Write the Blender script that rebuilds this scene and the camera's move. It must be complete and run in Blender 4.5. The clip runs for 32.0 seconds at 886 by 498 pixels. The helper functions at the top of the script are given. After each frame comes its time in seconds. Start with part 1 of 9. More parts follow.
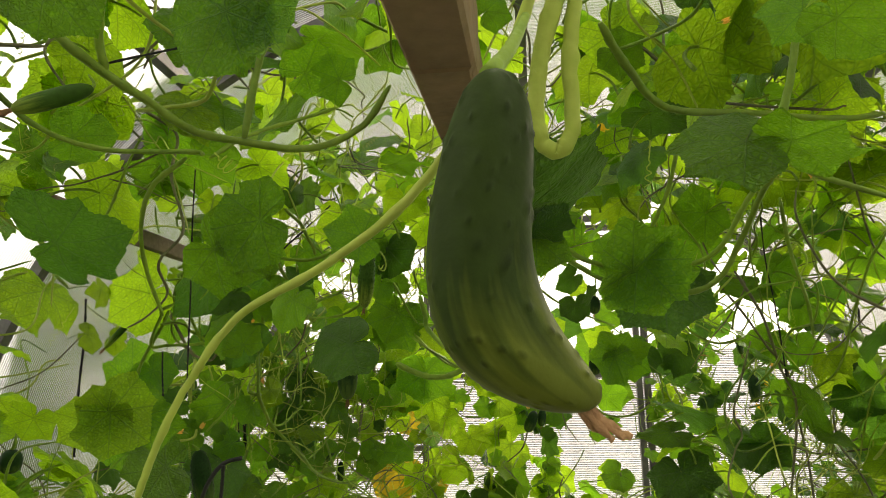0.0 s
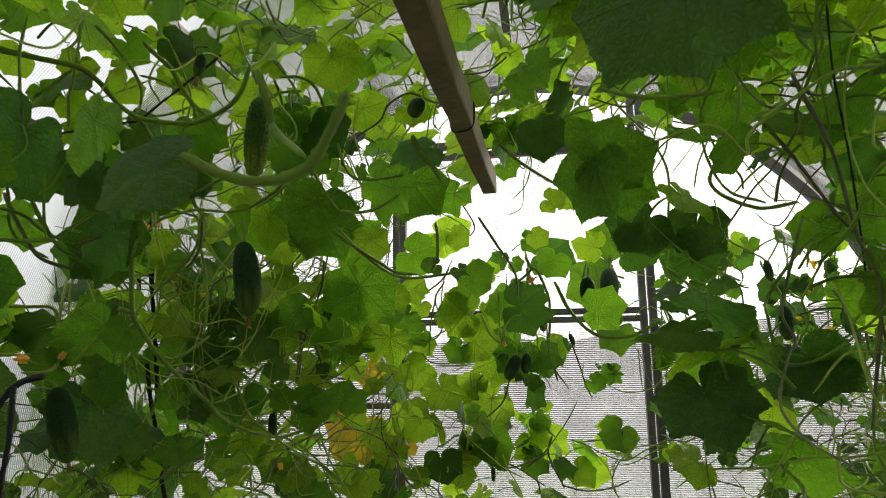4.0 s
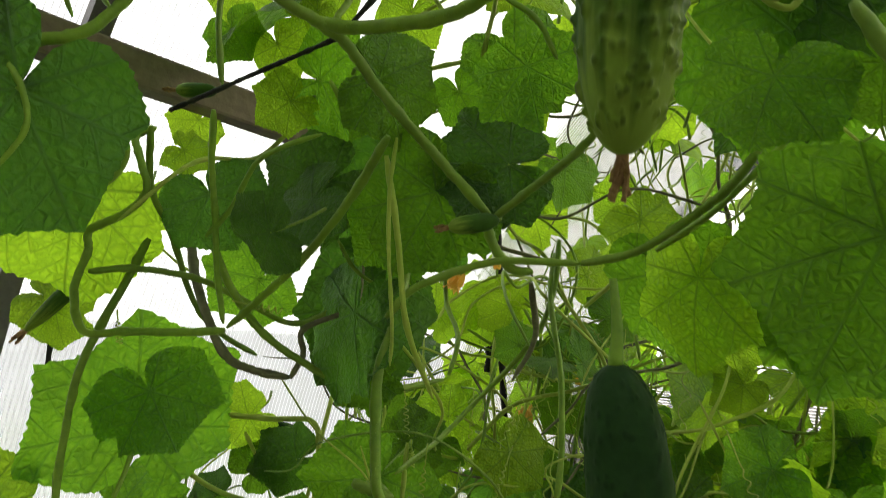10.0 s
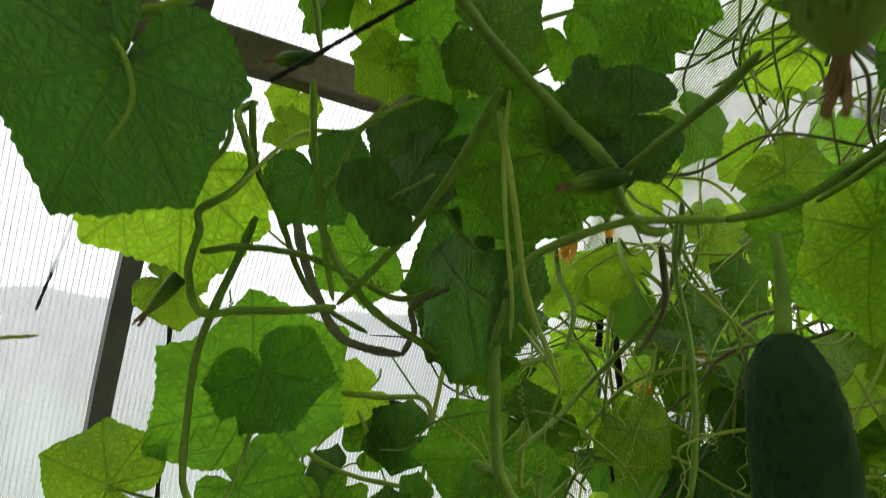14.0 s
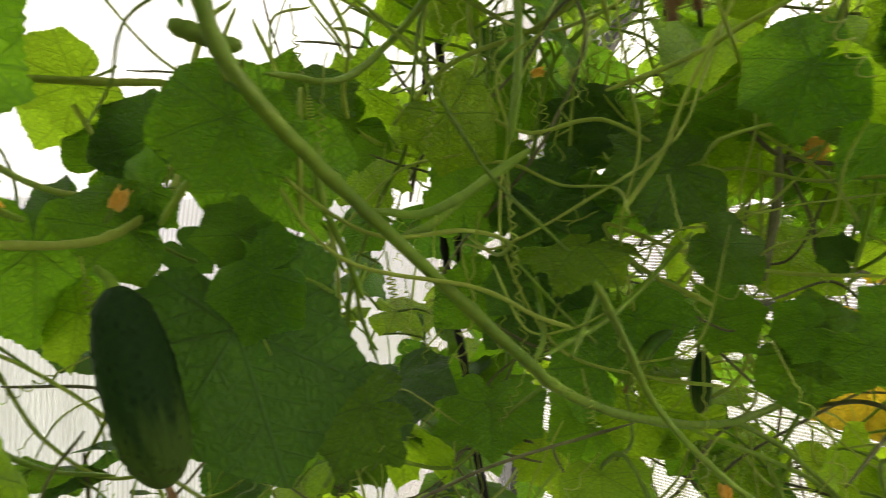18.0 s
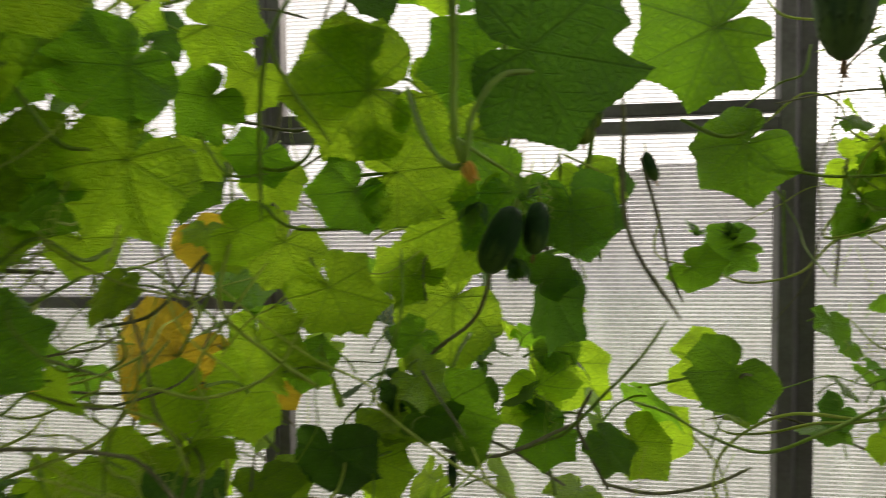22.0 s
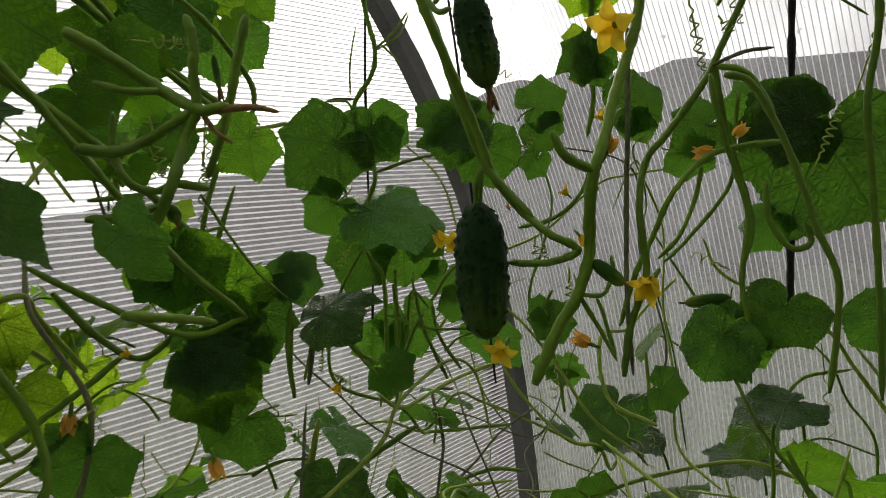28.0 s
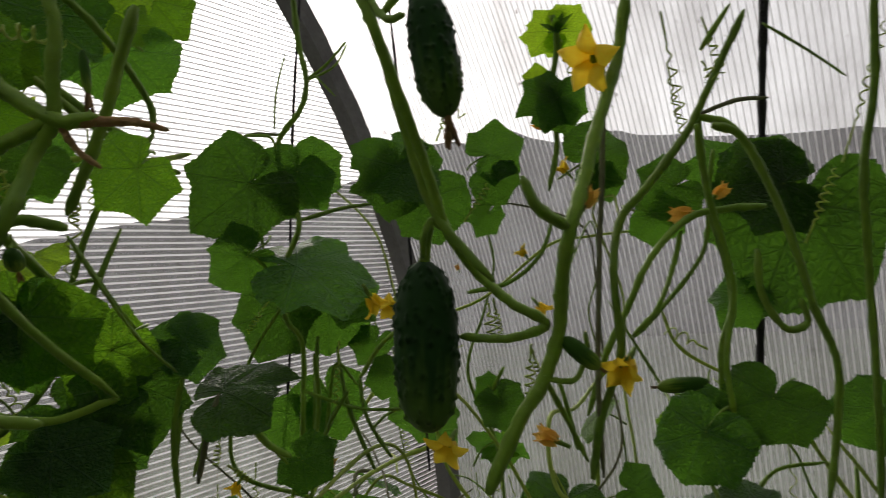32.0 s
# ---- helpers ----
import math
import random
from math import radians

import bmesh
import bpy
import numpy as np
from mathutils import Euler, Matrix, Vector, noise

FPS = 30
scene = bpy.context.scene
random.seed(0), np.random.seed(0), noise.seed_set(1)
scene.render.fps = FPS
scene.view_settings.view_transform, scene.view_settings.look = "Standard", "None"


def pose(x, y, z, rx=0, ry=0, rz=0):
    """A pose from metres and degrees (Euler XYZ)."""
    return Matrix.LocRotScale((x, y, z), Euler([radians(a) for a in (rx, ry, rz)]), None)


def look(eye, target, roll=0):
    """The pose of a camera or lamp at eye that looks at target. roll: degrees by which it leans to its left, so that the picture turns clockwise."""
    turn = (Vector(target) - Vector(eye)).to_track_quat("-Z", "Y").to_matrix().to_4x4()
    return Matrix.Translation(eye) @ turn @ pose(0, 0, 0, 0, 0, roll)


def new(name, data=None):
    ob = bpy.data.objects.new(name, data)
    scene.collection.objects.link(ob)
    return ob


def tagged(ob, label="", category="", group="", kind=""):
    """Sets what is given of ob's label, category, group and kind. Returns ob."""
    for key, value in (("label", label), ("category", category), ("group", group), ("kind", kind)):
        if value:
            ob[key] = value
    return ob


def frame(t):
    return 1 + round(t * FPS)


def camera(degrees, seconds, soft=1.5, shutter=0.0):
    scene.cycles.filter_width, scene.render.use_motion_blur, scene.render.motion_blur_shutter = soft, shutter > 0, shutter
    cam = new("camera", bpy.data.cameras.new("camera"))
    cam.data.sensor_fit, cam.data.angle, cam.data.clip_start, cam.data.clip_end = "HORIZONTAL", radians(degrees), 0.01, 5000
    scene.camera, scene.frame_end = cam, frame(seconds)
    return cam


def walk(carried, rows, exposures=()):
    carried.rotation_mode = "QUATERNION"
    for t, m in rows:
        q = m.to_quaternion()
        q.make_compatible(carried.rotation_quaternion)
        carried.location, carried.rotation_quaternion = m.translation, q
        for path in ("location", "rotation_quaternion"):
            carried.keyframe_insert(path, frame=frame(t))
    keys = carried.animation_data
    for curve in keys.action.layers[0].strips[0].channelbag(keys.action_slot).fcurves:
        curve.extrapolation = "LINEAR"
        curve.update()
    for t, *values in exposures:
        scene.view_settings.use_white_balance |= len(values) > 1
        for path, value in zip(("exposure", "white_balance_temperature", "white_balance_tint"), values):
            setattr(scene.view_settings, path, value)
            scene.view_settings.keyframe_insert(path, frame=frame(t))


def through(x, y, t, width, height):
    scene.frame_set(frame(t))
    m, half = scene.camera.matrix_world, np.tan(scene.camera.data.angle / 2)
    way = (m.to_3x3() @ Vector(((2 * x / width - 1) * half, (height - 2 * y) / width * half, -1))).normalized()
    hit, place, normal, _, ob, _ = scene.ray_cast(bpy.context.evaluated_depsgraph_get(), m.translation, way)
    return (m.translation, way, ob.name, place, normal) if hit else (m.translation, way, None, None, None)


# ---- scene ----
cam = camera(68.87, 32.0, 0.7, 0.4)
ROWS = [
    (0, -0.0788, 0.1433, 1.4123, 102.76, 0.22, 8.03),
    (0.5, -0.0779, 0.1427, 1.4074, 102.21, 0.59, 9.55),
    (1, -0.0645, 0.1445, 1.4012, 101.72, 0.38, 10.00),
    (1.5, -0.0549, 0.1657, 1.3940, 101.25, -0.06, 7.10),
    (2, -0.0733, 0.2265, 1.3734, 98.66, 0.17, 5.40),
    (2.5, -0.0934, 0.2958, 1.3712, 99.25, 2.04, 4.42),
    (4.5, -0.0099, 0.6222, 1.3052, 102.41, 0.26, 9.64),
    (5, -0.0621, 0.7170, 1.3527, 103.61, 0.78, 10.23),
    (5.5, -0.0931, 0.7824, 1.3670, 103.02, -0.01, 13.94),
    (6, -0.1172, 0.9037, 1.3919, 102.02, -2.67, 20.29),
    (6.5, -0.1416, 0.9845, 1.4261, 101.15, -6.07, 28.46),
    (7, -0.1739, 1.0229, 1.4467, 100.07, -5.39, 30.41),
    (7.5, -0.2257, 1.0513, 1.4464, 100.84, -3.71, 28.81),
    (8, -0.2476, 1.0450, 1.4386, 98.87, -5.46, 29.84),
    (8.5, -0.2662, 1.0633, 1.4405, 96.64, -4.80, 33.43),
    (9, -0.2757, 1.0952, 1.4562, 97.50, -5.49, 38.71),
    (9.5, -0.2878, 1.1233, 1.4784, 98.51, -6.13, 43.00),
    (10, -0.2967, 1.1340, 1.5076, 99.94, -5.66, 44.66),
    (10.5, -0.3030, 1.1426, 1.5347, 101.35, -5.06, 46.04),
    (11, -0.3038, 1.1444, 1.5582, 103.01, -5.23, 46.85),
    (11.5, -0.2997, 1.1418, 1.5694, 104.38, -4.79, 47.09),
    (12, -0.2887, 1.1345, 1.5726, 104.67, -4.93, 47.48),
    (12.5, -0.2817, 1.1230, 1.5608, 103.58, -5.54, 48.69),
    (13, -0.2985, 1.1204, 1.5520, 101.81, -4.77, 51.83),
    (13.5, -0.3123, 1.1232, 1.5328, 99.62, -4.27, 53.67),
    (14, -0.3286, 1.1447, 1.5042, 97.25, -4.59, 53.18),
    (14.5, -0.3441, 1.1711, 1.4732, 95.08, -5.27, 55.44),
    (15, -0.3723, 1.1950, 1.4396, 94.06, -4.76, 53.91),
    (15.5, -0.4075, 1.1990, 1.4031, 91.70, -4.76, 53.90),
    (17.5, -0.4275, 1.2600, 1.3461, 87.34, -2.18, 46.85),
    (18, -0.4027, 1.3009, 1.3421, 88.17, -1.87, 40.91),
    (18.5, -0.3808, 1.3153, 1.3371, 88.35, -1.86, 36.11),
    (19, -0.3535, 1.3285, 1.3344, 88.49, -1.35, 30.91),
    (19.5, -0.3062, 1.3464, 1.3342, 89.39, -0.97, 24.63),
    (20, -0.2671, 1.3840, 1.3400, 88.30, 0.15, 20.41),
    (20.5, -0.2281, 1.4177, 1.3454, 88.14, 0.56, 18.58),
    (21, -0.1744, 1.4543, 1.3415, 86.85, 0.27, 16.25),
    (21.5, -0.1191, 1.4934, 1.3497, 87.85, 0.06, 13.69),
    (22, -0.0688, 1.5493, 1.3571, 87.17, 0.79, 7.84),
    (22.5, -0.0274, 1.6347, 1.3786, 89.40, 0.76, -0.93),
    (23, -0.0160, 1.7484, 1.4293, 91.41, 1.68, -5.19),
    (23.5, 0.0226, 1.8205, 1.4527, 91.05, 2.53, -8.35),
    (24, 0.0759, 1.8652, 1.4705, 91.74, 1.70, -7.57),
    (24.5, 0.0823, 1.8628, 1.4876, 91.34, 1.33, -6.56),
    (25, 0.0685, 1.8552, 1.5000, 91.68, 3.80, -15.37),
    (25.5, 0.0745, 1.8566, 1.4939, 91.02, 6.28, -23.69),
    (26, 0.0882, 1.8514, 1.4945, 92.59, 7.23, -28.91),
    (26.5, 0.1402, 1.8566, 1.4743, 90.79, 6.98, -36.19),
    (28.5, 0.2737, 1.9103, 1.4589, 88.15, 6.73, -47.63),
    (29, 0.2963, 1.9408, 1.4575, 90.75, 5.90, -46.70),
    (29.5, 0.3050, 1.9607, 1.4715, 92.48, 5.01, -46.45),
    (30, 0.3039, 1.9699, 1.4711, 93.13, 3.91, -47.45),
    (30.5, 0.2991, 1.9708, 1.4675, 92.37, 3.26, -47.76),
    (31, 0.2971, 1.9667, 1.4648, 92.15, 3.25, -48.30),
    (31.5, 0.2960, 1.9592, 1.4626, 92.26, 3.21, -49.87),
    (32, 0.2991, 1.9396, 1.4630, 92.06, 4.59, -53.25),
]
EXPOSURES = [(0.0, 1.5, 7900, 9), (2.0, 1.1, 7700, 11), (5.0, 0.75, 6500, 8), (8.0, 1.35, 7300, 12), (12.0, 1.62, 6700, 4), (13.5, 1.35, 6700, 4), (15.5, 1.15, 6700, 5), (18.0, 1.62, 7600, 12), (19.2, 1.8, 7500, 6), (20.2, 1.45, 7700, 9), (21.0, 1.1, 7500, 11), (22.0, 0.7, 7200, 11), (24.0, 0.5, 7100, 11), (26.0, 0.05, 6800, 9), (28.5, 0.12, 6800, 10), (32.0, -0.12, 6800, 11)]
walk(cam, [(t, pose(x, y, z, rx, ry, rz)) for t, x, y, z, rx, ry, rz in ROWS], EXPOSURES)

# ---- sky and sun: an overcast evening, the sun low behind the far gable ----
SUN_AZ, SUN_EL = radians(39), radians(24)
world = bpy.data.worlds.new("overcast_sky")
scene.world = world
world.use_nodes = True
wn = world.node_tree.nodes
sky = wn.new("ShaderNodeTexSky")
sky.sky_type, sky.sun_disc = "NISHITA", False
sky.sun_elevation, sky.sun_rotation = SUN_EL, SUN_AZ
sky.air_density, sky.dust_density, sky.ozone_density = 1.0, 4.0, 0.6
pale = wn.new("ShaderNodeHueSaturation")
pale.inputs["Saturation"].default_value = 0.10
world.node_tree.links.new(sky.outputs[0], pale.inputs["Color"])
cloud = wn.new("ShaderNodeMix")  # an even cloud layer over the clear sky
cloud.data_type = "RGBA"
cloud.inputs[0].default_value = 0.6
cloud.inputs[7].default_value = (7.5, 7.7, 8.0, 1)
world.node_tree.links.new(pale.outputs[0], cloud.inputs[6])
world.node_tree.links.new(cloud.outputs[2], wn["Background"].inputs[0])
wn["Background"].inputs[1].default_value = 0.15
sun = new("sun", bpy.data.lights.new("sun", "SUN"))
sun.data.energy, sun.data.angle, sun.data.color = 1.5, radians(16), (1.0, 0.93, 0.88)
sun_way = Vector((math.sin(SUN_AZ) * math.cos(SUN_EL), math.cos(SUN_AZ) * math.cos(SUN_EL), math.sin(SUN_EL)))
sun.matrix_world = look(sun_way * 30, (0, 0, 0))


# ---- materials ----
def material(name):
    m = bpy.data.materials.new(name)
    m.use_nodes = True
    m.node_tree.nodes.clear()
    return m, m.node_tree.nodes, m.node_tree.links


def node(nodes, kind, **sets):
    n = nodes.new("ShaderNode" + kind)
    for key, value in sets.items():
        n.inputs[key].default_value = value
    return n


def ramp(nodes, links, src, stops):
    r = nodes.new("ShaderNodeValToRGB")
    e = r.color_ramp.elements
    while len(e) < len(stops):
        e.new(0.5)
    for el, (p, c) in zip(e, stops):
        el.position, el.color = p, (*c, 1)
    links.new(src, r.inputs[0])
    return r.outputs[0]


def math_node(nodes, links, op, a, b=None):
    n = nodes.new("ShaderNodeMath")
    n.operation = op
    for i, v in enumerate((a, b)):
        if v is None:
            continue
        if isinstance(v, (int, float)):
            n.inputs[i].default_value = v
        else:
            links.new(v, n.inputs[i])
    return n.outputs[0]


def mix_colour(nodes, links, fac, a, b, blend="MIX"):
    n = nodes.new("ShaderNodeMix")
    n.data_type, n.blend_type = "RGBA", blend
    for i, v in ((0, fac), (6, a), (7, b)):
        if isinstance(v, (int, float)):
            n.inputs[i].default_value = v
        elif isinstance(v, tuple):
            n.inputs[i].default_value = (*v, 1)
        else:
            links.new(v, n.inputs[i])
    return n.outputs[2]


def plain(name, colour, dark, scale=40.0, rough=0.6, bump=0.3, metal=0.0, coords="Object", through=0.0, specular=0.4, dist=0.002):
    """Two-scale noise between two colours, with a bump, and light let through where asked."""
    m, nodes, links = material(name)
    tc = nodes.new("ShaderNodeTexCoord")
    big = node(nodes, "TexNoise", Scale=scale * 0.25, Detail=4.0)
    fine = node(nodes, "TexNoise", Scale=scale * 3, Detail=6.0)
    info = nodes.new("ShaderNodeObjectInfo")
    links.new(tc.outputs[coords], big.inputs["Vector"])
    links.new(tc.outputs[coords], fine.inputs["Vector"])
    both = math_node(nodes, links, "ADD", math_node(nodes, links, "MULTIPLY", big.outputs[0], 0.65), math_node(nodes, links, "MULTIPLY", fine.outputs[0], 0.35))
    col = ramp(nodes, links, both, [(0.32, dark), (0.68, colour)])
    hsv = nodes.new("ShaderNodeHueSaturation")
    links.new(math_node(nodes, links, "ADD", math_node(nodes, links, "MULTIPLY", info.outputs["Random"], 0.3), 0.85), hsv.inputs["Value"])
    links.new(col, hsv.inputs["Color"])
    p = node(nodes, "BsdfPrincipled", Roughness=rough, Metallic=metal)
    p.inputs["Specular IOR Level"].default_value = specular
    links.new(hsv.outputs[0], p.inputs["Base Color"])
    b = node(nodes, "Bump", Strength=bump, Distance=dist)
    links.new(fine.outputs[0], b.inputs["Height"])
    links.new(b.outputs[0], p.inputs["Normal"])
    out = nodes.new("ShaderNodeOutputMaterial")
    end = p.outputs[0]
    if through:
        tr = nodes.new("ShaderNodeBsdfTranslucent")
        links.new(hsv.outputs[0], tr.inputs[0])
        mx = node(nodes, "MixShader", Fac=through)
        links.new(end, mx.inputs[1])
        links.new(tr.outputs[0], mx.inputs[2])
        end = mx.outputs[0]
    links.new(end, out.inputs[0])
    return m


def leaf_material(name, top, glow, spot, through=0.5):
    """A leaf blade: palmate veins and fine netting in its own plane, blotches, and light shining through."""
    m, nodes, links = material(name)
    uv = nodes.new("ShaderNodeUVMap")
    uv.uv_map = "blade"
    sep = nodes.new("ShaderNodeSeparateXYZ")
    links.new(uv.outputs[0], sep.inputs[0])
    x, y = sep.outputs[0], sep.outputs[1]
    ang = math_node(nodes, links, "ARCTAN2", x, y)
    rad = math_node(nodes, links, "SQRT", math_node(nodes, links, "ADD", math_node(nodes, links, "MULTIPLY", x, x), math_node(nodes, links, "MULTIPLY", y, y)))
    fold = math_node(nodes, links, "PINGPONG", math_node(nodes, links, "ADD", ang, radians(24) + radians(48) * 8), radians(24))
    off = math_node(nodes, links, "MULTIPLY", rad, math_node(nodes, links, "SINE", math_node(nodes, links, "SUBTRACT", radians(24), fold)))
    vein = ramp(nodes, links, off, [(0.0, (1, 1, 1)), (0.008, (0.8, 0.8, 0.8)), (0.018, (0, 0, 0))])
    # side veins run out slantwise from the main ones
    side = math_node(nodes, links, "SINE", math_node(nodes, links, "MULTIPLY", math_node(nodes, links, "SUBTRACT", rad, math_node(nodes, links, "MULTIPLY", off, 0.9)), 36.0))
    sidev = ramp(nodes, links, side, [(0.86, (0, 0, 0)), (1.0, (0.6, 0.6, 0.6))])
    warp = node(nodes, "TexNoise", Scale=7.0, Detail=2.0)
    links.new(uv.outputs[0], warp.inputs["Vector"])
    bent = node(nodes, "VectorMath")
    bent.operation = "MULTIPLY_ADD"
    links.new(warp.outputs["Color"], bent.inputs[0])
    bent.inputs[1].default_value = (0.10, 0.10, 0.10)
    links.new(uv.outputs[0], bent.inputs[2])
    net = node(nodes, "TexVoronoi", Scale=13.0)
    net.feature = "DISTANCE_TO_EDGE"
    links.new(bent.outputs[0], net.inputs["Vector"])
    netv = ramp(nodes, links, net.outputs["Distance"], [(0.0, (0.44, 0.44, 0.44)), (0.30, (0, 0, 0))])
    ribs = mix_colour(nodes, links, 1.0, vein, sidev, "LIGHTEN")
    veins = mix_colour(nodes, links, 1.0, ribs, netv, "LIGHTEN")
    info = nodes.new("ShaderNodeObjectInfo")
    shift = node(nodes, "VectorMath")
    links.new(uv.outputs[0], shift.inputs[0])
    links.new(info.outputs["Random"], shift.inputs[1])
    blot = node(nodes, "TexNoise", Scale=2.3, Detail=5.0)
    links.new(shift.outputs[0], blot.inputs["Vector"])
    grain = node(nodes, "TexNoise", Scale=28.0, Detail=4.0)
    links.new(shift.outputs[0], grain.inputs["Vector"])
    tint = nodes.new("ShaderNodeHueSaturation")
    links.new(math_node(nodes, links, "ADD", math_node(nodes, links, "MULTIPLY", blot.outputs[0], 0.7), math_node(nodes, links, "ADD", math_node(nodes, links, "MULTIPLY", info.outputs["Random"], 0.5), 0.38)), tint.inputs["Value"])
    links.new(math_node(nodes, links, "ADD", math_node(nodes, links, "MULTIPLY", info.outputs["Random"], 0.03), 0.485), tint.inputs["Hue"])
    light = tuple(min(1, c * 1.8 + 0.03) for c in top)
    links.new(mix_colour(nodes, links, math_node(nodes, links, "MULTIPLY", ribs, 0.65), top, light), tint.inputs["Color"])
    spots = ramp(nodes, links, math_node(nodes, links, "ADD", math_node(nodes, links, "MULTIPLY", blot.outputs[0], 0.8), math_node(nodes, links, "MULTIPLY", grain.outputs[0], 0.2)), [(0.70, (0, 0, 0)), (0.76, (1, 1, 1))])
    base = mix_colour(nodes, links, math_node(nodes, links, "MULTIPLY", spots, 0.5), tint.outputs[0], spot)
    p = node(nodes, "BsdfPrincipled", Roughness=0.50)
    p.inputs["Specular IOR Level"].default_value = 0.36
    links.new(base, p.inputs["Base Color"])
    h = math_node(nodes, links, "ADD", math_node(nodes, links, "MULTIPLY", veins, -1.0), math_node(nodes, links, "MULTIPLY", grain.outputs[0], 0.6))
    b = node(nodes, "Bump", Strength=0.62, Distance=0.005)
    links.new(h, b.inputs["Height"])
    links.new(b.outputs[0], p.inputs["Normal"])
    tr = nodes.new("ShaderNodeBsdfTranslucent")
    tint2 = nodes.new("ShaderNodeHueSaturation")
    links.new(math_node(nodes, links, "ADD", math_node(nodes, links, "MULTIPLY", blot.outputs[0], 0.6), math_node(nodes, links, "ADD", math_node(nodes, links, "MULTIPLY", info.outputs["Random"], 0.6), 0.4)), tint2.inputs["Value"])
    links.new(mix_colour(nodes, links, math_node(nodes, links, "MULTIPLY", netv, 0.75), mix_colour(nodes, links, math_node(nodes, links, "MULTIPLY", ribs, 0.7), glow, tuple(c * 0.42 for c in glow)), tuple(c * k for c, k in zip(glow, (0.22, 0.42, 0.4)))), tint2.inputs["Color"])
    links.new(mix_colour(nodes, links, math_node(nodes, links, "MULTIPLY", spots, 0.6), tint2.outputs[0], spot), tr.inputs[0])
    links.new(b.outputs[0], tr.inputs["Normal"])
    mx = node(nodes, "MixShader", Fac=through)
    links.new(p.outputs[0], mx.inputs[1])
    links.new(tr.outputs[0], mx.inputs[2])
    out = nodes.new("ShaderNodeOutputMaterial")
    links.new(mx.outputs[0], out.inputs[0])
    return m


def sheet_material(name, clear, milk, grime):
    """Twin-wall plastic sheet: part clear, part milky, streaked with dirt and water marks."""
    m, nodes, links = material(name)
    tc = nodes.new("ShaderNodeTexCoord")
    mp = node(nodes, "Mapping", Scale=(7.0, 7.0, 1.2))
    links.new(tc.outputs["Object"], mp.inputs[0])
    streak = node(nodes, "TexNoise", Scale=2.5, Detail=6.0, Roughness=0.6)
    links.new(mp.outputs[0], streak.inputs["Vector"])
    speck = node(nodes, "TexNoise", Scale=90.0, Detail=3.0)
    links.new(tc.outputs["Object"], speck.inputs["Vector"])
    dirt = ramp(nodes, links, streak.outputs[0], [(0.35, (1, 1, 1)), (0.75, grime)])
    dots = ramp(nodes, links, speck.outputs[0], [(0.68, (1, 1, 1)), (0.74, grime)])
    col = mix_colour(nodes, links, 1.0, dirt, dots, "MULTIPLY")
    t = nodes.new("ShaderNodeBsdfTransparent")
    links.new(mix_colour(nodes, links, 1.0, col, clear, "MULTIPLY"), t.inputs[0])
    w = nodes.new("ShaderNodeBsdfTranslucent")
    links.new(mix_colour(nodes, links, 1.0, col, (0.86, 0.86, 0.9), "MULTIPLY"), w.inputs[0])
    g = node(nodes, "BsdfGlossy", Roughness=0.25)
    mx = node(nodes, "MixShader", Fac=milk)
    links.new(t.outputs[0], mx.inputs[1])
    links.new(w.outputs[0], mx.inputs[2])
    lw = node(nodes, "Fresnel", IOR=1.3)
    mg = nodes.new("ShaderNodeMixShader")
    links.new(lw.outputs[0], mg.inputs[0])
    links.new(mx.outputs[0], mg.inputs[1])
    links.new(g.outputs[0], mg.inputs[2])
    out = nodes.new("ShaderNodeOutputMaterial")
    links.new(mg.outputs[0], out.inputs[0])
    return m


# tones 1 and 2 copy the green blade, brightened as backlit, darkened as shaded
M_LEAF = [
    leaf_material("leaf_green", (0.044, 0.108, 0.014), (0.265, 0.57, 0.024), (0.30, 0.26, 0.05), 0.53),
    leaf_material("leaf_bright_backlit", (0.078, 0.160, 0.016), (0.50, 0.79, 0.034), (0.36, 0.32, 0.06), 0.64),
    leaf_material("leaf_dark_shaded", (0.032, 0.080, 0.020), (0.135, 0.335, 0.024), (0.22, 0.20, 0.06), 0.46),
    leaf_material("leaf_yellow", (0.42, 0.30, 0.02), (0.85, 0.62, 0.04), (0.45, 0.22, 0.03), 0.55),
]
M_STEM = plain("stem_green", (0.24, 0.38, 0.035), (0.11, 0.21, 0.02), 60, 0.55, 0.5, through=0.15)
M_STEM_PALE = plain("stem_pale", (0.46, 0.56, 0.10), (0.28, 0.38, 0.05), 60, 0.55, 0.4, through=0.25)
M_STEM_OLD = plain("stem_woody", (0.20, 0.20, 0.10), (0.08, 0.08, 0.04), 80, 0.8, 0.8)
M_DRY = plain("withered", (0.42, 0.25, 0.11), (0.16, 0.08, 0.035), 120, 0.85, 0.9, through=0.15)
M_PETAL = plain("petal", (0.95, 0.74, 0.06), (0.92, 0.62, 0.03), 90, 0.6, 0.3, through=0.4)
M_PETAL_PALE = plain("petal_orange", (0.95, 0.64, 0.16), (0.88, 0.48, 0.08), 90, 0.6, 0.3, through=0.35)
M_WOOD = plain("old_timber", (0.28, 0.19, 0.085), (0.12, 0.08, 0.035), 30, 0.75, 0.6)
M_WOOD_GREY = plain("grey_timber", (0.26, 0.20, 0.15), (0.11, 0.085, 0.065), 40, 0.85, 0.8)
M_STEEL = plain("dull_steel", (0.16, 0.155, 0.15), (0.08, 0.075, 0.07), 50, 0.5, 0.3, metal=0.3)
M_STRING = plain("black_twine", (0.02, 0.02, 0.02), (0.008, 0.008, 0.008), 200, 0.8, 0.8)
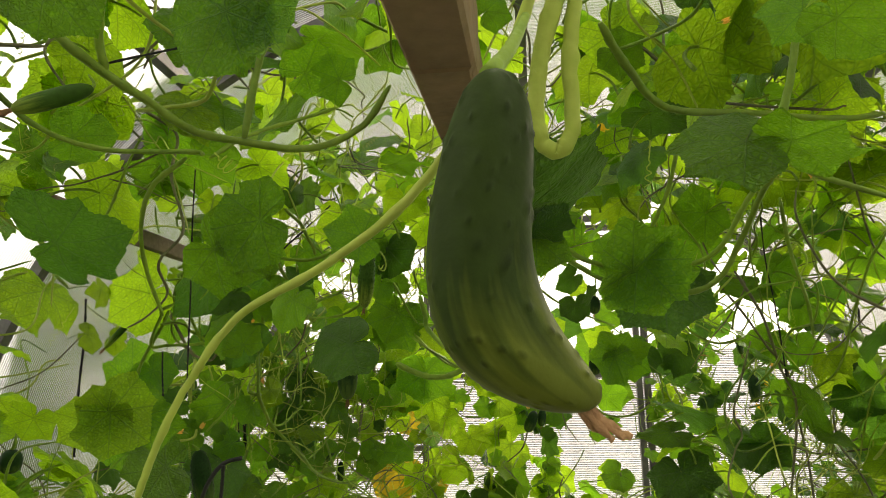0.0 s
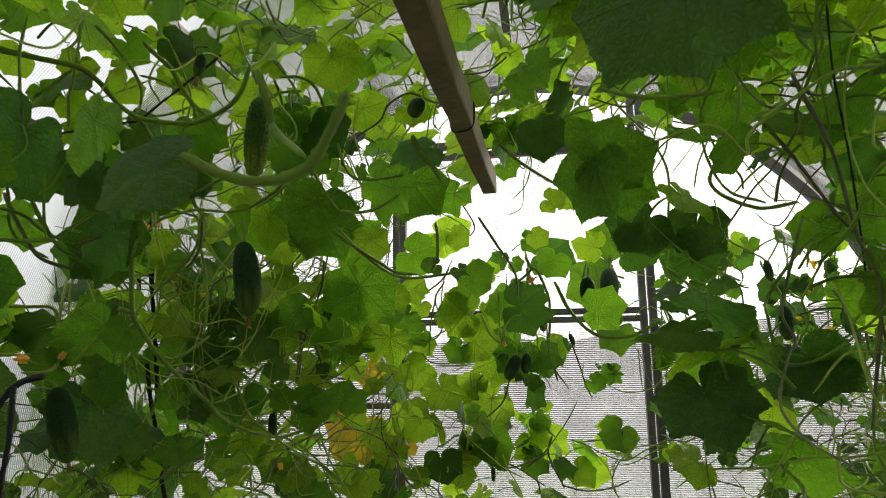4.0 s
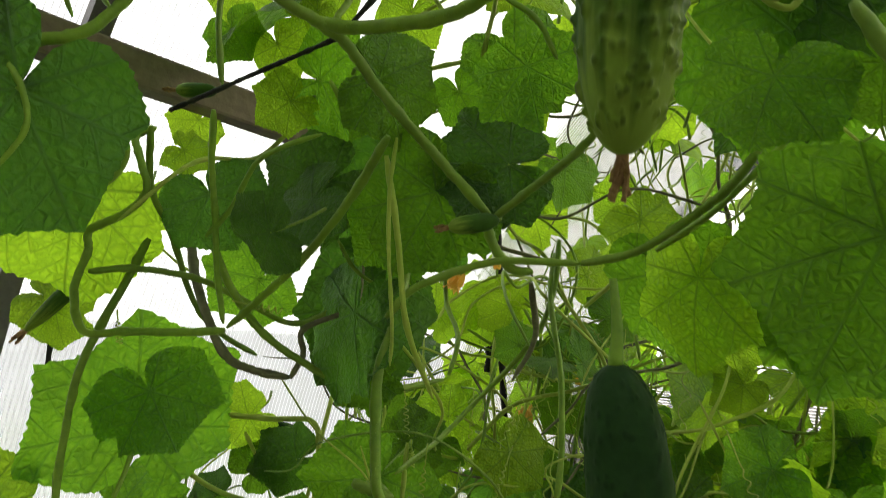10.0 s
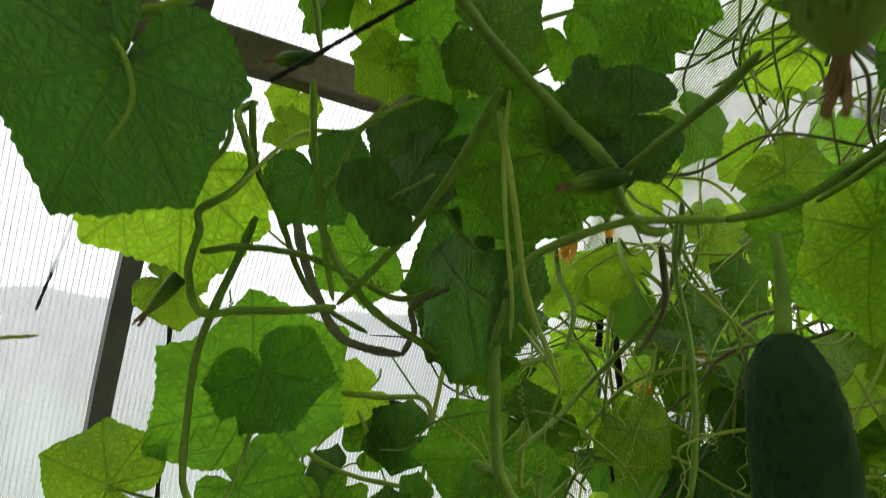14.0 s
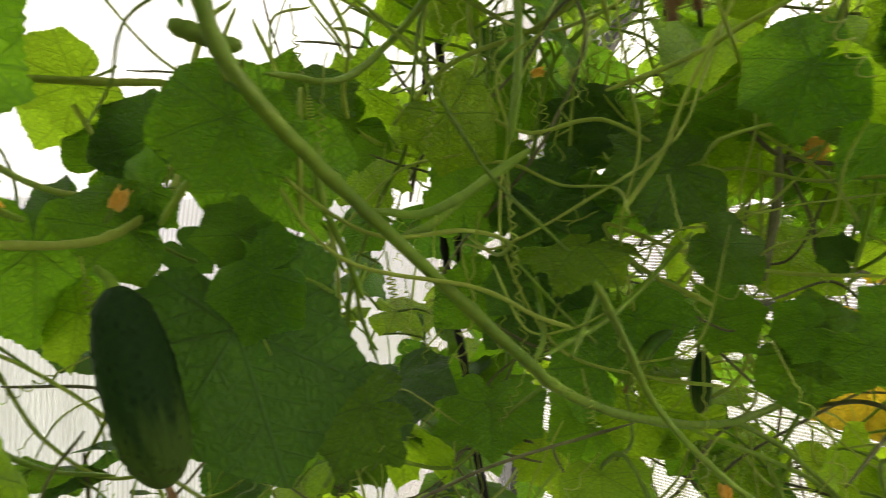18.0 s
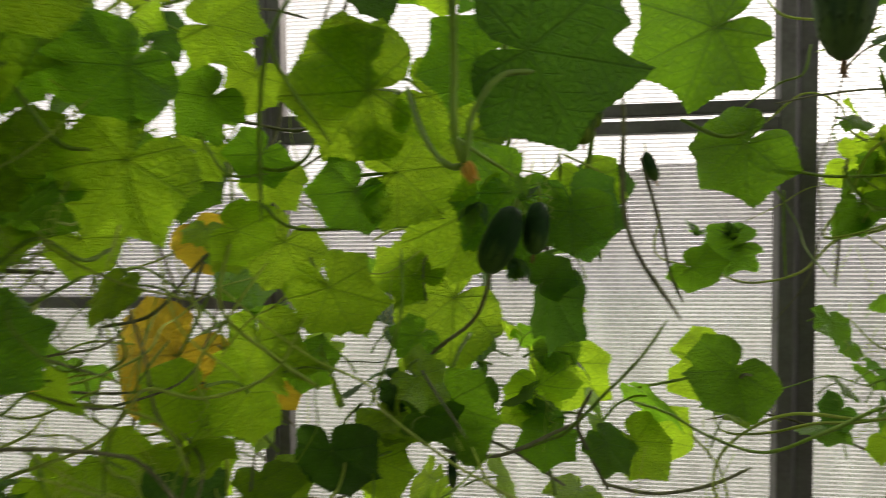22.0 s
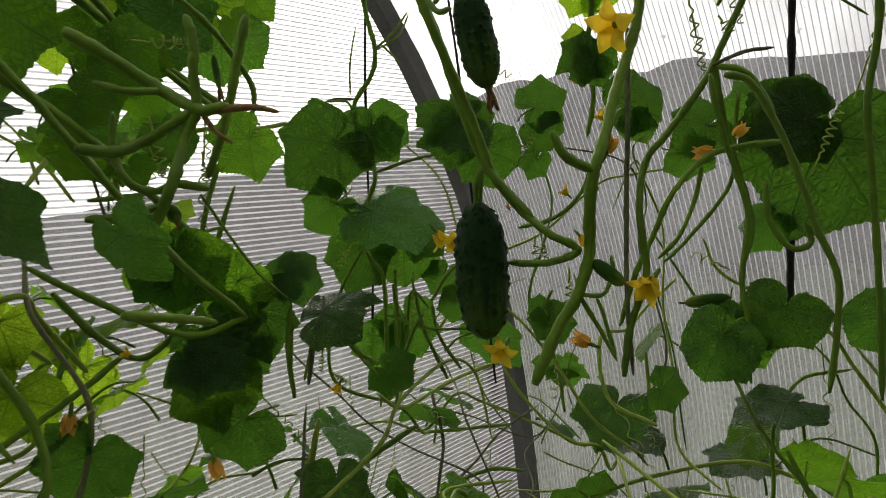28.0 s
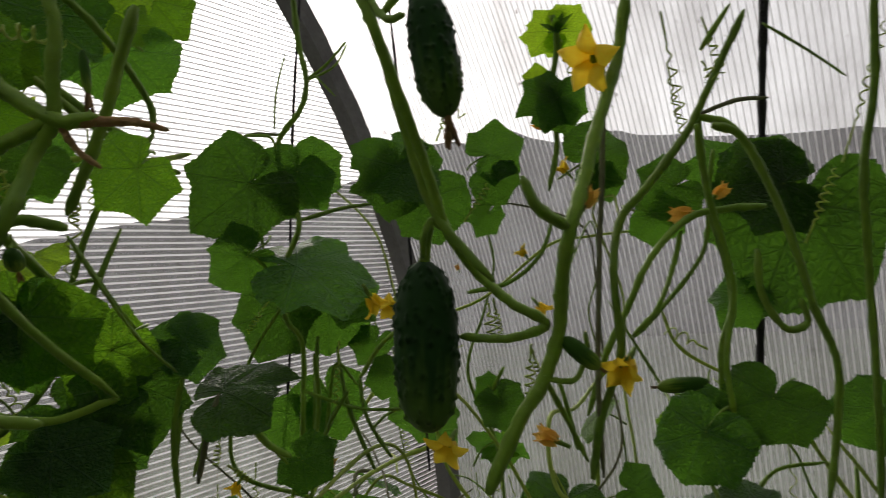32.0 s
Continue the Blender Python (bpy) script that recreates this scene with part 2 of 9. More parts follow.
M_SOIL = plain("soil", (0.07, 0.05, 0.035), (0.03, 0.022, 0.016), 12, 0.95, 1.0, dist=0.02)
M_GRASS = plain("grass", (0.07, 0.10, 0.035), (0.035, 0.055, 0.02), 3, 0.9, 1.0, dist=0.03)
M_HEDGE = plain("far_trees", (0.075, 0.085, 0.075), (0.042, 0.048, 0.044), 1.5, 0.95, 1.0)
M_SHEET = sheet_material("plastic_sheet", (0.88, 0.88, 0.89), 0.24, (0.60, 0.58, 0.58))
# the same sheet made whiter, for the overexposed look of west wall and roof
M_SHEET_SIDE = sheet_material("plastic_sheet_whitened", (0.96, 0.96, 0.95), 0.60, (0.78, 0.77, 0.75))
M_FLUTE = plain("flute", (0.85, 0.85, 0.88), (0.7, 0.7, 0.72), 30, 0.4, 0.1, through=0.75)


def fruit_material(name, dark, pale):
    """Cucumber skin: dark, paling towards the tip in lengthwise stripes, with a waxy bloom."""
    m, nodes, links = material(name)
    uv = nodes.new("ShaderNodeUVMap")
    uv.uv_map = "skin"
    sep = nodes.new("ShaderNodeSeparateXYZ")
    links.new(uv.outputs[0], sep.inputs[0])
    mp = node(nodes, "Mapping", Scale=(9.0, 1.1, 1.0))
    links.new(uv.outputs[0], mp.inputs[0])
    st = node(nodes, "TexNoise", Scale=1.6, Detail=3.0)
    links.new(mp.outputs[0], st.inputs["Vector"])
    tc = nodes.new("ShaderNodeTexCoord")
    mott = node(nodes, "TexNoise", Scale=220.0, Detail=4.0)
    links.new(tc.outputs["Object"], mott.inputs["Vector"])
    tip = math_node(nodes, links, "ADD", math_node(nodes, links, "MULTIPLY", sep.outputs[1], 0.75), math_node(nodes, links, "MULTIPLY", st.outputs[0], 0.75))
    fac = ramp(nodes, links, tip, [(0.78, (0, 0, 0)), (1.2, (1, 1, 1))])
    col = mix_colour(nodes, links, fac, dark, pale)
    bloom = ramp(nodes, links, mott.outputs[0], [(0.35, tuple(c * 0.75 for c in dark)), (0.75, tuple(c * 1.6 for c in dark))])
    col = mix_colour(nodes, links, 0.35, col, bloom)
    wart = nodes.new("ShaderNodeAttribute")
    wart.attribute_name = "wart"
    tipw = ramp(nodes, links, wart.outputs["Fac"], [(0.30, (0, 0, 0)), (0.85, (0.55, 0.55, 0.55))])
    col = mix_colour(nodes, links, tipw, col, tuple(c * 0.35 for c in dark))
    p = node(nodes, "BsdfPrincipled", Roughness=0.5)
    p.inputs["Specular IOR Level"].default_value = 0.08
    links.new(col, p.inputs["Base Color"])
    b = node(nodes, "Bump", Strength=0.25, Distance=0.001)
    links.new(mott.outputs[0], b.inputs["Height"])
    links.new(b.outputs[0], p.inputs["Normal"])
    out = nodes.new("ShaderNodeOutputMaterial")
    links.new(p.outputs[0], out.inputs[0])
    return m


M_FRUIT = fruit_material("cucumber_skin", (0.034, 0.085, 0.012), (0.21, 0.30, 0.04))
M_FRUIT_OLIVE = fruit_material("cucumber_skin_olive", (0.022, 0.040, 0.007), (0.12, 0.15, 0.02))
# waxy grey skin, paled too for the light falling on that fruit
M_FRUIT_WAXY_LIT = fruit_material("cucumber_skin_waxy_lit", (0.034, 0.064, 0.030), (0.10, 0.15, 0.045))
M_FRUIT_DARK = fruit_material("cucumber_skin_dark", (0.014, 0.040, 0.011), (0.08, 0.14, 0.025))


# ---- building helpers ----
def link_mesh(name, verts, faces, mats, uvs=None, layer="blade", smooth=True, which=None):
    me = bpy.data.meshes.new(name)
    me.from_pydata([tuple(v) for v in verts], [], [tuple(f) for f in faces])
    for mt in mats:
        me.materials.append(mt)
    if uvs is not None:
        lay = me.uv_layers.new(name=layer)
        idx = np.zeros(len(me.loops), dtype=np.int32)
        me.loops.foreach_get("vertex_index", idx)
        lay.data.foreach_set("uv", np.asarray(uvs, dtype=np.float32)[idx].ravel())
    if which is not None:
        me.polygons.foreach_set("material_index", np.asarray(which, dtype=np.int32))
    if smooth:
        me.polygons.foreach_set("use_smooth", np.ones(len(me.polygons), dtype=bool))
    me.update()
    return me


def hang(ob, parent, m=None):
    """Make ob a part of parent, with its pose m given in the world."""
    ob.parent = parent
    base = parent.matrix_world if parent.parent is None else parent.parent.matrix_basis @ parent.matrix_basis
    ob.matrix_basis = base.inverted() @ (m if m is not None else Matrix.Identity(4))
    return ob


def thing(name, at, label, category, group="", kind=""):
    e = new(name)
    e.matrix_basis = Matrix.Translation(at)
    e.matrix_world = e.matrix_basis
    e.empty_display_size = 0.05
    return tagged(e, label, category, group, kind)


def part(name, me, parent, label="", m=None):
    ob = hang(new(name, me), parent, m)
    return tagged(ob, label) if label else ob


def box(lo, hi, bevel=0.0):
    bm = bmesh.new()
    bmesh.ops.create_cube(bm, size=1.0)
    s = [h - l for l, h in zip(lo, hi)]
    for v in bm.verts:
        v.co = Vector((lo[0] + (v.co.x + 0.5) * s[0], lo[1] + (v.co.y + 0.5) * s[1], lo[2] + (v.co.z + 0.5) * s[2]))
    if bevel:
        bmesh.ops.bevel(bm, geom=bm.edges[:], offset=bevel, segments=2, affect="EDGES", profile=0.6)
    return bm


def from_bm(name, bm, mat):
    me = bpy.data.meshes.new(name)
    bm.to_mesh(me)
    bm.free()
    me.materials.append(mat)
    return me


def spline(points, steps=8):
    """A smooth line through the points."""
    p = [np.array(q, float) for q in points]
    if len(p) < 3:
        return np.array([p[0] + (p[-1] - p[0]) * k / steps for k in range(steps + 1)])
    p = [2 * p[0] - p[1], *p, 2 * p[-1] - p[-2]]
    out = []
    for a, b, c, d in zip(p, p[1:], p[2:], p[3:]):
        for k in range(steps):
            t = k / steps
            out.append(0.5 * (2 * b + (c - a) * t + (2 * a - 5 * b + 4 * c - d) * t * t + (3 * b - a - 3 * c + d) * t ** 3))
    out.append(p[-2])
    return np.array(out)


def tube(line, radius, sides=8, end=None, knots=0.0, ridges=0.0, rng=None):
    """Verts and faces of a round stem along a line; knots swell it here and there, ridges flute it."""
    line = np.asarray(line, float)
    n = len(line)
    tan = np.gradient(line, axis=0)
    tan /= np.linalg.norm(tan, axis=1)[:, None] + 1e-9
    ref = np.array([0.31, 0.22, 0.92]) if abs(tan[0][2]) < 0.9 else np.array([1.0, 0.1, 0.0])
    u = np.cross(tan[0], ref)
    u /= np.linalg.norm(u)
    end = radius if end is None else end
    verts, faces = [], []
    for i in range(n):
        u = u - tan[i] * (u @ tan[i])
        u /= np.linalg.norm(u) + 1e-9
        w = np.cross(tan[i], u)
        r = radius + (end - radius) * i / max(1, n - 1)
        if knots and rng is not None:
            r *= 1 + knots * rng.uniform(-1, 1)
        for k in range(sides):
            a = 2 * math.pi * k / sides
            rr = r * (1 + (ridges if k % 2 else -ridges))
            verts.append(line[i] + rr * (math.cos(a) * u + math.sin(a) * w))
    for i in range(n - 1):
        for k in range(sides):
            a, b = i * sides + k, i * sides + (k + 1) % sides
            faces.append((a, b, b + sides, a + sides))
    faces.append(tuple(range(sides))[::-1])
    faces.append(tuple(range((n - 1) * sides, n * sides)))
    return verts, faces


def merged(pieces):
    verts, faces = [], []
    for v, f in pieces:
        k = len(verts)
        verts += list(v)
        faces += [tuple(i + k for i in q) for q in f]
    return verts, faces


# ---- the greenhouse: an arched frame of steel tube with twin-wall plastic sheets ----
CX, GABLE, BACK, ARC_Z, ARC_R = -0.085, 2.515, -1.70, 1.12, 1.125


def arch_point(a, r=ARC_R):
    return CX - r * math.cos(a), ARC_Z + r * math.sin(a)


def arch_line(y, r=ARC_R, steps=36):
    side = [(CX - r, y, 0.0), (CX - r, y, 0.55)]
    bow = [(arch_point(math.pi * k / steps, r)[0], y, arch_point(math.pi * k / steps, r)[1]) for k in range(steps + 1)]
    return side + bow + [(CX + r, y, 0.55), (CX + r, y, 0.0)]


def half_width(z, r=ARC_R):
    return r if z < ARC_Z else math.sqrt(max(0.0, r * r - (z - ARC_Z) ** 2))


gv, gf = [], []
rings = (0.0, 1.5, 4.0, 9.0, 30.0, 120.0, 600.0, 3000.0)
for i, r in enumerate(rings):
    for k in range(48):
        a = 2 * math.pi * k / 48
        gv.append((CX + r * math.cos(a), 0.4 + r * math.sin(a), 0.0 if r < 8 else -0.05 * (i - 3)))
for i in range(len(rings) - 1):
    for k in range(48):
        a, b = i * 48 + k, i * 48 + (k + 1) % 48
        gf.append((a, b, b + 48, a + 48))
tagged(new("ground", link_mesh("ground", gv, gf, [M_GRASS])), "grassy ground round the greenhouse", "ground", kind="structure")
floor = from_bm("floor", box((CX - ARC_R + 0.03, BACK + 0.03, 0.0), (CX + ARC_R - 0.03, GABLE - 0.03, 0.02)), M_SOIL)
tagged(new("floor", floor), "dark bare soil under the plants", "floor", kind="structure")

HEDGE_AT = (0, 15, 29, 39, 47, 52, 64, 80, 110, 160, 200, 320, 360)
HEDGE_TOP = (2.2, 2.5, 2.95, 3.4, 3.9, 4.05, 3.9, 3.4, 3.15, 3.15, 1.85, 1.85, 2.2)
hv, hf = [], []
hr = random.Random(5)
steps = 220
for k in range(steps + 1):
    a = 2 * math.pi * k / steps
    h = float(np.interp(math.degrees(a), HEDGE_AT, HEDGE_TOP)) + 0.18 * noise.noise(Vector((math.cos(a) * 3, math.sin(a) * 3, 0))) + 0.14 * noise.noise(Vector((math.cos(a) * 14, math.sin(a) * 14, 2)))
    for j in range(7):
        r = 13 + 1.2 * math.sin(j * 0.5) + 0.7 * hr.random()
        hv.append((CX + r * math.sin(a), r * math.cos(a), -0.2 + h * j / 6))
for k in range(steps):
    for j in range(6):
        a = k * 7 + j
        hf.append((a, a + 7, a + 8, a + 1))
tagged(new("hedge", link_mesh("hedge", hv, hf, [M_HEDGE])), "dark hedge of trees some way outside", "hedge", kind="stuff")


def sheet_wall(name, label, mesh, flutes):
    w = tagged(new(name, mesh), label, "wall", kind="structure")
    w.visible_shadow = False
    f = part("flutes", flutes, w)
    tagged(f, kind="stuff")
    return w


PITCH = 0.0059


def gable(name, y, inward):
    out = [(x, y, z) for x, _, z in arch_line(y, ARC_R, 48)]
    n = len(out)
    me = link_mesh(name, out, [tuple(range(n))], [M_SHEET], smooth=False)
    fv, ff = [], []
    z = 0.03
    yy = y + 0.0025 * inward
    while z < ARC_Z + ARC_R - 0.01:
        w = half_width(z) - 0.004
        k = len(fv)
        fv += [(CX - w, yy, z), (CX + w, yy, z), (CX + w, yy, z + 0.0019), (CX - w, yy, z + 0.0019)]
        ff.append((k, k + 1, k + 2, k + 3))
        z += PITCH
    return sheet_wall(name, "fluted milky plastic gable wall with water marks", me, link_mesh("flutes", fv, ff, [M_FLUTE], smooth=False))


gable("wall_north", GABLE + 0.004, -1)
gable("wall_south", BACK - 0.004, 1)


def cover(name, a0, a1, label, sheet):
    steps = 20
    prof = [arch_point(a0 + (a1 - a0) * k / steps, ARC_R + 0.004) for k in range(steps + 1)]
    if a0 == 0.0:
        prof = [(prof[0][0], 0.0)] + prof
    if a1 == math.pi:
        prof = prof + [(prof[-1][0], 0.0)]
    n = len(prof)
    sv = [(x, y, z) for y in (BACK, GABLE) for x, z in prof]
    me = link_mesh(name, sv, [(i, i + 1, n + i + 1, n + i) for i in range(n - 1)], [sheet])
    inner = [(CX + (x - CX) * 0.9975, z if z < ARC_Z else ARC_Z + (z - ARC_Z) * 0.9975) for x, z in prof]
    fv, ff = [], []
    y = BACK + 0.02
    while y < GABLE - 0.01:
        k = len(fv)
        for x, z in inner:
            fv += [(x, y, z), (x, y + 0.0011, z)]
        ff += [(k + 2 * i, k + 2 * i + 1, k + 2 * i + 3, k + 2 * i + 2) for i in range(n - 1)]
        y += PITCH
    return sheet_wall(name, label, me, link_mesh("flutes", fv, ff, [M_FLUTE], smooth=False))


cover("wall_west", 0.0, math.pi * 0.36, "fluted milky plastic side sheet bent over the arches", M_SHEET_SIDE)
cover("ceiling", math.pi * 0.36, math.pi * 0.64, "fluted milky plastic roof sheet", M_SHEET_SIDE)
cover("wall_east", math.pi * 0.64, math.pi, "fluted milky plastic side sheet with water streaks", M_SHEET)


def bar_along(line, w, d):
    """A square tube swept along an arch lying in one plane of y."""
    verts, faces = [], []
    line = [Vector(p) for p in line]
    for i, p in enumerate(line):
        t = (line[min(i + 1, len(line) - 1)] - line[max(i - 1, 0)]).normalized()
        nrm = Vector((-t.z, 0, t.x))
        for sx, sy in ((-1, -1), (1, -1), (1, 1), (-1, 1)):
            verts.append(p + nrm * sx * d / 2 + Vector((0, sy * w / 2, 0)))
    for i in range(len(line) - 1):
        for k in range(4):
            a, b = 4 * i + k, 4 * i + (k + 1) % 4
            faces.append((a, b, b + 4, a + 4))
    faces += [(3, 2, 1, 0), tuple(range(len(verts) - 4, len(verts)))]
    return verts, faces


frame_steel = thing("greenhouse_frame", (CX, 0.4, 0.0), "dull brown steel tube frame of arched ribs and rails", "greenhouse frame", kind="structure")
for y in (GABLE - 0.014, 1.29, 0.12, -1.05, BACK + 0.014):
    v, f = bar_along(arch_line(y, ARC_R - 0.014), 0.022, 0.024)
    part("rib", link_mesh("rib", v, f, [M_STEEL], smooth=False), frame_steel)


def steel_bar(name, lo, hi, lab=""):
    return part(name, from_bm(name, box(lo, hi, 0.0015), M_STEEL), frame_steel, lab)


YF = GABLE - 0.006
for x0, x1 in ((-0.480, -0.461), (-0.457, -0.438), (0.264, 0.284), (0.290, 0.312)):
    steel_bar("post", (x0, YF - 0.026, 0.0), (x1, YF, half_width(0) and ARC_Z + math.sqrt(ARC_R ** 2 - (x0 - CX) ** 2) - 0.03))
for z0, z1, x0, x1 in ((1.494, 1.511, -0.438, 0.264), (1.470, 1.487, -0.438, 0.264), (2.000, 2.020, -0.438, 0.264), (2.034, 2.056, -0.438, 0.264), (1.220, 1.238, -1.20, -0.48), (0.55, 0.57, -0.438, 0.264)):
    steel_bar("rail", (x0, YF - 0.024, z0), (x1, YF - 0.002, z1))
for a in (0.30, 0.5, 0.70):
    x, z = arch_point(math.pi * a, ARC_R - 0.04)
    steel_bar("purlin", (x - 0.011, BACK + 0.03, z - 0.011), (x + 0.011, GABLE - 0.03, z + 0.011))


# ---- timber ----
def timber(name, a, b, w, h, mat, label):
    """A sawn batten from a to b, a little uneven, w wide and h high."""
    a, b = Vector(a), Vector(b)
    rng = random.Random(int(abs(a.x) * 1000) + 3)
    t = (b - a).normalized()
    s = t.cross(Vector((0, 0, 1))).normalized()
    u = s.cross(t)
    n, verts, faces = 14, [], []
    for i in range(n + 1):
        p = a.lerp(b, i / n) + s * rng.uniform(-1, 1) * 0.0012 + u * rng.uniform(-1, 1) * 0.0012
        for sx, su in ((-1, -0.86), (-0.88, -1), (0.88, -1), (1, -0.86), (1, 0.86), (0.88, 1), (-0.88, 1), (-1, 0.86)):
            verts.append(p + s * sx * w / 2 + u * su * h / 2)
    for i in range(n):
        for k in range(8):
            c, d = 8 * i + k, 8 * i + (k + 1) % 8
            faces.append((c, d, d + 8, c + 8))
    faces += [tuple(range(7, -1, -1)), tuple(range(8 * n, 8 * n + 8))]
    return tagged(new(name, link_mesh(name, verts, faces, [mat], smooth=False)), label, "beam", kind="structure")


# ---- leaves ----
MARGIN = ((0, 1.0), (5, 0.93), (15, 0.85), (30, 0.78), (40, 0.79), (48, 0.86), (53, 0.91), (58, 0.85), (68, 0.76), (82, 0.71), (96, 0.72), (103, 0.77), (108, 0.80), (114, 0.74), (124, 0.67), (138, 0.61), (152, 0.55), (164, 0.46), (173, 0.30), (180, 0.08))


def blade_outline(a, r):
    """How far the margin lies from the stalk at angle a from the tip: five blunt lobes, a notch at the stalk, small teeth."""
    deg = abs(math.degrees(a))
    for (d0, r0), (d1, r1) in zip(MARGIN, MARGIN[1:]):
        if deg <= d1:
            break
    # the straight line between two corners of the margin
    x0, y0, x1, y1 = r0 * math.sin(radians(d0)), r0 * math.cos(radians(d0)), r1 * math.sin(radians(d1)), r1 * math.cos(radians(d1))
    den = (y1 - y0) * math.sin(radians(deg)) - (x1 - x0) * math.cos(radians(deg))
    return (x0 * (y1 - y0) - y0 * (x1 - x0)) / den


def leaf_mesh(name, seed, mat, cup, droop, fold, stalk=True, wide=1.0, lobed=0.0):
    """One leaf, tip along +Y, 1 long from stalk to tip: blade in rings, puckered between its veins, with its hairy stalk below."""
    rng = random.Random(seed)
    n, rings = 126, (0.10, 0.22, 0.36, 0.50, 0.64, 0.78, 0.90, 1.0)
    last = len(rings) - 1
    verts, uvs, faces, which = [(0.0, 0.0, 0.0)], [(0.0, 0.0)], [], []
    wob = [rng.uniform(0, 6.28) for _ in range(8)]
    bite = rng.uniform(-2.4, 2.4) if rng.random() < 0.35 else None
    teeth = [rng.uniform(-0.012, 0.012) for _ in range(n)]
    for q, s in enumerate(rings):
        for k in range(n):
            a = -math.pi + 2 * math.pi * (k + 0.5) / n
            r = blade_outline(a, rng)
            r = r - lobed * (0.5 - 0.5 * math.cos(a * 360 / 53)) * min(1.0, (math.pi - abs(a)) / 0.8)
            r *= 1 + 0.05 * math.sin(2 * a + wob[0]) + 0.04 * math.sin(3 * a + wob[1])
            if q >= last - 1:
                r *= 1 + ((0.010, -0.010)[k % 2] + teeth[k]) * (1 if q == last else 0.25)
            if bite is not None and abs(a - bite) < 0.16:
                r *= 0.74 + 0.9 * abs(a - bite)
            x, y = r * s * math.sin(a) * wide, r * s * math.cos(a)
            d = r * s
            vein = abs(math.sin(a * 180 / 53))
            z = 0.085 * vein * d * (1 - 0.4 * s) - cup * d * d + 0.06 * d * math.sin(3 * a + wob[2]) * s + 0.05 * d * math.sin(5 * a + wob[3]) * s * s
            z -= droop * max(0.0, y) ** 2 + fold * abs(x) ** 1.4
            z += 0.014 * math.sin(9 * x + wob[4]) * math.sin(8 * y + wob[5]) + 0.012 * math.sin(24 * x + wob[6]) * math.sin(26 * y + wob[7]) * min(1.0, 3 * s)
            if q == last:
                z += 0.018 * math.sin(11 * a + wob[6])
            verts.append((x, y, z))
            uvs.append((x, y))
    for k in range(n):
        faces.append((0, 1 + k, 1 + (k + 1) % n))
    for q in range(len(rings) - 1):
        for k in range(n):
            a, b = 1 + q * n + k, 1 + q * n + (k + 1) % n
            faces.append((a, a + n, b + n, b))
    # open the notch over the stalk: drop the faces across it near the margin
    faces = [f for f in faces if not (len(f) == 4 and f[0] >= 1 + n and {(i - 1) % n for i in f} <= {0, n - 1})]
    which = [0] * len(faces)
    if stalk:
        bend = rng.uniform(-0.25, 0.25)
        line = spline([(0, 0.01, -0.004), (bend * 0.3, -0.18, -0.13), (bend, -0.42, -0.50), (bend * 1.3, -0.50, -0.95)], 4)
        tv, tf = tube(line, 0.020, 6, 0.030, 0.05, 0.0, rng)
        k = len(verts)
        verts += [tuple(v) for v in tv]
        uvs += [(0, 0)] * len(tv)
        faces += [tuple(i + k for i in f) for f in tf]
        which += [1] * len(tf)
    return link_mesh(name, verts, faces, [mat, M_STEM], uvs, "blade", True, which)


LEAF_KINDS = {}
LR = random.Random(11)
for tone in range(4):
    LEAF_KINDS[tone, True] = [leaf_mesh("leaf", 40 * tone + i, M_LEAF[tone], LR.uniform(-0.05, 0.22), LR.uniform(0.0, 0.3), LR.uniform(-0.05, 0.25), True, LR.uniform(0.92, 1.10), LR.uniform(-0.05, 0.04)) for i in range(7 if tone < 3 else 3)]
    LEAF_KINDS[tone, False] = [leaf_mesh("leaf", 40 * tone + 20 + i, M_LEAF[tone], LR.uniform(-0.05, 0.16), LR.uniform(0.0, 0.2), LR.uniform(-0.05, 0.15), False, LR.uniform(0.94, 1.10), LR.uniform(-0.05, 0.03)) for i in range(6 if tone < 3 else 3)]


def leaf_pose(at, tip, face):
    """The pose of a leaf whose stalk ends at `at`, with the tip by the vector `tip` and its upper side towards `face`."""
    y = Vector(tip)
    size = y.length
    y.normalize()
    z = Vector(face)
    z = (z - y * z.dot(y)).normalized()
    x = y.cross(z)
    m = Matrix((x, y, z)).transposed().to_4x4()
    return Matrix.Translation(at) @ m @ Matrix.Scale(size, 4)


LEAF_COUNT = [0]


def leaf(plant, at, tip, face, tone=0, stalk=False):
    kinds = LEAF_KINDS[tone, stalk]
    LEAF_COUNT[0] += 1
    me = kinds[(LEAF_COUNT[0] * 7 + int(abs(at[0] + at[2]) * 997)) % len(kinds)]
    return part("leaf", me, plant, "yellowed leaf" if tone == 3 else "", leaf_pose(at, tip, face))


# ---- stems, tendrils, flowers ----
VR = random.Random(21)


def hairs(line, radius, count, rng, long=0.004):
    """Short stiff hairs standing off a stem."""
    verts, faces = [], []
    line = np.asarray(line)
    for _ in range(count):
        i = rng.randrange(len(line) - 1)
        p = line[i] + (line[i + 1] - line[i]) * rng.random()
        t = line[i + 1] - line[i]
        d = np.cross(t, (rng.gauss(0, 1), rng.gauss(0, 1), rng.gauss(0, 1)))
        d /= np.linalg.norm(d) + 1e-9
        s = np.cross(d, t)
        s /= np.linalg.norm(s) + 1e-9
        k = len(verts)
        b = p + d * radius * 0.9
        verts += [b - s * 0.00022, b + s * 0.00022, p + d * (radius + long * rng.uniform(0.5, 1.0))]
        faces.append((k, k + 1, k + 2))
    return verts, faces


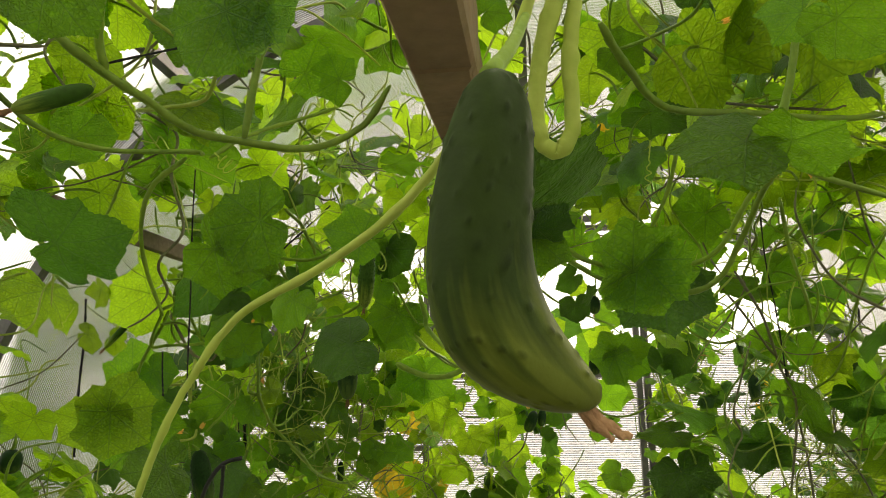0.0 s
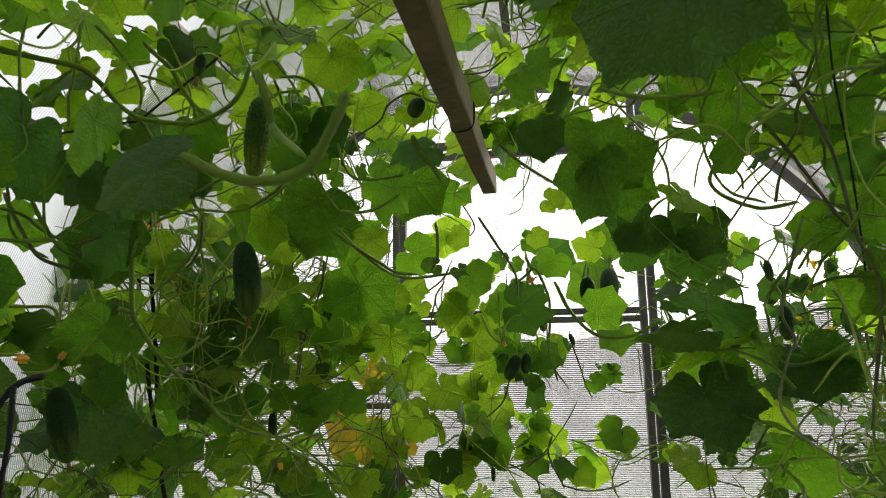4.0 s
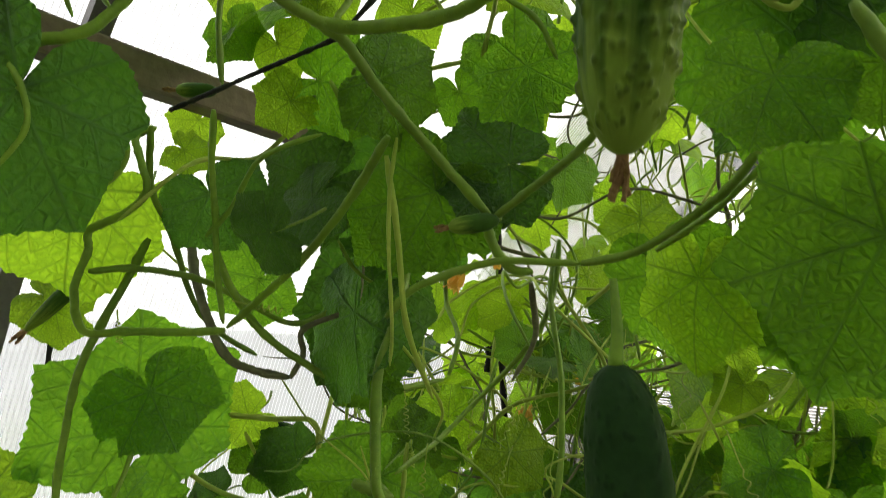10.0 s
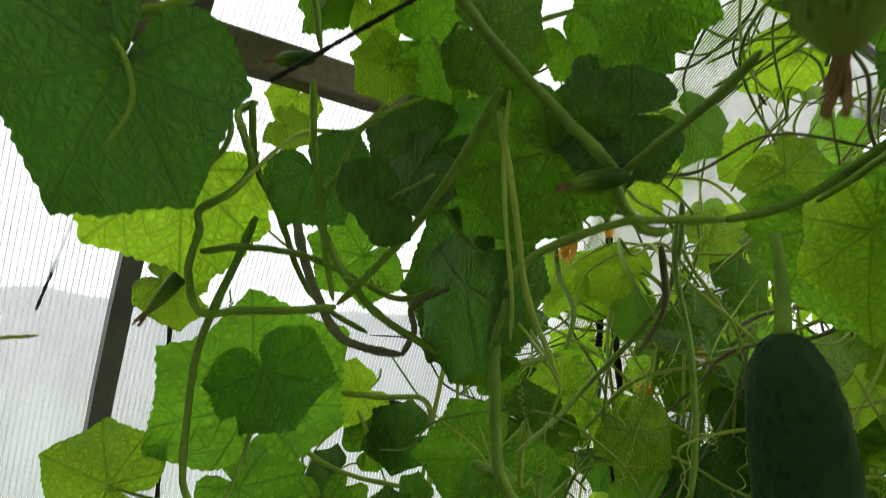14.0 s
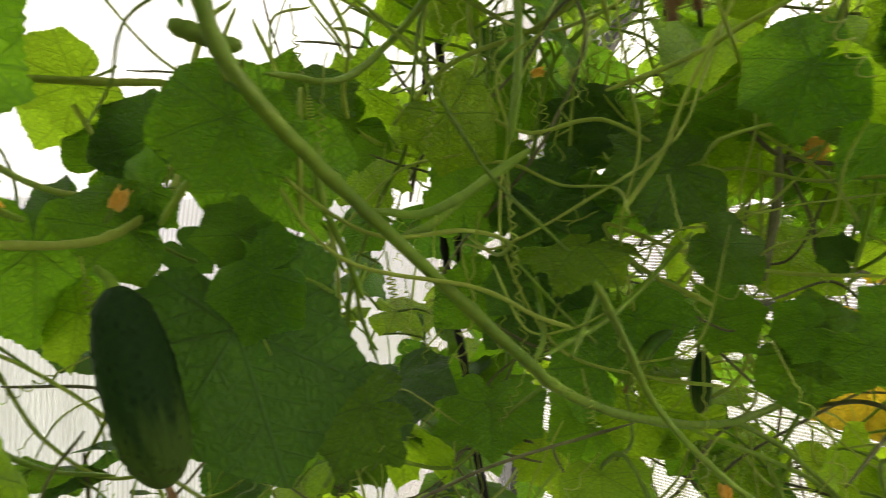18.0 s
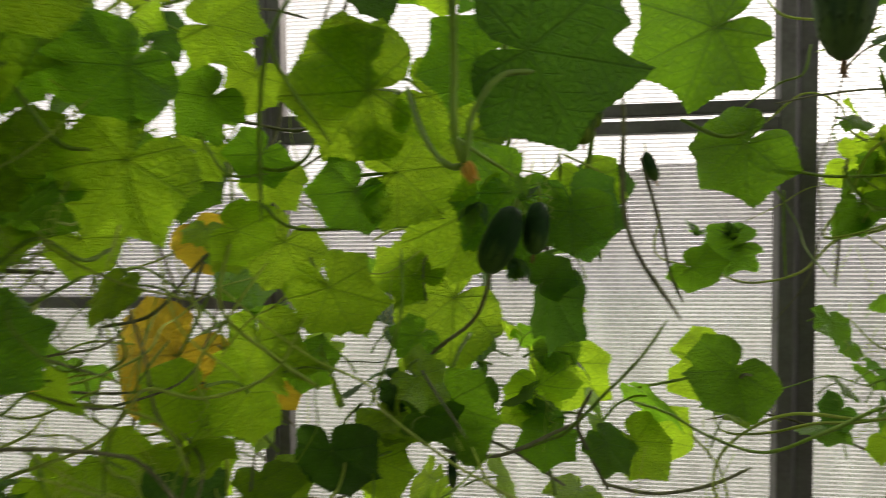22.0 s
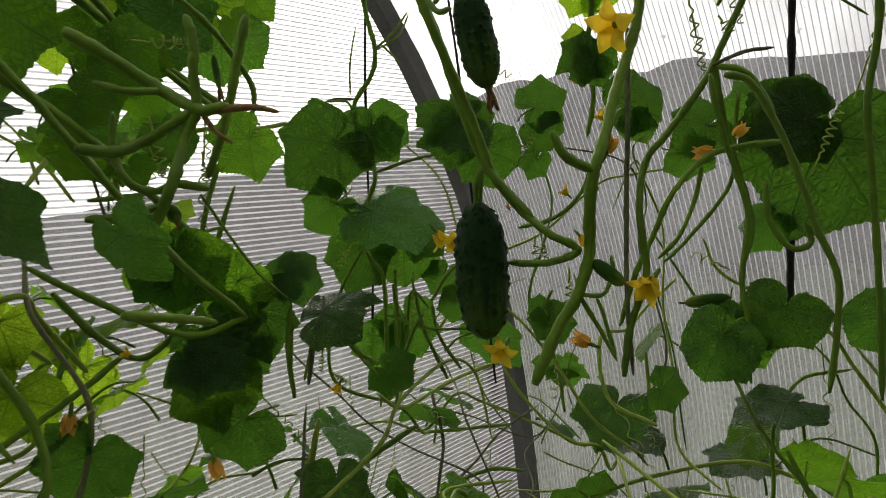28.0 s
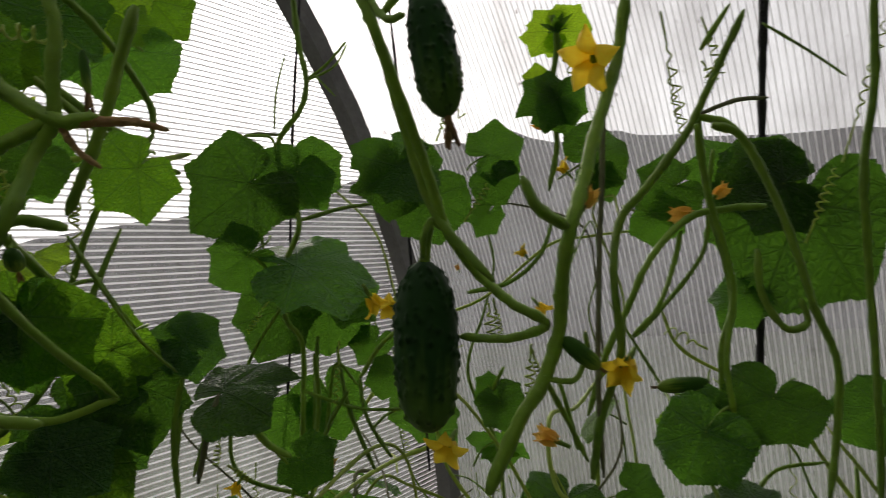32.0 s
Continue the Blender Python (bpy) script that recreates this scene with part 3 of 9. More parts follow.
def vine(plant, radius, *points, end=None, mat=None, hairy=0, name="stem"):
    """One stem through the points given, from thick to thin, swollen at its nodes and bristly."""
    line = spline(points, 9)
    jit = [(VR.uniform(-1, 1) * radius * 0.09, VR.uniform(-1, 1) * radius * 0.09, VR.uniform(-1, 1) * radius * 0.09) for _ in line]
    line = line + np.array(jit)
    length = float(np.linalg.norm(np.diff(line, axis=0), axis=1).sum())
    v, f = tube(line, radius, 8, radius * 0.85 if end is None else end, 0.03, 0.06, VR)
    if mat is not M_STRING:
        v = np.array(v).reshape(len(line), 8, 3)
        for i, g in ((0, 0.6), (1, 0.85), (-3, 0.92), (-2, 0.75), (-1, 0.35)):
            v[i] = line[i] + (v[i] - line[i]) * g
        for i in range(VR.randrange(4, 9), len(line) - 2, VR.randrange(9, 15)):
            for k, g in ((-1, 0.05), (0, 0.20), (1, 0.07)):
                v[i + k] = line[i + k] + (v[i + k] - line[i + k]) * (1 + g)
        v = [tuple(p) for p in v.reshape(-1, 3)]
        count = hairy if hairy else (int(length * 700) if radius >= 0.0024 else 0)
        if hairy:
            count = max(hairy, int(length * 1300))
        if count:
            v, f = merged([(v, f), hairs(line, radius, count, VR, 0.0025)])
    return part(name, link_mesh(name, v, f, [mat or M_STEM]), plant)


def tendril(plant, a, b, turns=5, width=0.006, radius=0.0007, mat=None):
    """A thread from a to b that coils in its last part."""
    a, b = np.array(a, float), np.array(b, float)
    d = b - a
    u = np.cross(d, (0.2, 0.9, 0.35))
    u /= np.linalg.norm(u) + 1e-9
    w = np.cross(d / (np.linalg.norm(d) + 1e-9), u)
    pts = []
    n = max(16, turns * 11)
    for i in range(n + 1):
        t = i / n
        grow = min(1.0, max(0.0, (t - 0.25) / 0.3))
        ang = 2 * math.pi * turns * max(0.0, t - 0.2) / 0.8
        pts.append(a + d * t + width * grow * (math.cos(ang) * u + math.sin(ang) * w) * (1 - 0.3 * t))
    v, f = tube(pts, radius, 5, radius * 0.6)
    return part("tendril", link_mesh("tendril", v, f, [mat or M_STEM_PALE]), plant)


def flower_mesh(name, seed, opened, mat):
    """A bloom along +Z: five pointed, crinkled petals on a short green tube."""
    rng = random.Random(seed)
    verts, faces, which = [], [], []
    for q in range(5):
        turn = 2 * math.pi * q / 5 + rng.uniform(-0.15, 0.15)
        k = len(verts)
        rows, cols = 6, 4
        for i in range(rows + 1):
            t = i / rows
            w = 0.29 * math.sin(math.pi * min(1, 0.18 + 0.82 * t)) ** 0.8 * (1 if t < 0.97 else 0.3)
            lean = opened * t ** 1.3
            for j in range(cols + 1):
                s = j / cols * 2 - 1
                r = 0.10 + 0.75 * math.sin(lean) * t + 0.03 * rng.uniform(-1, 1)
                h = 0.25 + 0.85 * math.cos(lean) * t - 0.10 * s * s
                x, y = r, s * w
                verts.append((x * math.cos(turn) - y * math.sin(turn), x * math.sin(turn) + y * math.cos(turn), h))
        for i in range(rows):
            for j in range(cols):
                a = k + i * (cols + 1) + j
                faces.append((a, a + 1, a + cols + 2, a + cols + 1))
                which.append(0)
    tv, tf = tube([(0, 0, -0.35), (0, 0, -0.05), (0, 0, 0.18), (0, 0, 0.30)], 0.07, 8, 0.12)
    k = len(verts)
    verts += [tuple(v) for v in tv]
    faces += [tuple(i + k for i in f) for f in tf]
    which += [1] * len(tf)
    return link_mesh(name, verts, faces, [mat, M_STEM], None, "blade", True, which)


FLOWERS = [flower_mesh("flower", i, o, m) for i, (o, m) in enumerate(((1.15, M_PETAL), (0.75, M_PETAL), (0.35, M_PETAL_PALE), (0.2, M_PETAL_PALE)))]


def flower(plant, at, way, size, kind=0):
    m = Matrix.Translation(at) @ Vector(way).to_track_quat("Z", "Y").to_matrix().to_4x4() @ Matrix.Scale(size, 4)
    return part("flower", FLOWERS[kind], plant, ("open yellow star flower", "half-open yellow flower", "orange closing flower", "orange flower bud")[kind], m)


# ---- cucumbers ----
def cucumber(top, bottom, radius, mat=None, bow=(0.0, 0.0, 0.0), stalk=None, warts=140, dry=0.025, label="", seed=1, blunt=0.9, rough=0.05, taper=0.0, hook=1.0):
    """A hanging fruit from top to bottom, bowed and warty, with its stalk and the withered flower at its end."""
    rng = random.Random(seed)
    a, b = Vector(top), Vector(bottom)
    fruit = thing("cucumber", a, label or "dark green warty cucumber hanging from its vine", "cucumber", "cucumbers on the vines")
    d = b - a
    x = d.cross(Vector((0.3, 0.9, 0.1))).normalized()
    y = d.cross(x).normalized()
    arc = np.array(bow)
    rows, sides = (130, 96) if warts >= 100 else (60, 48) if warts >= 30 else (26, 24)
    t = 0.5 - 0.5 * np.cos(np.pi * np.linspace(0, 1, rows + 1))
    t = 0.6 * t + 0.4 * np.linspace(0, 1, rows + 1)
    ang = 2 * np.pi * np.arange(sides) / sides

    def girth(t):
        return radius * np.sqrt(np.maximum(0.0, 1 - np.abs(2 * t - 1) ** 3.4 * 0.985)) * (blunt + (1 - blunt) * np.sin(np.pi * t)) * (0.95 + 0.07 * t) * (1 - taper * t * t)

    tt, aa = np.meshgrid(t, ang, indexing="ij")
    rr = girth(tt) * (1 + 0.016 * np.cos(5 * aa) + 0.012 * np.sin(3 * aa + 4 * tt) + 0.010 * np.sin(2 * aa + 9 * tt + seed))
    bump = np.zeros_like(rr)
    long = d.length
    for k in range(warts):
        # warts sit roughly in rows, denser towards the stalk
        wt = 0.03 + 0.92 * rng.random() ** 1.15
        wa = 2 * math.pi * ((k * 0.618034) % 1.0) + rng.uniform(-0.12, 0.12)
        da = (aa - wa + np.pi) % (2 * np.pi) - np.pi
        wide = radius * rng.uniform(0.06, 0.10)
        near = ((tt - wt) * long / (wide * 1.25)) ** 2 + (da * radius / wide) ** 2
        bump = np.maximum(bump, np.exp(-near ** 1.4) * rng.uniform(0.6, 1.0))
    rr = rr + bump * radius * rough
    ax, ay = np.array(x), np.array(y)
    mid = np.array(a)[None, :] + np.array(d)[None, :] * t[:, None] + arc[None, :] * np.sin(np.pi * t ** hook)[:, None]
    verts = (mid[:, None, :] + rr[..., None] * (np.cos(aa)[..., None] * ax + np.sin(aa)[..., None] * ay)).reshape(-1, 3)
    uvs = np.stack((aa / (2 * np.pi), tt), -1).reshape(-1, 2)
    faces = []
    for i in range(rows):
        for k in range(sides):
            p, q = i * sides + k, i * sides + (k + 1) % sides
            faces.append((p, q, q + sides, p + sides))
    faces += [tuple(range(sides))[::-1], tuple(range(rows * sides, (rows + 1) * sides))]
    me = link_mesh("body", verts.tolist(), faces, [mat or M_FRUIT], uvs, "skin")
    me.attributes.new("wart", "FLOAT", "POINT").data.foreach_set("value", bump.ravel().astype(np.float32))
    part("body", me, fruit)
    up = Vector(stalk) if stalk else a + Vector((rng.uniform(-1, 1) * 0.006, 0, radius * 1.5))
    line = spline([up, up.lerp(a, 0.6) + Vector((0.001, 0.001, 0)), a + d * 0.012], 5)
    v, f = tube(line, radius * 0.10, 8, radius * 0.19, 0.04)
    part("stalk", link_mesh("stalk", v, f, [M_STEM]), fruit)
    if dry:
        e = b
        way = (d - Vector(bow) * math.pi).normalized()
        pieces = []
        for q in range(7):
            g = rng.uniform(0, 6.28)
            tipv = way * dry * rng.uniform(0.6, 1.1) + (x * math.cos(g) + y * math.sin(g)) * dry * 0.22
            half = e + tipv * 0.5 + Vector((rng.uniform(-1, 1), rng.uniform(-1, 1), rng.uniform(-1, 1))) * dry * 0.09
            pieces.append(tube(spline([e - way * 0.002, half, e + tipv], 4), dry * 0.11, 6, dry * 0.06, 0.35, 0.2, rng))
        v, f = merged(pieces)
        part("dried_flower", link_mesh("dried_flower", v, f, [M_DRY]), fruit, "shrivelled brown blossom")
    return fruit


def twine(a, b, sag=0.0, radius=0.0011, mat=None, label="black twine tied down from the roof beam"):
    a, b = Vector(a), Vector(b)
    mid = a.lerp(b, 0.5) + Vector((0, 0, -sag))
    rng = random.Random(int((a.x + b.y) * 999))
    line = spline([a, a.lerp(mid, 0.5) + Vector((rng.uniform(-1, 1) * 0.004, 0, 0)), mid, mid.lerp(b, 0.5) + Vector((rng.uniform(-1, 1) * 0.004, 0, 0)), b], 8)
    v, f = tube(line, radius, 6, radius, 0.25, 0.0, rng)
    return tagged(new("twine", link_mesh("twine", v, f, [mat or M_STRING])), label, "string", "strings for the vines")


def narrow_leaf_mesh(name, seed, mat):
    """A smooth pointed leaf, tip along +Y, 1 long, creased along its middle."""
    rng = random.Random(seed)
    verts, uvs, faces = [], [], []
    n = 12
    curl, sway = rng.uniform(0.1, 0.5), rng.uniform(-0.12, 0.12)
    for i in range(n + 1):
        t = i / n
        w = 0.24 * math.sin(math.pi * t ** 0.75) ** 0.9 + 0.008
        for j in range(5):
            u = j / 2 - 1
            verts.append((u * w + sway * t * t, t, 0.10 * abs(u) * w * 4 * 0.3 - curl * t * t + 0.012 * math.sin(17 * t + 3 * u)))
            uvs.append((u * w, t))
    for i in range(n):
        for j in range(4):
            a = 5 * i + j
            faces.append((a, a + 1, a + 6, a + 5))
    return link_mesh(name, verts, faces, [mat], uvs, "blade")


NARROW = [narrow_leaf_mesh("leaf", i, M_LEAF[2 if i % 2 else 0]) for i in range(6)]


def shoot_tip(plant, at, up, size, count=8):
    """A tuft of young pointed leaves at the end of a shoot."""
    rng = random.Random(int(abs(at[0] + at[2]) * 5000))
    up = Vector(up).normalized()
    for k in range(count):
        a = k * 2.4
        out = Vector((math.cos(a), math.sin(a), 0.0)) * rng.uniform(0.3, 1.0) + up * rng.uniform(0.5, 1.0)
        part("leaf", NARROW[k % 6], plant, "", leaf_pose(at, out.normalized() * size * rng.uniform(0.6, 1.1), Vector((-out.x, -out.y, 1.2))))


def pepper_plant(x, y, height, seed):
    """A bushy low plant with pointed leaves on forked stems."""
    rng = random.Random(seed)
    p = thing("pepper_plant", (x, y, 0.02), "bushy dark green pepper plant with pointed leaves in the bed", "plant", "pepper plants")
    root = Vector((x, y, 0.02))
    vine(p, 0.005, root, root + Vector((0.01, 0, height * 0.4)), root + Vector((0, 0.01, height * 0.75)), end=0.0035)
    for k in range(9):
        a = rng.uniform(0, 6.28)
        s0 = root + Vector((0, 0, height * rng.uniform(0.45, 0.75)))
        s1 = s0 + Vector((math.cos(a) * 0.05, math.sin(a) * 0.05, 0.07))
        s2 = s1 + Vector((math.cos(a) * 0.06, math.sin(a) * 0.06, height * rng.uniform(0.10, 0.25)))
        vine(p, 0.0026, s0, s1, s2, end=0.0015)
        for q in range(7):
            at = s1.lerp(s2, q / 6)
            b = rng.uniform(0, 6.28)
            way = Vector((math.cos(b), math.sin(b), rng.uniform(-0.5, 0.5))).normalized() * rng.uniform(0.05, 0.085)
            part("leaf", NARROW[rng.randrange(6)], p, "", leaf_pose(at, way, Vector((0, 0, 1)) + way * 2))
    return p


def wire_tie(x, y, z, w, h):
    """A loop of black wire twisted round a beam."""
    pts = [(x + w * math.copysign(abs(math.cos(a)) ** 0.5, math.cos(a)), y + 0.006 * math.sin(2 * a), z + h * math.copysign(abs(math.sin(a)) ** 0.5, math.sin(a))) for a in np.linspace(0.0, 4 * math.pi, 60)]
    v, f = tube(pts, 0.0012, 6)
    return tagged(new("wire_tie", link_mesh("wire_tie", v, f, [M_STRING])), "black wire looped tightly round the timber beam", "wire")


def plant_at(x, y, label="tall cucumber vine with large lobed leaves climbing a string"):
    return thing("cucumber_plant", (x, y, 0.02), label, "plant", "cucumber plants")


# ---- growth that fills the greenhouse ----
GR = random.Random(77)


def near_path(p, gap):
    """Whether p lies within gap of the way along which one walks through the greenhouse."""
    x, y, z = p
    way = ((0.14, -0.08, 1.41), (0.72, -0.06, 1.41), (1.04, -0.25, 1.45), (1.14, -0.28, 1.60), (1.28, -0.37, 1.38), (1.44, -0.18, 1.36), (1.86, 0.09, 1.47), (1.94, 0.30, 1.46))
    for (y0, x0, z0), (y1, x1, z1) in zip(way, way[1:]):
        a, b = Vector((x0, y0, z0)), Vector((x1, y1, z1))
        t = max(0.0, min(1.0, (Vector(p) - a).dot(b - a) / (b - a).length_squared))
        if (a.lerp(b, t) - Vector(p)).length < gap:
            return True
    return False


def growth(plant, lo, hi, leaves, stems, threads, size=(0.05, 0.08), gap=0.30, tones=(0, 0, 1, 2), flat=0.5):
    """Leaves on stalks, thin stems and curling threads scattered through a block of air."""
    def spot():
        for _ in range(60):
            p = tuple(GR.uniform(a, b) for a, b in zip(lo, hi))
            if not near_path(p, gap) and math.hypot(p[0] - CX, max(0.0, p[2] - ARC_Z)) < ARC_R - 0.07:
                return p
        return None
    for _ in range(leaves):
        p = spot()
        if p is None:
            continue
        a = GR.uniform(0, 6.28)
        tip = Vector((math.cos(a), math.sin(a), GR.uniform(-1.3, 0.0))).normalized() * GR.uniform(*size)
        face = Vector((GR.gauss(0, 0.6), GR.gauss(-0.15, 0.6), flat + GR.uniform(0, 1)))
        leaf(plant, p, tip, face, GR.choice(tones), True)
    for _ in range(stems):
        p = spot()
        if p is None:
            continue
        pts, d = [Vector(p)], Vector((GR.gauss(0, 1), GR.gauss(0, 1), GR.gauss(0, 0.9))).normalized()
        for _ in range(7):
            d = (d + Vector((GR.gauss(0, 0.45), GR.gauss(0, 0.45), GR.gauss(0.05, 0.5)))).normalized()
            q = pts[-1] + d * GR.uniform(0.035, 0.08)
            if near_path(q, gap * 0.9) or math.hypot(q.x - CX, max(0.0, q.z - ARC_Z)) > ARC_R - 0.05 or q.y > GABLE - 0.04:
                break
            pts.append(q)
        if len(pts) > 2:
            r = GR.uniform(0.0010, 0.0023)
            vine(plant, r, *pts, end=r * 0.6, mat=GR.choice((M_STEM, M_STEM_PALE, M_STEM_PALE, M_STEM_OLD)))
    for _ in range(threads):
        p = spot()
        if p is None:
            continue
        q = Vector(p) + Vector((GR.gauss(0, 0.02), GR.gauss(0, 0.02), -GR.uniform(0.03, 0.09)))
        tendril(plant, p, q, GR.randint(3, 7), GR.uniform(0.002, 0.005), 0.0006)


# ---- what stands in it ----
timber("beam", (-0.116, -0.9, 1.505), (-0.116, 0.42, 1.575), 0.030, 0.042, M_WOOD, "brown sawn timber beam hung under the roof")
timber("beam", (-0.116, 0.40, 1.572), (-0.116, 1.76, 1.690), 0.028, 0.040, M_WOOD, "brown sawn timber beam hung under the roof, bound with wire")
timber("batten", (-0.85, 0.55, 1.708), (-0.85, 1.49, 1.724), 0.022, 0.032, M_WOOD_GREY, "weathered grey-brown timber batten under the roof")
west_a, west_b, west_c, west_d = (plant_at(-0.80, y) for y in (0.75, 1.20, 1.55, 1.90))
north_a, north_b, door_b, door_c = (plant_at(x, y) for x, y in ((-0.75, 2.25), (-0.30, 2.28), (0.02, 2.25), (0.24, 2.20)))
east_a, east_b = plant_at(0.62, 1.35), plant_at(0.66, 2.15)
over_a, over_b, over_c, over_d = (plant_at(x, y, "overgrown cucumber vine arching over the walk under the roof") for x, y in ((-0.70, 0.45), (0.50, 0.55), (0.55, 0.95), (-0.70, 1.0)))

# ---- vines, fruit and leaves over the west bed ----
vine(west_b, 0.0037, (-0.691, 1.153, 1.716), (-0.642, 1.193, 1.714), (-0.605, 1.220, 1.712), (-0.590, 1.241, 1.702), (-0.580, 1.277, 1.681), (-0.569, 1.309, 1.670), (-0.564, 1.339, 1.647), (-0.557, 1.373, 1.624), (-0.538, 1.406, 1.592), hairy=260)
vine(west_b, 0.0035, (-0.578, 1.297, 1.676), (-0.554, 1.310, 1.671), (-0.516, 1.323, 1.669), (-0.494, 1.331, 1.674), (-0.461, 1.331, 1.687), (-0.435, 1.324, 1.702), (-0.421, 1.317, 1.721), (-0.413, 1.315, 1.747), hairy=200)
vine(west_b, 0.0032, (-0.524, 1.235, 1.748), (-0.521, 1.257, 1.742), (-0.509, 1.275, 1.730), (-0.506, 1.301, 1.713), (-0.498, 1.318, 1.694), (-0.496, 1.326, 1.680), hairy=160)
vine(west_b, 0.0023, (-0.608, 1.250, 1.788), (-0.595, 1.271, 1.771), (-0.582, 1.296, 1.746), (-0.576, 1.312, 1.723), (-0.578, 1.318, 1.702), (-0.578, 1.310, 1.683))
vine(west_b, 0.0032, (-0.690, 1.172, 1.630), (-0.669, 1.190, 1.644), (-0.659, 1.212, 1.656), (-0.653, 1.226, 1.678), (-0.640, 1.232, 1.701), (-0.613, 1.226, 1.714), hairy=160)
vine(west_b, 0.0019, (-0.642, 1.179, 1.631), (-0.637, 1.170, 1.667), (-0.633, 1.160, 1.705), (-0.623, 1.154, 1.748))
vine(west_b, 0.0016, (-0.644, 1.177, 1.629), (-0.639, 1.189, 1.612), (-0.641, 1.194, 1.594), (-0.653, 1.188, 1.575))
vine(west_b, 0.0030, (-0.573, 1.352, 1.630), (-0.606, 1.357, 1.601), (-0.646, 1.356, 1.566), (-0.687, 1.352, 1.538), (-0.715, 1.345, 1.516), end=0.0025, hairy=80)
vine(west_b, 0.0030, (-0.716, 1.344, 1.514), (-0.745, 1.328, 1.510), (-0.771, 1.300, 1.507), (-0.791, 1.279, 1.504), (-0.780, 1.265, 1.531), (-0.770, 1.266, 1.557), (-0.767, 1.264, 1.571), (-0.750, 1.278, 1.584), (-0.738, 1.285, 1.600), (-0.738, 1.277, 1.621), (-0.747, 1.275, 1.637), (-0.747, 1.287, 1.647))
vine(west_b, 0.0026, (-0.772, 1.269, 1.544), (-0.760, 1.295, 1.550), (-0.762, 1.340, 1.550), (-0.771, 1.381, 1.541), (-0.747, 1.415, 1.526), (-0.721, 1.437, 1.541), (-0.701, 1.452, 1.560))
vine(west_b, 0.0023, (-0.740, 1.281, 1.645), (-0.766, 1.297, 1.610), (-0.780, 1.325, 1.577), (-0.797, 1.352, 1.540), (-0.788, 1.371, 1.516), (-0.768, 1.401, 1.498))
vine(west_b, 0.0023, (-0.710, 1.309, 1.660), (-0.725, 1.320, 1.628), (-0.729, 1.330, 1.594), (-0.733, 1.341, 1.552), (-0.735, 1.352, 1.519))
vine(west_b, 0.0019, (-0.735, 1.329, 1.578), (-0.720, 1.337, 1.599), (-0.705, 1.342, 1.630), (-0.691, 1.353, 1.644), (-0.679, 1.376, 1.659))
vine(west_b, 0.0026, (-0.594, 1.383, 1.530), (-0.579, 1.392, 1.550), (-0.544, 1.410, 1.566), (-0.527, 1.428, 1.570), (-0.506, 1.452, 1.572), hairy=60)
vine(west_b, 0.0029, (-0.541, 1.404, 1.591), (-0.539, 1.412, 1.576), (-0.534, 1.423, 1.565), (-0.525, 1.432, 1.564))
vine(west_b, 0.0026, (-0.506, 1.452, 1.572), (-0.478, 1.464, 1.580), (-0.446, 1.463, 1.597), (-0.420, 1.455, 1.612), (-0.402, 1.451, 1.637), (-0.391, 1.438, 1.660), hairy=120)
vine(west_b, 0.0019, (-0.475, 1.482, 1.584), (-0.442, 1.480, 1.603), (-0.411, 1.475, 1.628), (-0.396, 1.471, 1.641))
vine(west_b, 0.0023, (-0.538, 1.407, 1.591), (-0.503, 1.396, 1.602), (-0.469, 1.383, 1.611), (-0.448, 1.374, 1.619))
vine(west_b, 0.0012, (-0.570, 1.356, 1.630), (-0.576, 1.360, 1.601), (-0.581, 1.369, 1.565), (-0.584, 1.380, 1.525), (-0.596, 1.392, 1.502), mat=M_STEM_PALE)
vine(west_b, 0.0016, (-0.404, 1.318, 1.728), (-0.394, 1.333, 1.717), (-0.383, 1.353, 1.700), (-0.371, 1.373, 1.683), (-0.368, 1.382, 1.667), (-0.372, 1.383, 1.656), (-0.379, 1.375, 1.657), (-0.380, 1.371, 1.663), (-0.377, 1.376, 1.657), (-0.372, 1.379, 1.667), mat=M_STEM_PALE)
vine(west_b, 0.0023, (-0.452, 1.408, 1.718), (-0.439, 1.416, 1.736), (-0.421, 1.429, 1.755), (-0.406, 1.442, 1.763), (-0.395, 1.466, 1.774))
vine(west_b, 0.0026, (-0.417, 1.423, 1.780), (-0.397, 1.443, 1.788), (-0.382, 1.460, 1.788), (-0.372, 1.477, 1.775), (-0.364, 1.496, 1.748))
vine(west_b, 0.0023, (-0.428, 1.427, 1.780), (-0.422, 1.444, 1.755), (-0.421, 1.455, 1.727))
vine(west_b, 0.0021, (-0.416, 1.459, 1.773), (-0.415, 1.470, 1.747), (-0.417, 1.489, 1.735))
vine(west_b, 0.0019, (-0.586, 1.322, 1.748), (-0.557, 1.341, 1.743), (-0.533, 1.360, 1.726), (-0.520, 1.380, 1.712), (-0.509, 1.397, 1.702), (-0.503, 1.411, 1.682))
vine(west_b, 0.0019, (-0.668, 1.293, 1.663), (-0.664, 1.283, 1.700), (-0.656, 1.279, 1.734), (-0.648, 1.271, 1.778), (-0.640, 1.264, 1.819))
vine(west_b, 0.0018, (-0.607, 1.222, 1.779), (-0.612, 1.226, 1.756), (-0.621, 1.223, 1.738), (-0.615, 1.222, 1.719), mat=M_STEM_PALE)
vine(west_b, 0.0018, (-0.743, 1.228, 1.610), (-0.740, 1.239, 1.594), (-0.728, 1.252, 1.592), (-0.716, 1.261, 1.607), (-0.713, 1.258, 1.622), (-0.726, 1.242, 1.624), (-0.743, 1.225, 1.618))
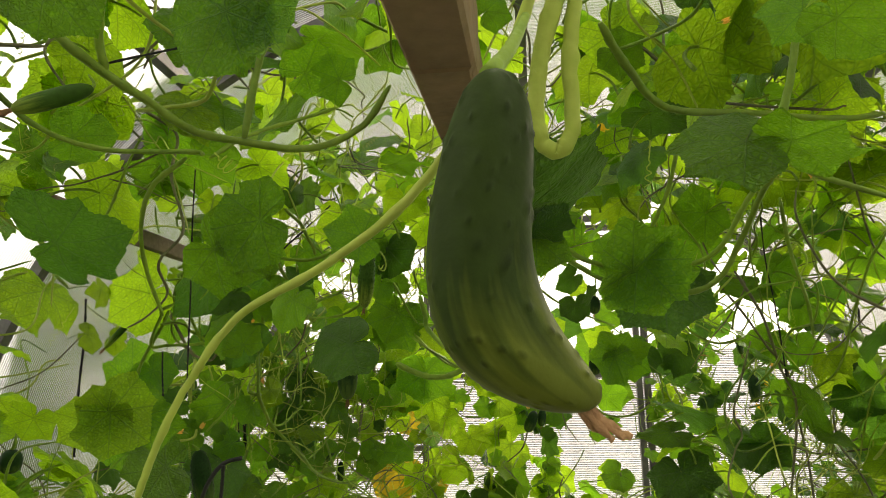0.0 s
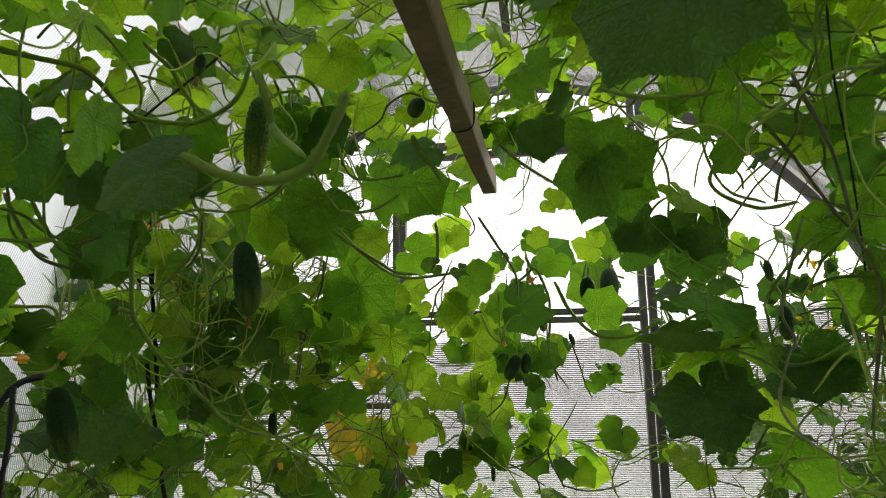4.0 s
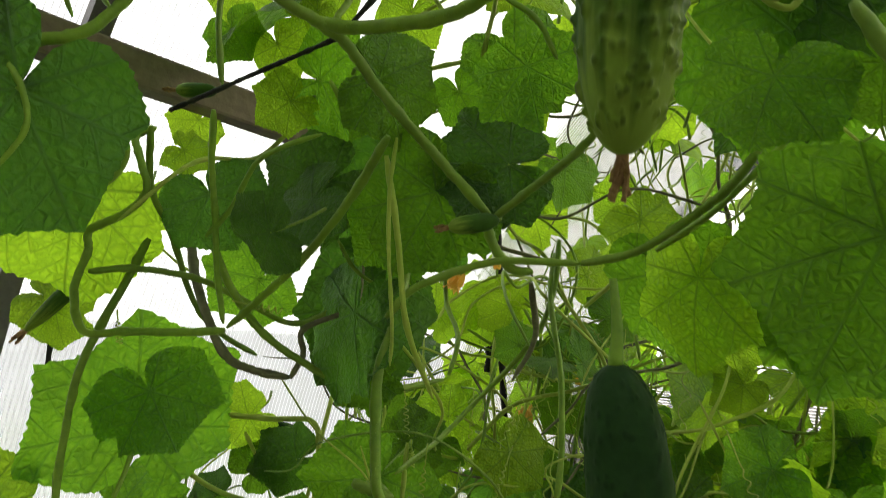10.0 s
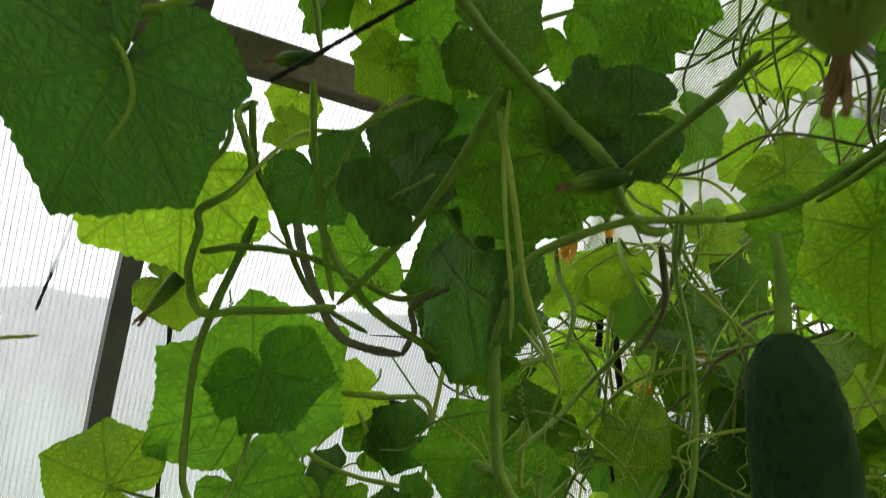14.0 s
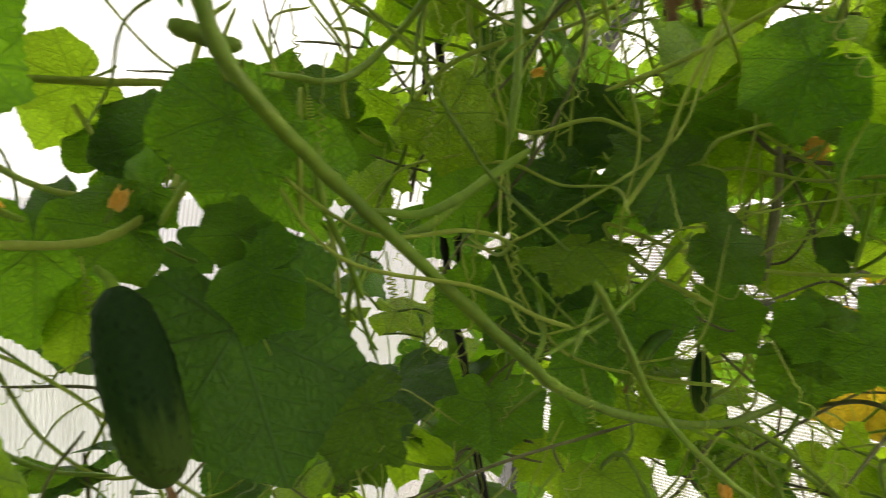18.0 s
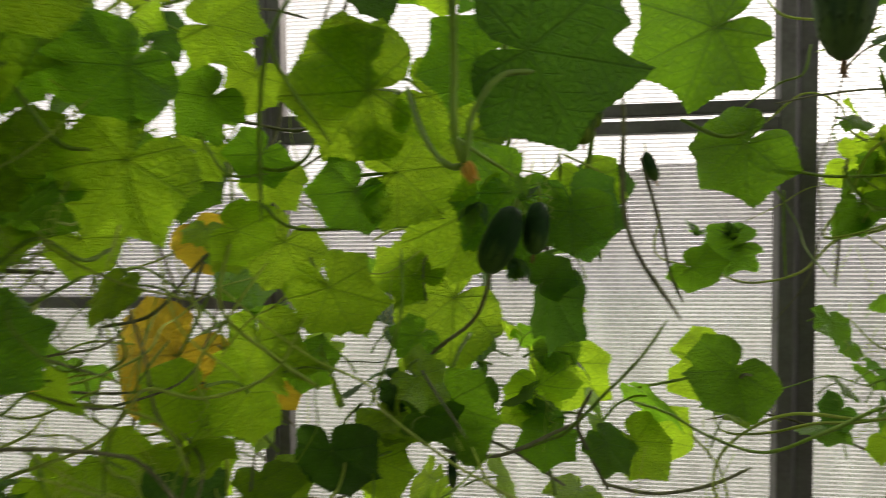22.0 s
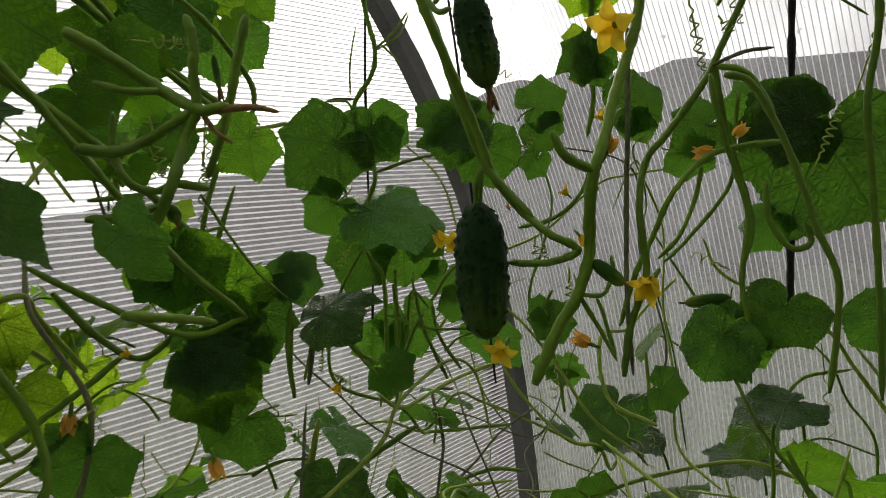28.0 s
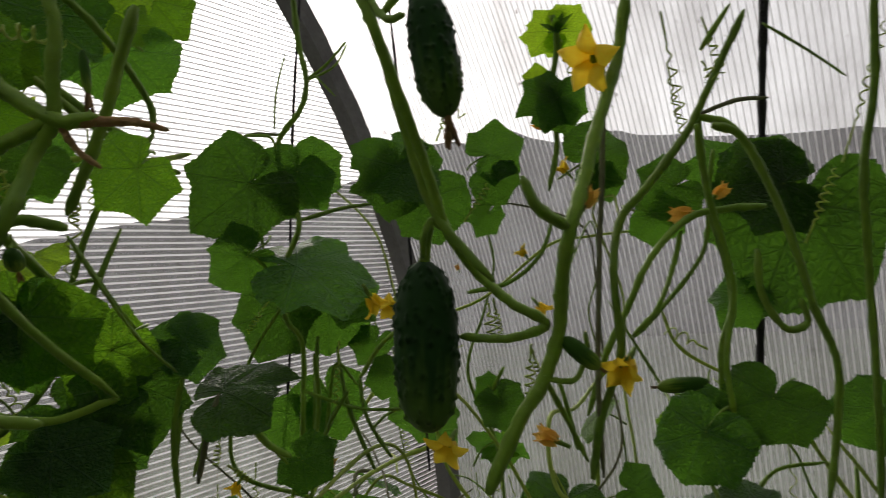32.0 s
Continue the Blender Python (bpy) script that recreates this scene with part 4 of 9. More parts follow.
vine(west_b, 0.0018, (-0.639, 1.351, 1.680), (-0.634, 1.363, 1.664), (-0.624, 1.381, 1.647))
vine(west_b, 0.0018, (-0.575, 1.365, 1.828), (-0.564, 1.394, 1.787), (-0.559, 1.415, 1.750), (-0.570, 1.420, 1.703), (-0.572, 1.432, 1.668), mat=M_STEM_PALE)
vine(west_b, 0.0016, (-0.681, 1.403, 1.587), (-0.675, 1.416, 1.568), (-0.664, 1.435, 1.554), (-0.661, 1.445, 1.536))
vine(west_b, 0.0018, (-0.766, 1.208, 1.755), (-0.767, 1.217, 1.730), (-0.765, 1.228, 1.708))
vine(west_b, 0.0019, (-0.726, 1.223, 1.753), (-0.731, 1.228, 1.724), (-0.707, 1.235, 1.697))
tendril(west_b, (-0.619, 1.186, 1.758), (-0.600, 1.222, 1.720), 9, 0.0032, 0.0007)
tendril(west_b, (-0.588, 1.225, 1.711), (-0.580, 1.233, 1.711), 4, 0.0062, 0.0007)
tendril(west_b, (-0.571, 1.262, 1.744), (-0.565, 1.274, 1.731), 2, 0.006, 0.0007)
tendril(west_b, (-0.582, 1.282, 1.740), (-0.583, 1.296, 1.703), 4, 0.003, 0.0007)
tendril(west_b, (-0.597, 1.250, 1.776), (-0.586, 1.283, 1.728), 3, 0.002, 0.0007)
tendril(west_b, (-0.719, 1.348, 1.535), (-0.697, 1.375, 1.531), 6, 0.003, 0.0007)
tendril(west_b, (-0.500, 1.474, 1.691), (-0.520, 1.470, 1.642), 4, 0.003, 0.0007)
twine((-0.478, 1.352, 1.786), (-0.573, 1.312, 1.673), radius=0.0017)
twine((-0.573, 1.312, 1.673), (-0.691, 1.274, 1.643), radius=0.0015)
twine((-0.458, 1.682, 1.683), (-0.492, 1.758, 1.591))
cucumber((-0.371, 1.260, 1.670), (-0.385, 1.285, 1.568), 0.0144, M_FRUIT, warts=430, rough=0.115, stalk=(-0.370, 1.257, 1.682), dry=0.012, seed=3, label="pale-tipped green cucumber covered in warts on a stalk")
cucumber((-0.458, 1.413, 1.515), (-0.454, 1.435, 1.405), 0.0203, M_FRUIT_DARK, warts=150, rough=0.035, stalk=(-0.462, 1.414, 1.556), dry=0.017, seed=4, bow=(0.002, 0.001, 0.000), label="dark green cucumber with pimples hanging on a long stalk")
cucumber((-0.529, 1.403, 1.589), (-0.549, 1.383, 1.582), 0.0055, M_FRUIT, warts=12, dry=0.008, stalk=(-0.536, 1.408, 1.594), seed=5, label="tiny pale young cucumber with a withered flower")


leaf(west_c, (-0.793, 1.257, 1.601), (-0.047, -0.052, -0.056), (0.95, -0.16, -0.26), 1, True)
leaf(west_c, (-0.872, 1.358, 1.429), (-0.005, -0.012, 0.103), (0.98, -0.17, 0.09), 0, True)
leaf(west_c, (-0.887, 1.256, 1.367), (-0.035, -0.049, 0.020), (0.98, -0.17, 0.10), 1, True)
leaf(west_c, (-0.751, 1.294, 1.287), (-0.049, -0.067, -0.007), (0.83, -0.43, 0.36), 0, True)
leaf(west_c, (-0.666, 1.457, 1.389), (-0.012, -0.014, -0.038), (0.75, -0.63, 0.21), 0, True)
leaf(west_c, (-0.898, 1.475, 1.435), (-0.025, -0.034, -0.021), (0.94, -0.23, -0.25), 1, True)
leaf(west_c, (-0.860, 1.512, 1.399), (-0.029, -0.039, -0.018), (0.80, -0.60, -0.06), 2, True)
leaf(west_c, (-0.770, 1.713, 1.578), (-0.025, -0.035, 0.010), (0.65, -0.58, -0.50), 1, True)
leaf(west_c, (-0.737, 1.487, 1.553), (-0.024, -0.029, -0.078), (0.67, -0.56, -0.48), 2, True)
leaf(west_c, (-0.848, 1.436, 1.567), (-0.025, -0.033, -0.035), (0.69, -0.65, -0.32), 0, True)
leaf(west_c, (-0.714, 1.662, 1.426), (0.023, 0.033, -0.033), (0.42, -0.79, 0.45), 1, True)
leaf(west_c, (-0.704, 1.780, 1.357), (0.043, 0.058, 0.013), (0.22, -0.97, 0.06), 2, True)
leaf(west_c, (-0.742, 1.801, 1.283), (0.040, 0.056, -0.022), (0.57, -0.70, 0.42), 2, True)
leaf(west_c, (-0.678, 1.884, 1.382), (0.021, 0.032, -0.044), (0.00, -1.00, 0.06), 0, True)
leaf(west_c, (-0.710, 1.830, 1.581), (0.025, 0.033, 0.019), (0.18, -0.98, -0.08), 0, True)
leaf(west_c, (-0.821, 1.644, 1.566), (0.015, 0.019, 0.025), (0.76, -0.61, -0.24), 1, True)
leaf(west_c, (-0.832, 1.663, 1.549), (0.012, 0.016, 0.021), (0.83, -0.53, -0.19), 1, True)
leaf(west_c, (-0.745, 1.829, 1.632), (0.026, 0.035, 0.020), (0.62, -0.77, -0.17), 1, True)
leaf(west_c, (-0.849, 1.611, 1.444), (0.022, 0.029, 0.018), (0.79, -0.59, -0.14), 0, True)
leaf(west_c, (-0.802, 1.842, 1.521), (0.026, 0.034, 0.017), (0.54, -0.81, -0.22), 2, True)
leaf(west_c, (-0.740, 1.896, 1.469), (0.025, 0.033, 0.025), (0.19, -0.95, -0.23), 2, True)
vine(west_c, 0.0030, (-0.926, 1.437, 1.435), (-0.877, 1.488, 1.436), (-0.851, 1.523, 1.434), (-0.832, 1.518, 1.383), (-0.809, 1.500, 1.358), (-0.788, 1.462, 1.335), (-0.783, 1.435, 1.327), (-0.787, 1.395, 1.326), mat=M_STEM_PALE)
vine(west_c, 0.0026, (-0.983, 1.428, 1.390), (-0.921, 1.464, 1.361), (-0.861, 1.497, 1.356), (-0.821, 1.517, 1.359), mat=M_STEM_PALE)
vine(west_c, 0.0022, (-0.899, 1.474, 1.420), (-0.890, 1.488, 1.396), (-0.878, 1.505, 1.383), mat=M_STEM_PALE)
vine(west_c, 0.0022, (-0.823, 1.293, 1.377), (-0.823, 1.310, 1.353), (-0.843, 1.334, 1.368), (-0.863, 1.354, 1.409), (-0.872, 1.358, 1.434))
vine(west_c, 0.0031, (-0.780, 1.307, 1.575), (-0.787, 1.299, 1.542), (-0.810, 1.288, 1.484), (-0.823, 1.289, 1.438), (-0.823, 1.293, 1.377), (-0.819, 1.316, 1.354), (-0.822, 1.347, 1.335))
vine(west_c, 0.0034, (-0.811, 1.349, 1.590), (-0.786, 1.352, 1.546), (-0.763, 1.368, 1.500), (-0.750, 1.387, 1.488), (-0.741, 1.417, 1.484), mat=M_STEM_OLD)
vine(west_c, 0.0030, (-0.763, 1.348, 1.577), (-0.753, 1.362, 1.547), (-0.747, 1.390, 1.517), (-0.730, 1.414, 1.499), (-0.715, 1.453, 1.482), (-0.704, 1.485, 1.481), (-0.698, 1.543, 1.493))
vine(west_c, 0.0025, (-0.741, 1.417, 1.484), (-0.728, 1.417, 1.503), (-0.724, 1.412, 1.522), (-0.699, 1.437, 1.543), (-0.696, 1.440, 1.577), mat=M_STEM_OLD)
vine(west_c, 0.0026, (-0.646, 1.626, 1.631), (-0.647, 1.626, 1.592), (-0.660, 1.628, 1.551), (-0.687, 1.626, 1.515), (-0.722, 1.614, 1.473), (-0.728, 1.573, 1.436), (-0.690, 1.491, 1.418))
vine(west_c, 0.0028, (-0.654, 1.632, 1.620), (-0.649, 1.624, 1.572), (-0.630, 1.620, 1.505), (-0.616, 1.608, 1.437), (-0.613, 1.598, 1.390))
vine(west_c, 0.0027, (-0.618, 1.625, 1.390), (-0.638, 1.566, 1.352), (-0.644, 1.524, 1.350))
vine(west_c, 0.0023, (-0.703, 1.554, 1.497), (-0.713, 1.572, 1.531), (-0.742, 1.582, 1.564), (-0.744, 1.577, 1.594))
vine(west_c, 0.0020, (-0.744, 1.791, 1.413), (-0.743, 1.787, 1.505), (-0.725, 1.775, 1.571), mat=M_STEM_PALE)
vine(west_c, 0.0018, (-0.685, 1.848, 1.220), (-0.701, 1.820, 1.344), (-0.711, 1.833, 1.483), (-0.719, 1.819, 1.546), mat=M_STEM_PALE)
vine(west_c, 0.0018, (-0.753, 1.576, 1.374), (-0.762, 1.601, 1.310), (-0.784, 1.626, 1.228), mat=M_STEM_PALE)
vine(west_c, 0.0018, (-0.735, 1.604, 1.316), (-0.738, 1.601, 1.289), (-0.767, 1.649, 1.235))
vine(west_c, 0.0022, (-0.828, 1.507, 1.364), (-0.849, 1.541, 1.476), (-0.853, 1.567, 1.510), mat=M_STEM_PALE)
vine(west_c, 0.0018, (-0.857, 1.566, 1.429), (-0.857, 1.564, 1.479), (-0.852, 1.570, 1.505), mat=M_STEM_PALE)
vine(west_c, 0.0020, (-0.821, 1.581, 1.426), (-0.827, 1.590, 1.456), (-0.836, 1.574, 1.495), mat=M_STEM_PALE)
vine(west_c, 0.0016, (-0.760, 1.733, 1.440), (-0.751, 1.743, 1.499), (-0.753, 1.738, 1.536), mat=M_STEM_PALE)
tendril(west_c, (-0.712, 1.545, 1.437), (-0.714, 1.545, 1.378), 7, 0.0030, 0.0007)
tendril(west_c, (-0.626, 1.615, 1.378), (-0.622, 1.623, 1.316), 7, 0.0030, 0.0007)
tendril(west_c, (-0.763, 1.556, 1.486), (-0.759, 1.564, 1.435), 7, 0.0030, 0.0007)
tendril(west_c, (-0.707, 1.633, 1.503), (-0.698, 1.648, 1.452), 7, 0.0030, 0.0007)
tendril(west_c, (-0.683, 1.835, 1.524), (-0.673, 1.852, 1.473), 7, 0.0030, 0.0007)
tendril(west_c, (-0.723, 1.695, 1.520), (-0.708, 1.717, 1.493), 7, 0.0030, 0.0007)
tendril(west_c, (-0.809, 1.304, 1.522), (-0.806, 1.309, 1.497), 7, 0.0030, 0.0007)
tendril(west_c, (-0.791, 1.441, 1.320), (-0.788, 1.447, 1.285), 7, 0.0030, 0.0007)
flower(west_c, (-0.781, 1.403, 1.342), (-0.54, -0.77, 0.35), 0.0220, 2)
flower(west_c, (-0.772, 1.449, 1.344), (0.29, 0.36, 0.89), 0.0160, 3)
flower(west_c, (-1.017, 1.420, 1.321), (-0.36, -0.54, 0.76), 0.0240, 2)
flower(west_c, (-0.780, 1.697, 1.616), (-0.02, -0.08, 1.00), 0.0160, 3)
flower(west_c, (-0.782, 1.870, 1.500), (0.59, 0.81, 0.08), 0.0160, 3)
flower(west_c, (-0.734, 1.591, 1.600), (-0.24, -0.28, -0.93), 0.0250, 2)
twine((-0.950, 1.294, 1.600), (-0.948, 1.311, 1.301), radius=0.0022)
twine((-0.886, 1.800, 1.759), (-0.858, 1.863, 1.264), radius=0.0045)
twine((-1.137, 1.238, 1.620), (-1.137, 1.211, 1.492), radius=0.0016)
cucumber((-0.905, 1.500, 1.428), (-0.888, 1.524, 1.425), 0.0045, M_FRUIT_DARK, seed=80, label="tiny dark cucumber on a pale stem", warts=8, dry=0.006)
cucumber((-0.850, 1.297, 1.557), (-0.877, 1.263, 1.499), 0.0070, M_FRUIT, seed=7, label="slim unripe cucumber hanging from a west vine", warts=14, dry=0.012, taper=0.3)
cucumber((-0.774, 1.452, 1.304), (-0.761, 1.479, 1.188), 0.0212, M_FRUIT_DARK, seed=8, label="dark green cucumber against a broad leaf", warts=170, rough=0.06, dry=0.014, stalk=(-0.786, 1.447, 1.314))
leaf(west_c, (-0.766, 1.524, 1.274), (0.028, 0.023, -0.101), (0.89, -0.44, 0.12), 2, True)
leaf(west_c, (-0.936, 1.377, 1.345), (0.043, 0.043, -0.035), (0.99, -0.16, 0.07), 0, True)
leaf(west_c, (-0.902, 1.481, 1.272), (-0.025, -0.029, -0.027), (0.66, -0.53, 0.53), 1, True)
leaf(west_c, (-0.708, 1.845, 1.450), (0.021, 0.019, -0.048), (0.58, -0.77, 0.27), 2, True)
leaf(west_c, (-0.633, 1.958, 1.491), (0.035, 0.034, -0.049), (0.43, -0.70, -0.57), 0, True)
leaf(west_c, (-0.836, 1.525, 1.322), (0.013, 0.013, -0.017), (0.62, -0.74, 0.25), 2, True)
leaf(west_c, (-0.760, 1.519, 1.334), (-0.016, -0.015, 0.020), (0.91, -0.40, -0.01), 0, True)
vine(west_c, 0.0040, (-0.661, 1.426, 1.421), (-0.650, 1.437, 1.416), (-0.641, 1.447, 1.413))
vine(west_c, 0.0024, (-0.773, 1.477, 1.339), (-0.740, 1.485, 1.377), (-0.714, 1.485, 1.407), (-0.658, 1.458, 1.413))
vine(west_c, 0.0020, (-1.017, 1.359, 1.267), (-0.965, 1.409, 1.204), (-0.918, 1.457, 1.163), (-0.878, 1.498, 1.156))
vine(west_c, 0.0024, (-0.714, 1.543, 1.391), (-0.711, 1.544, 1.360), (-0.717, 1.565, 1.332), (-0.719, 1.589, 1.293))
leaf(west_c, (-1.130, 1.409, 1.201), (0.026, 0.029, 0.017), (0.98, -0.03, -0.22), 0, True)
leaf(west_c, (-0.799, 1.585, 1.195), (-0.021, -0.023, -0.014), (0.40, -0.73, 0.55), 0, True)
vine(west_c, 0.0036, (-0.646, 1.441, 1.585), (-0.641, 1.433, 1.539), (-0.643, 1.423, 1.496), (-0.642, 1.427, 1.448), (-0.642, 1.437, 1.411), (-0.643, 1.475, 1.379), (-0.646, 1.521, 1.350), (-0.614, 1.562, 1.304), (-0.594, 1.591, 1.274), (-0.590, 1.633, 1.248), (-0.579, 1.715, 1.219), (-0.559, 1.831, 1.197), (-0.524, 1.922, 1.213), (-0.496, 1.986, 1.242), hairy=200)
leaf(west_d, (-0.794, 1.593, 1.425), (0.039, 0.023, -0.016), (0.93, -0.36, -0.07), 0, True)
leaf(west_d, (-0.793, 1.652, 1.451), (-0.040, -0.024, -0.004), (0.86, -0.50, -0.10), 1, True)
leaf(west_d, (-0.675, 1.838, 1.431), (-0.009, -0.006, -0.034), (0.30, -0.95, 0.00), 2, True)
leaf(west_d, (-0.643, 1.976, 1.493), (-0.030, -0.018, -0.010), (0.60, -0.79, -0.13), 1, True)
leaf(west_d, (-0.643, 1.975, 1.446), (0.034, 0.021, 0.014), (0.52, -0.85, -0.06), 1, True)
leaf(west_d, (-0.455, 1.854, 1.454), (-0.029, -0.018, -0.032), (0.11, -0.99, 0.11), 0, True)
leaf(west_d, (-0.398, 1.842, 1.475), (-0.042, -0.025, -0.016), (0.14, -0.82, 0.56), 1, True)
leaf(west_d, (-0.791, 1.555, 1.293), (0.015, 0.008, -0.026), (0.95, -0.28, 0.14), 0, True)
leaf(west_d, (-0.517, 1.869, 1.255), (0.048, 0.028, -0.026), (0.00, -0.98, 0.21), 0, True)
leaf(west_d, (-0.464, 1.960, 1.267), (0.045, 0.027, 0.016), (0.20, -0.88, 0.43), 0, True)
leaf(west_d, (-0.779, 1.718, 1.429), (0.019, 0.010, -0.045), (0.71, -0.60, 0.37), 1, True)
leaf(west_d, (-0.752, 1.792, 1.398), (-0.012, -0.008, -0.034), (0.66, -0.74, 0.11), 0, True)
leaf(west_d, (-0.668, 1.745, 1.295), (0.040, 0.023, -0.028), (0.61, -0.75, 0.28), 2, True)
leaf(west_d, (-0.739, 1.738, 1.291), (-0.029, -0.018, -0.032), (0.85, -0.48, 0.20), 0, True)
vine(west_d, 0.0024, (-0.693, 1.831, 1.533), (-0.723, 1.812, 1.491), (-0.732, 1.804, 1.417), (-0.741, 1.797, 1.348))
vine(west_d, 0.0026, (-0.804, 1.823, 1.553), (-0.802, 1.823, 1.491), (-0.808, 1.818, 1.440))
vine(west_d, 0.0020, (-0.575, 1.779, 1.345), (-0.600, 1.716, 1.290), (-0.595, 1.613, 1.272))
vine(west_d, 0.0020, (-0.582, 1.621, 1.272), (-0.605, 1.702, 1.307), (-0.608, 1.759, 1.326))
vine(west_d, 0.0022, (-0.753, 1.559, 1.431), (-0.751, 1.558, 1.382), (-0.765, 1.572, 1.340), mat=M_STEM_PALE)
vine(west_d, 0.0026, (-0.643, 1.540, 1.334), (-0.681, 1.622, 1.350), (-0.707, 1.701, 1.385))
vine(west_d, 0.0022, (-0.671, 1.721, 1.307), (-0.622, 1.656, 1.278), (-0.594, 1.602, 1.270))
vine(west_d, 0.0016, (-0.744, 1.671, 1.126), (-0.689, 1.706, 1.162), (-0.604, 1.758, 1.202), mat=M_STEM_OLD)
vine(west_d, 0.0035, (-0.547, 1.891, 1.419), (-0.546, 1.891, 1.368), (-0.552, 1.885, 1.307), mat=M_STEM_OLD)
vine(west_d, 0.0022, (-0.566, 1.869, 1.432), (-0.543, 1.894, 1.411), (-0.490, 1.948, 1.405), mat=M_STEM_OLD)
vine(west_d, 0.0022, (-0.500, 1.968, 1.481), (-0.495, 1.969, 1.399), (-0.506, 1.960, 1.323))
vine(west_d, 0.0022, (-0.559, 1.831, 1.200), (-0.530, 1.894, 1.166), (-0.470, 1.974, 1.086))
vine(west_d, 0.0022, (-0.531, 1.916, 1.155), (-0.545, 1.930, 1.111), (-0.541, 1.954, 1.075))
tendril(west_d, (-0.648, 1.643, 1.377), (-0.631, 1.650, 1.263), 9, 0.0030, 0.0007)
tendril(west_d, (-0.750, 1.561, 1.434), (-0.746, 1.562, 1.410), 9, 0.0030, 0.0007)
tendril(west_d, (-0.870, 1.842, 1.551), (-0.861, 1.844, 1.447), 9, 0.0030, 0.0007)
tendril(west_d, (-0.758, 2.027, 1.594), (-0.759, 2.022, 1.468), 9, 0.0030, 0.0007)
tendril(west_d, (-0.750, 2.030, 1.538), (-0.730, 2.040, 1.483), 9, 0.0030, 0.0007)
tendril(west_d, (-0.863, 1.847, 1.570), (-0.868, 1.842, 1.496), 9, 0.0030, 0.0007)
tendril(west_d, (-0.861, 1.728, 1.434), (-0.859, 1.727, 1.387), 9, 0.0030, 0.0007)
tendril(west_d, (-0.591, 1.651, 1.260), (-0.584, 1.654, 1.226), 9, 0.0030, 0.0007)
tendril(west_d, (-0.669, 1.559, 1.328), (-0.663, 1.562, 1.297), 9, 0.0030, 0.0007)
flower(west_d, (-0.823, 1.927, 1.520), (0.80, 0.49, 0.34), 0.0200, 3)
flower(west_d, (-0.538, 1.920, 1.413), (0.86, 0.51, -0.03), 0.0200, 3)
flower(west_d, (-0.791, 1.792, 1.435), (-0.21, -0.10, 0.97), 0.0300, 2)
flower(west_d, (-0.563, 1.838, 1.149), (0.20, 0.09, -0.98), 0.0180, 3)
flower(west_d, (-0.446, 1.969, 1.238), (0.85, 0.51, -0.13), 0.0160, 3)
cucumber((-0.591, 1.859, 1.245), (-0.590, 1.859, 1.192), 0.0085, M_FRUIT_DARK, seed=12, label="small dark cucumber among dense leaves", warts=40, dry=0)
cucumber((-0.584, 1.772, 1.272), (-0.597, 1.728, 1.236), 0.0052, M_FRUIT, seed=13, label="slim pale young cucumber on the main vine", warts=20, dry=0.006, bow=(0.0, 0.0, 0.008))
twine((-0.934, 1.864, 1.612), (-0.927, 1.865, 1.500), radius=0.0045)
twine((-0.883, 1.852, 1.349), (-0.824, 1.877, 1.035), radius=0.0045)
leaf(north_b, (-0.541, 1.873, 1.452), (-0.041, -0.015, 0.008), (0.60, -0.74, -0.31), 0, True)
leaf(north_b, (-0.426, 1.862, 1.431), (-0.059, -0.022, 0.006), (0.53, -0.84, 0.15), 1, True)
leaf(north_b, (-0.366, 1.832, 1.480), (-0.052, -0.020, -0.010), (-0.03, -0.80, -0.59), 1, True)
leaf(north_b, (-0.328, 1.846, 1.481), (0.035, 0.013, -0.007), (0.00, -0.99, -0.12), 1, True)
leaf(north_b, (-0.362, 1.993, 1.471), (-0.033, -0.014, -0.041), (0.64, -0.63, -0.45), 0, True)
leaf(north_b, (-0.465, 2.017, 1.422), (0.027, 0.011, 0.023), (0.11, -0.99, 0.05), 1, True)
leaf(north_b, (-0.375, 2.008, 1.404), (-0.042, -0.017, -0.055), (-0.21, -0.92, -0.33), 1, True)
leaf(north_b, (-0.207, 2.093, 1.466), (-0.074, -0.028, -0.008), (-0.26, -0.95, -0.15), 1, True)
leaf(north_b, (-0.157, 2.112, 1.462), (0.044, 0.015, -0.026), (0.46, -0.88, -0.13), 1, True)
leaf(north_b, (-0.223, 2.106, 1.381), (-0.025, -0.010, -0.037), (0.52, -0.86, -0.03), 0, True)
leaf(north_b, (-0.188, 2.120, 1.398), (0.066, 0.025, 0.008), (-0.19, -0.98, -0.11), 1, True)
leaf(north_b, (-0.092, 2.219, 1.382), (-0.050, -0.021, -0.063), (0.19, -0.97, 0.13), 0, True)
leaf(north_b, (-0.354, 2.269, 1.330), (-0.025, -0.011, -0.057), (0.14, -0.98, -0.16), 1, True)
leaf(north_b, (-0.288, 2.228, 1.282), (0.029, 0.009, -0.071), (0.01, -1.00, 0.09), 1, True)
leaf(north_b, (-0.218, 2.361, 1.283), (-0.046, -0.015, 0.045), (-0.03, -1.00, 0.09), 1, True)
leaf(north_b, (-0.170, 2.378, 1.252), (-0.074, -0.029, -0.056), (0.00, -0.96, 0.28), 1, True)
leaf(north_b, (-0.379, 2.246, 1.218), (0.013, 0.002, -0.078), (-0.36, -0.93, -0.03), 1, True)
leaf(north_b, (-0.332, 2.273, 1.189), (0.028, 0.009, -0.033), (0.19, -0.98, 0.10), 0, True)
leaf(north_b, (-0.165, 2.249, 1.152), (0.037, 0.012, -0.071), (-0.40, -0.92, -0.01), 0, True)
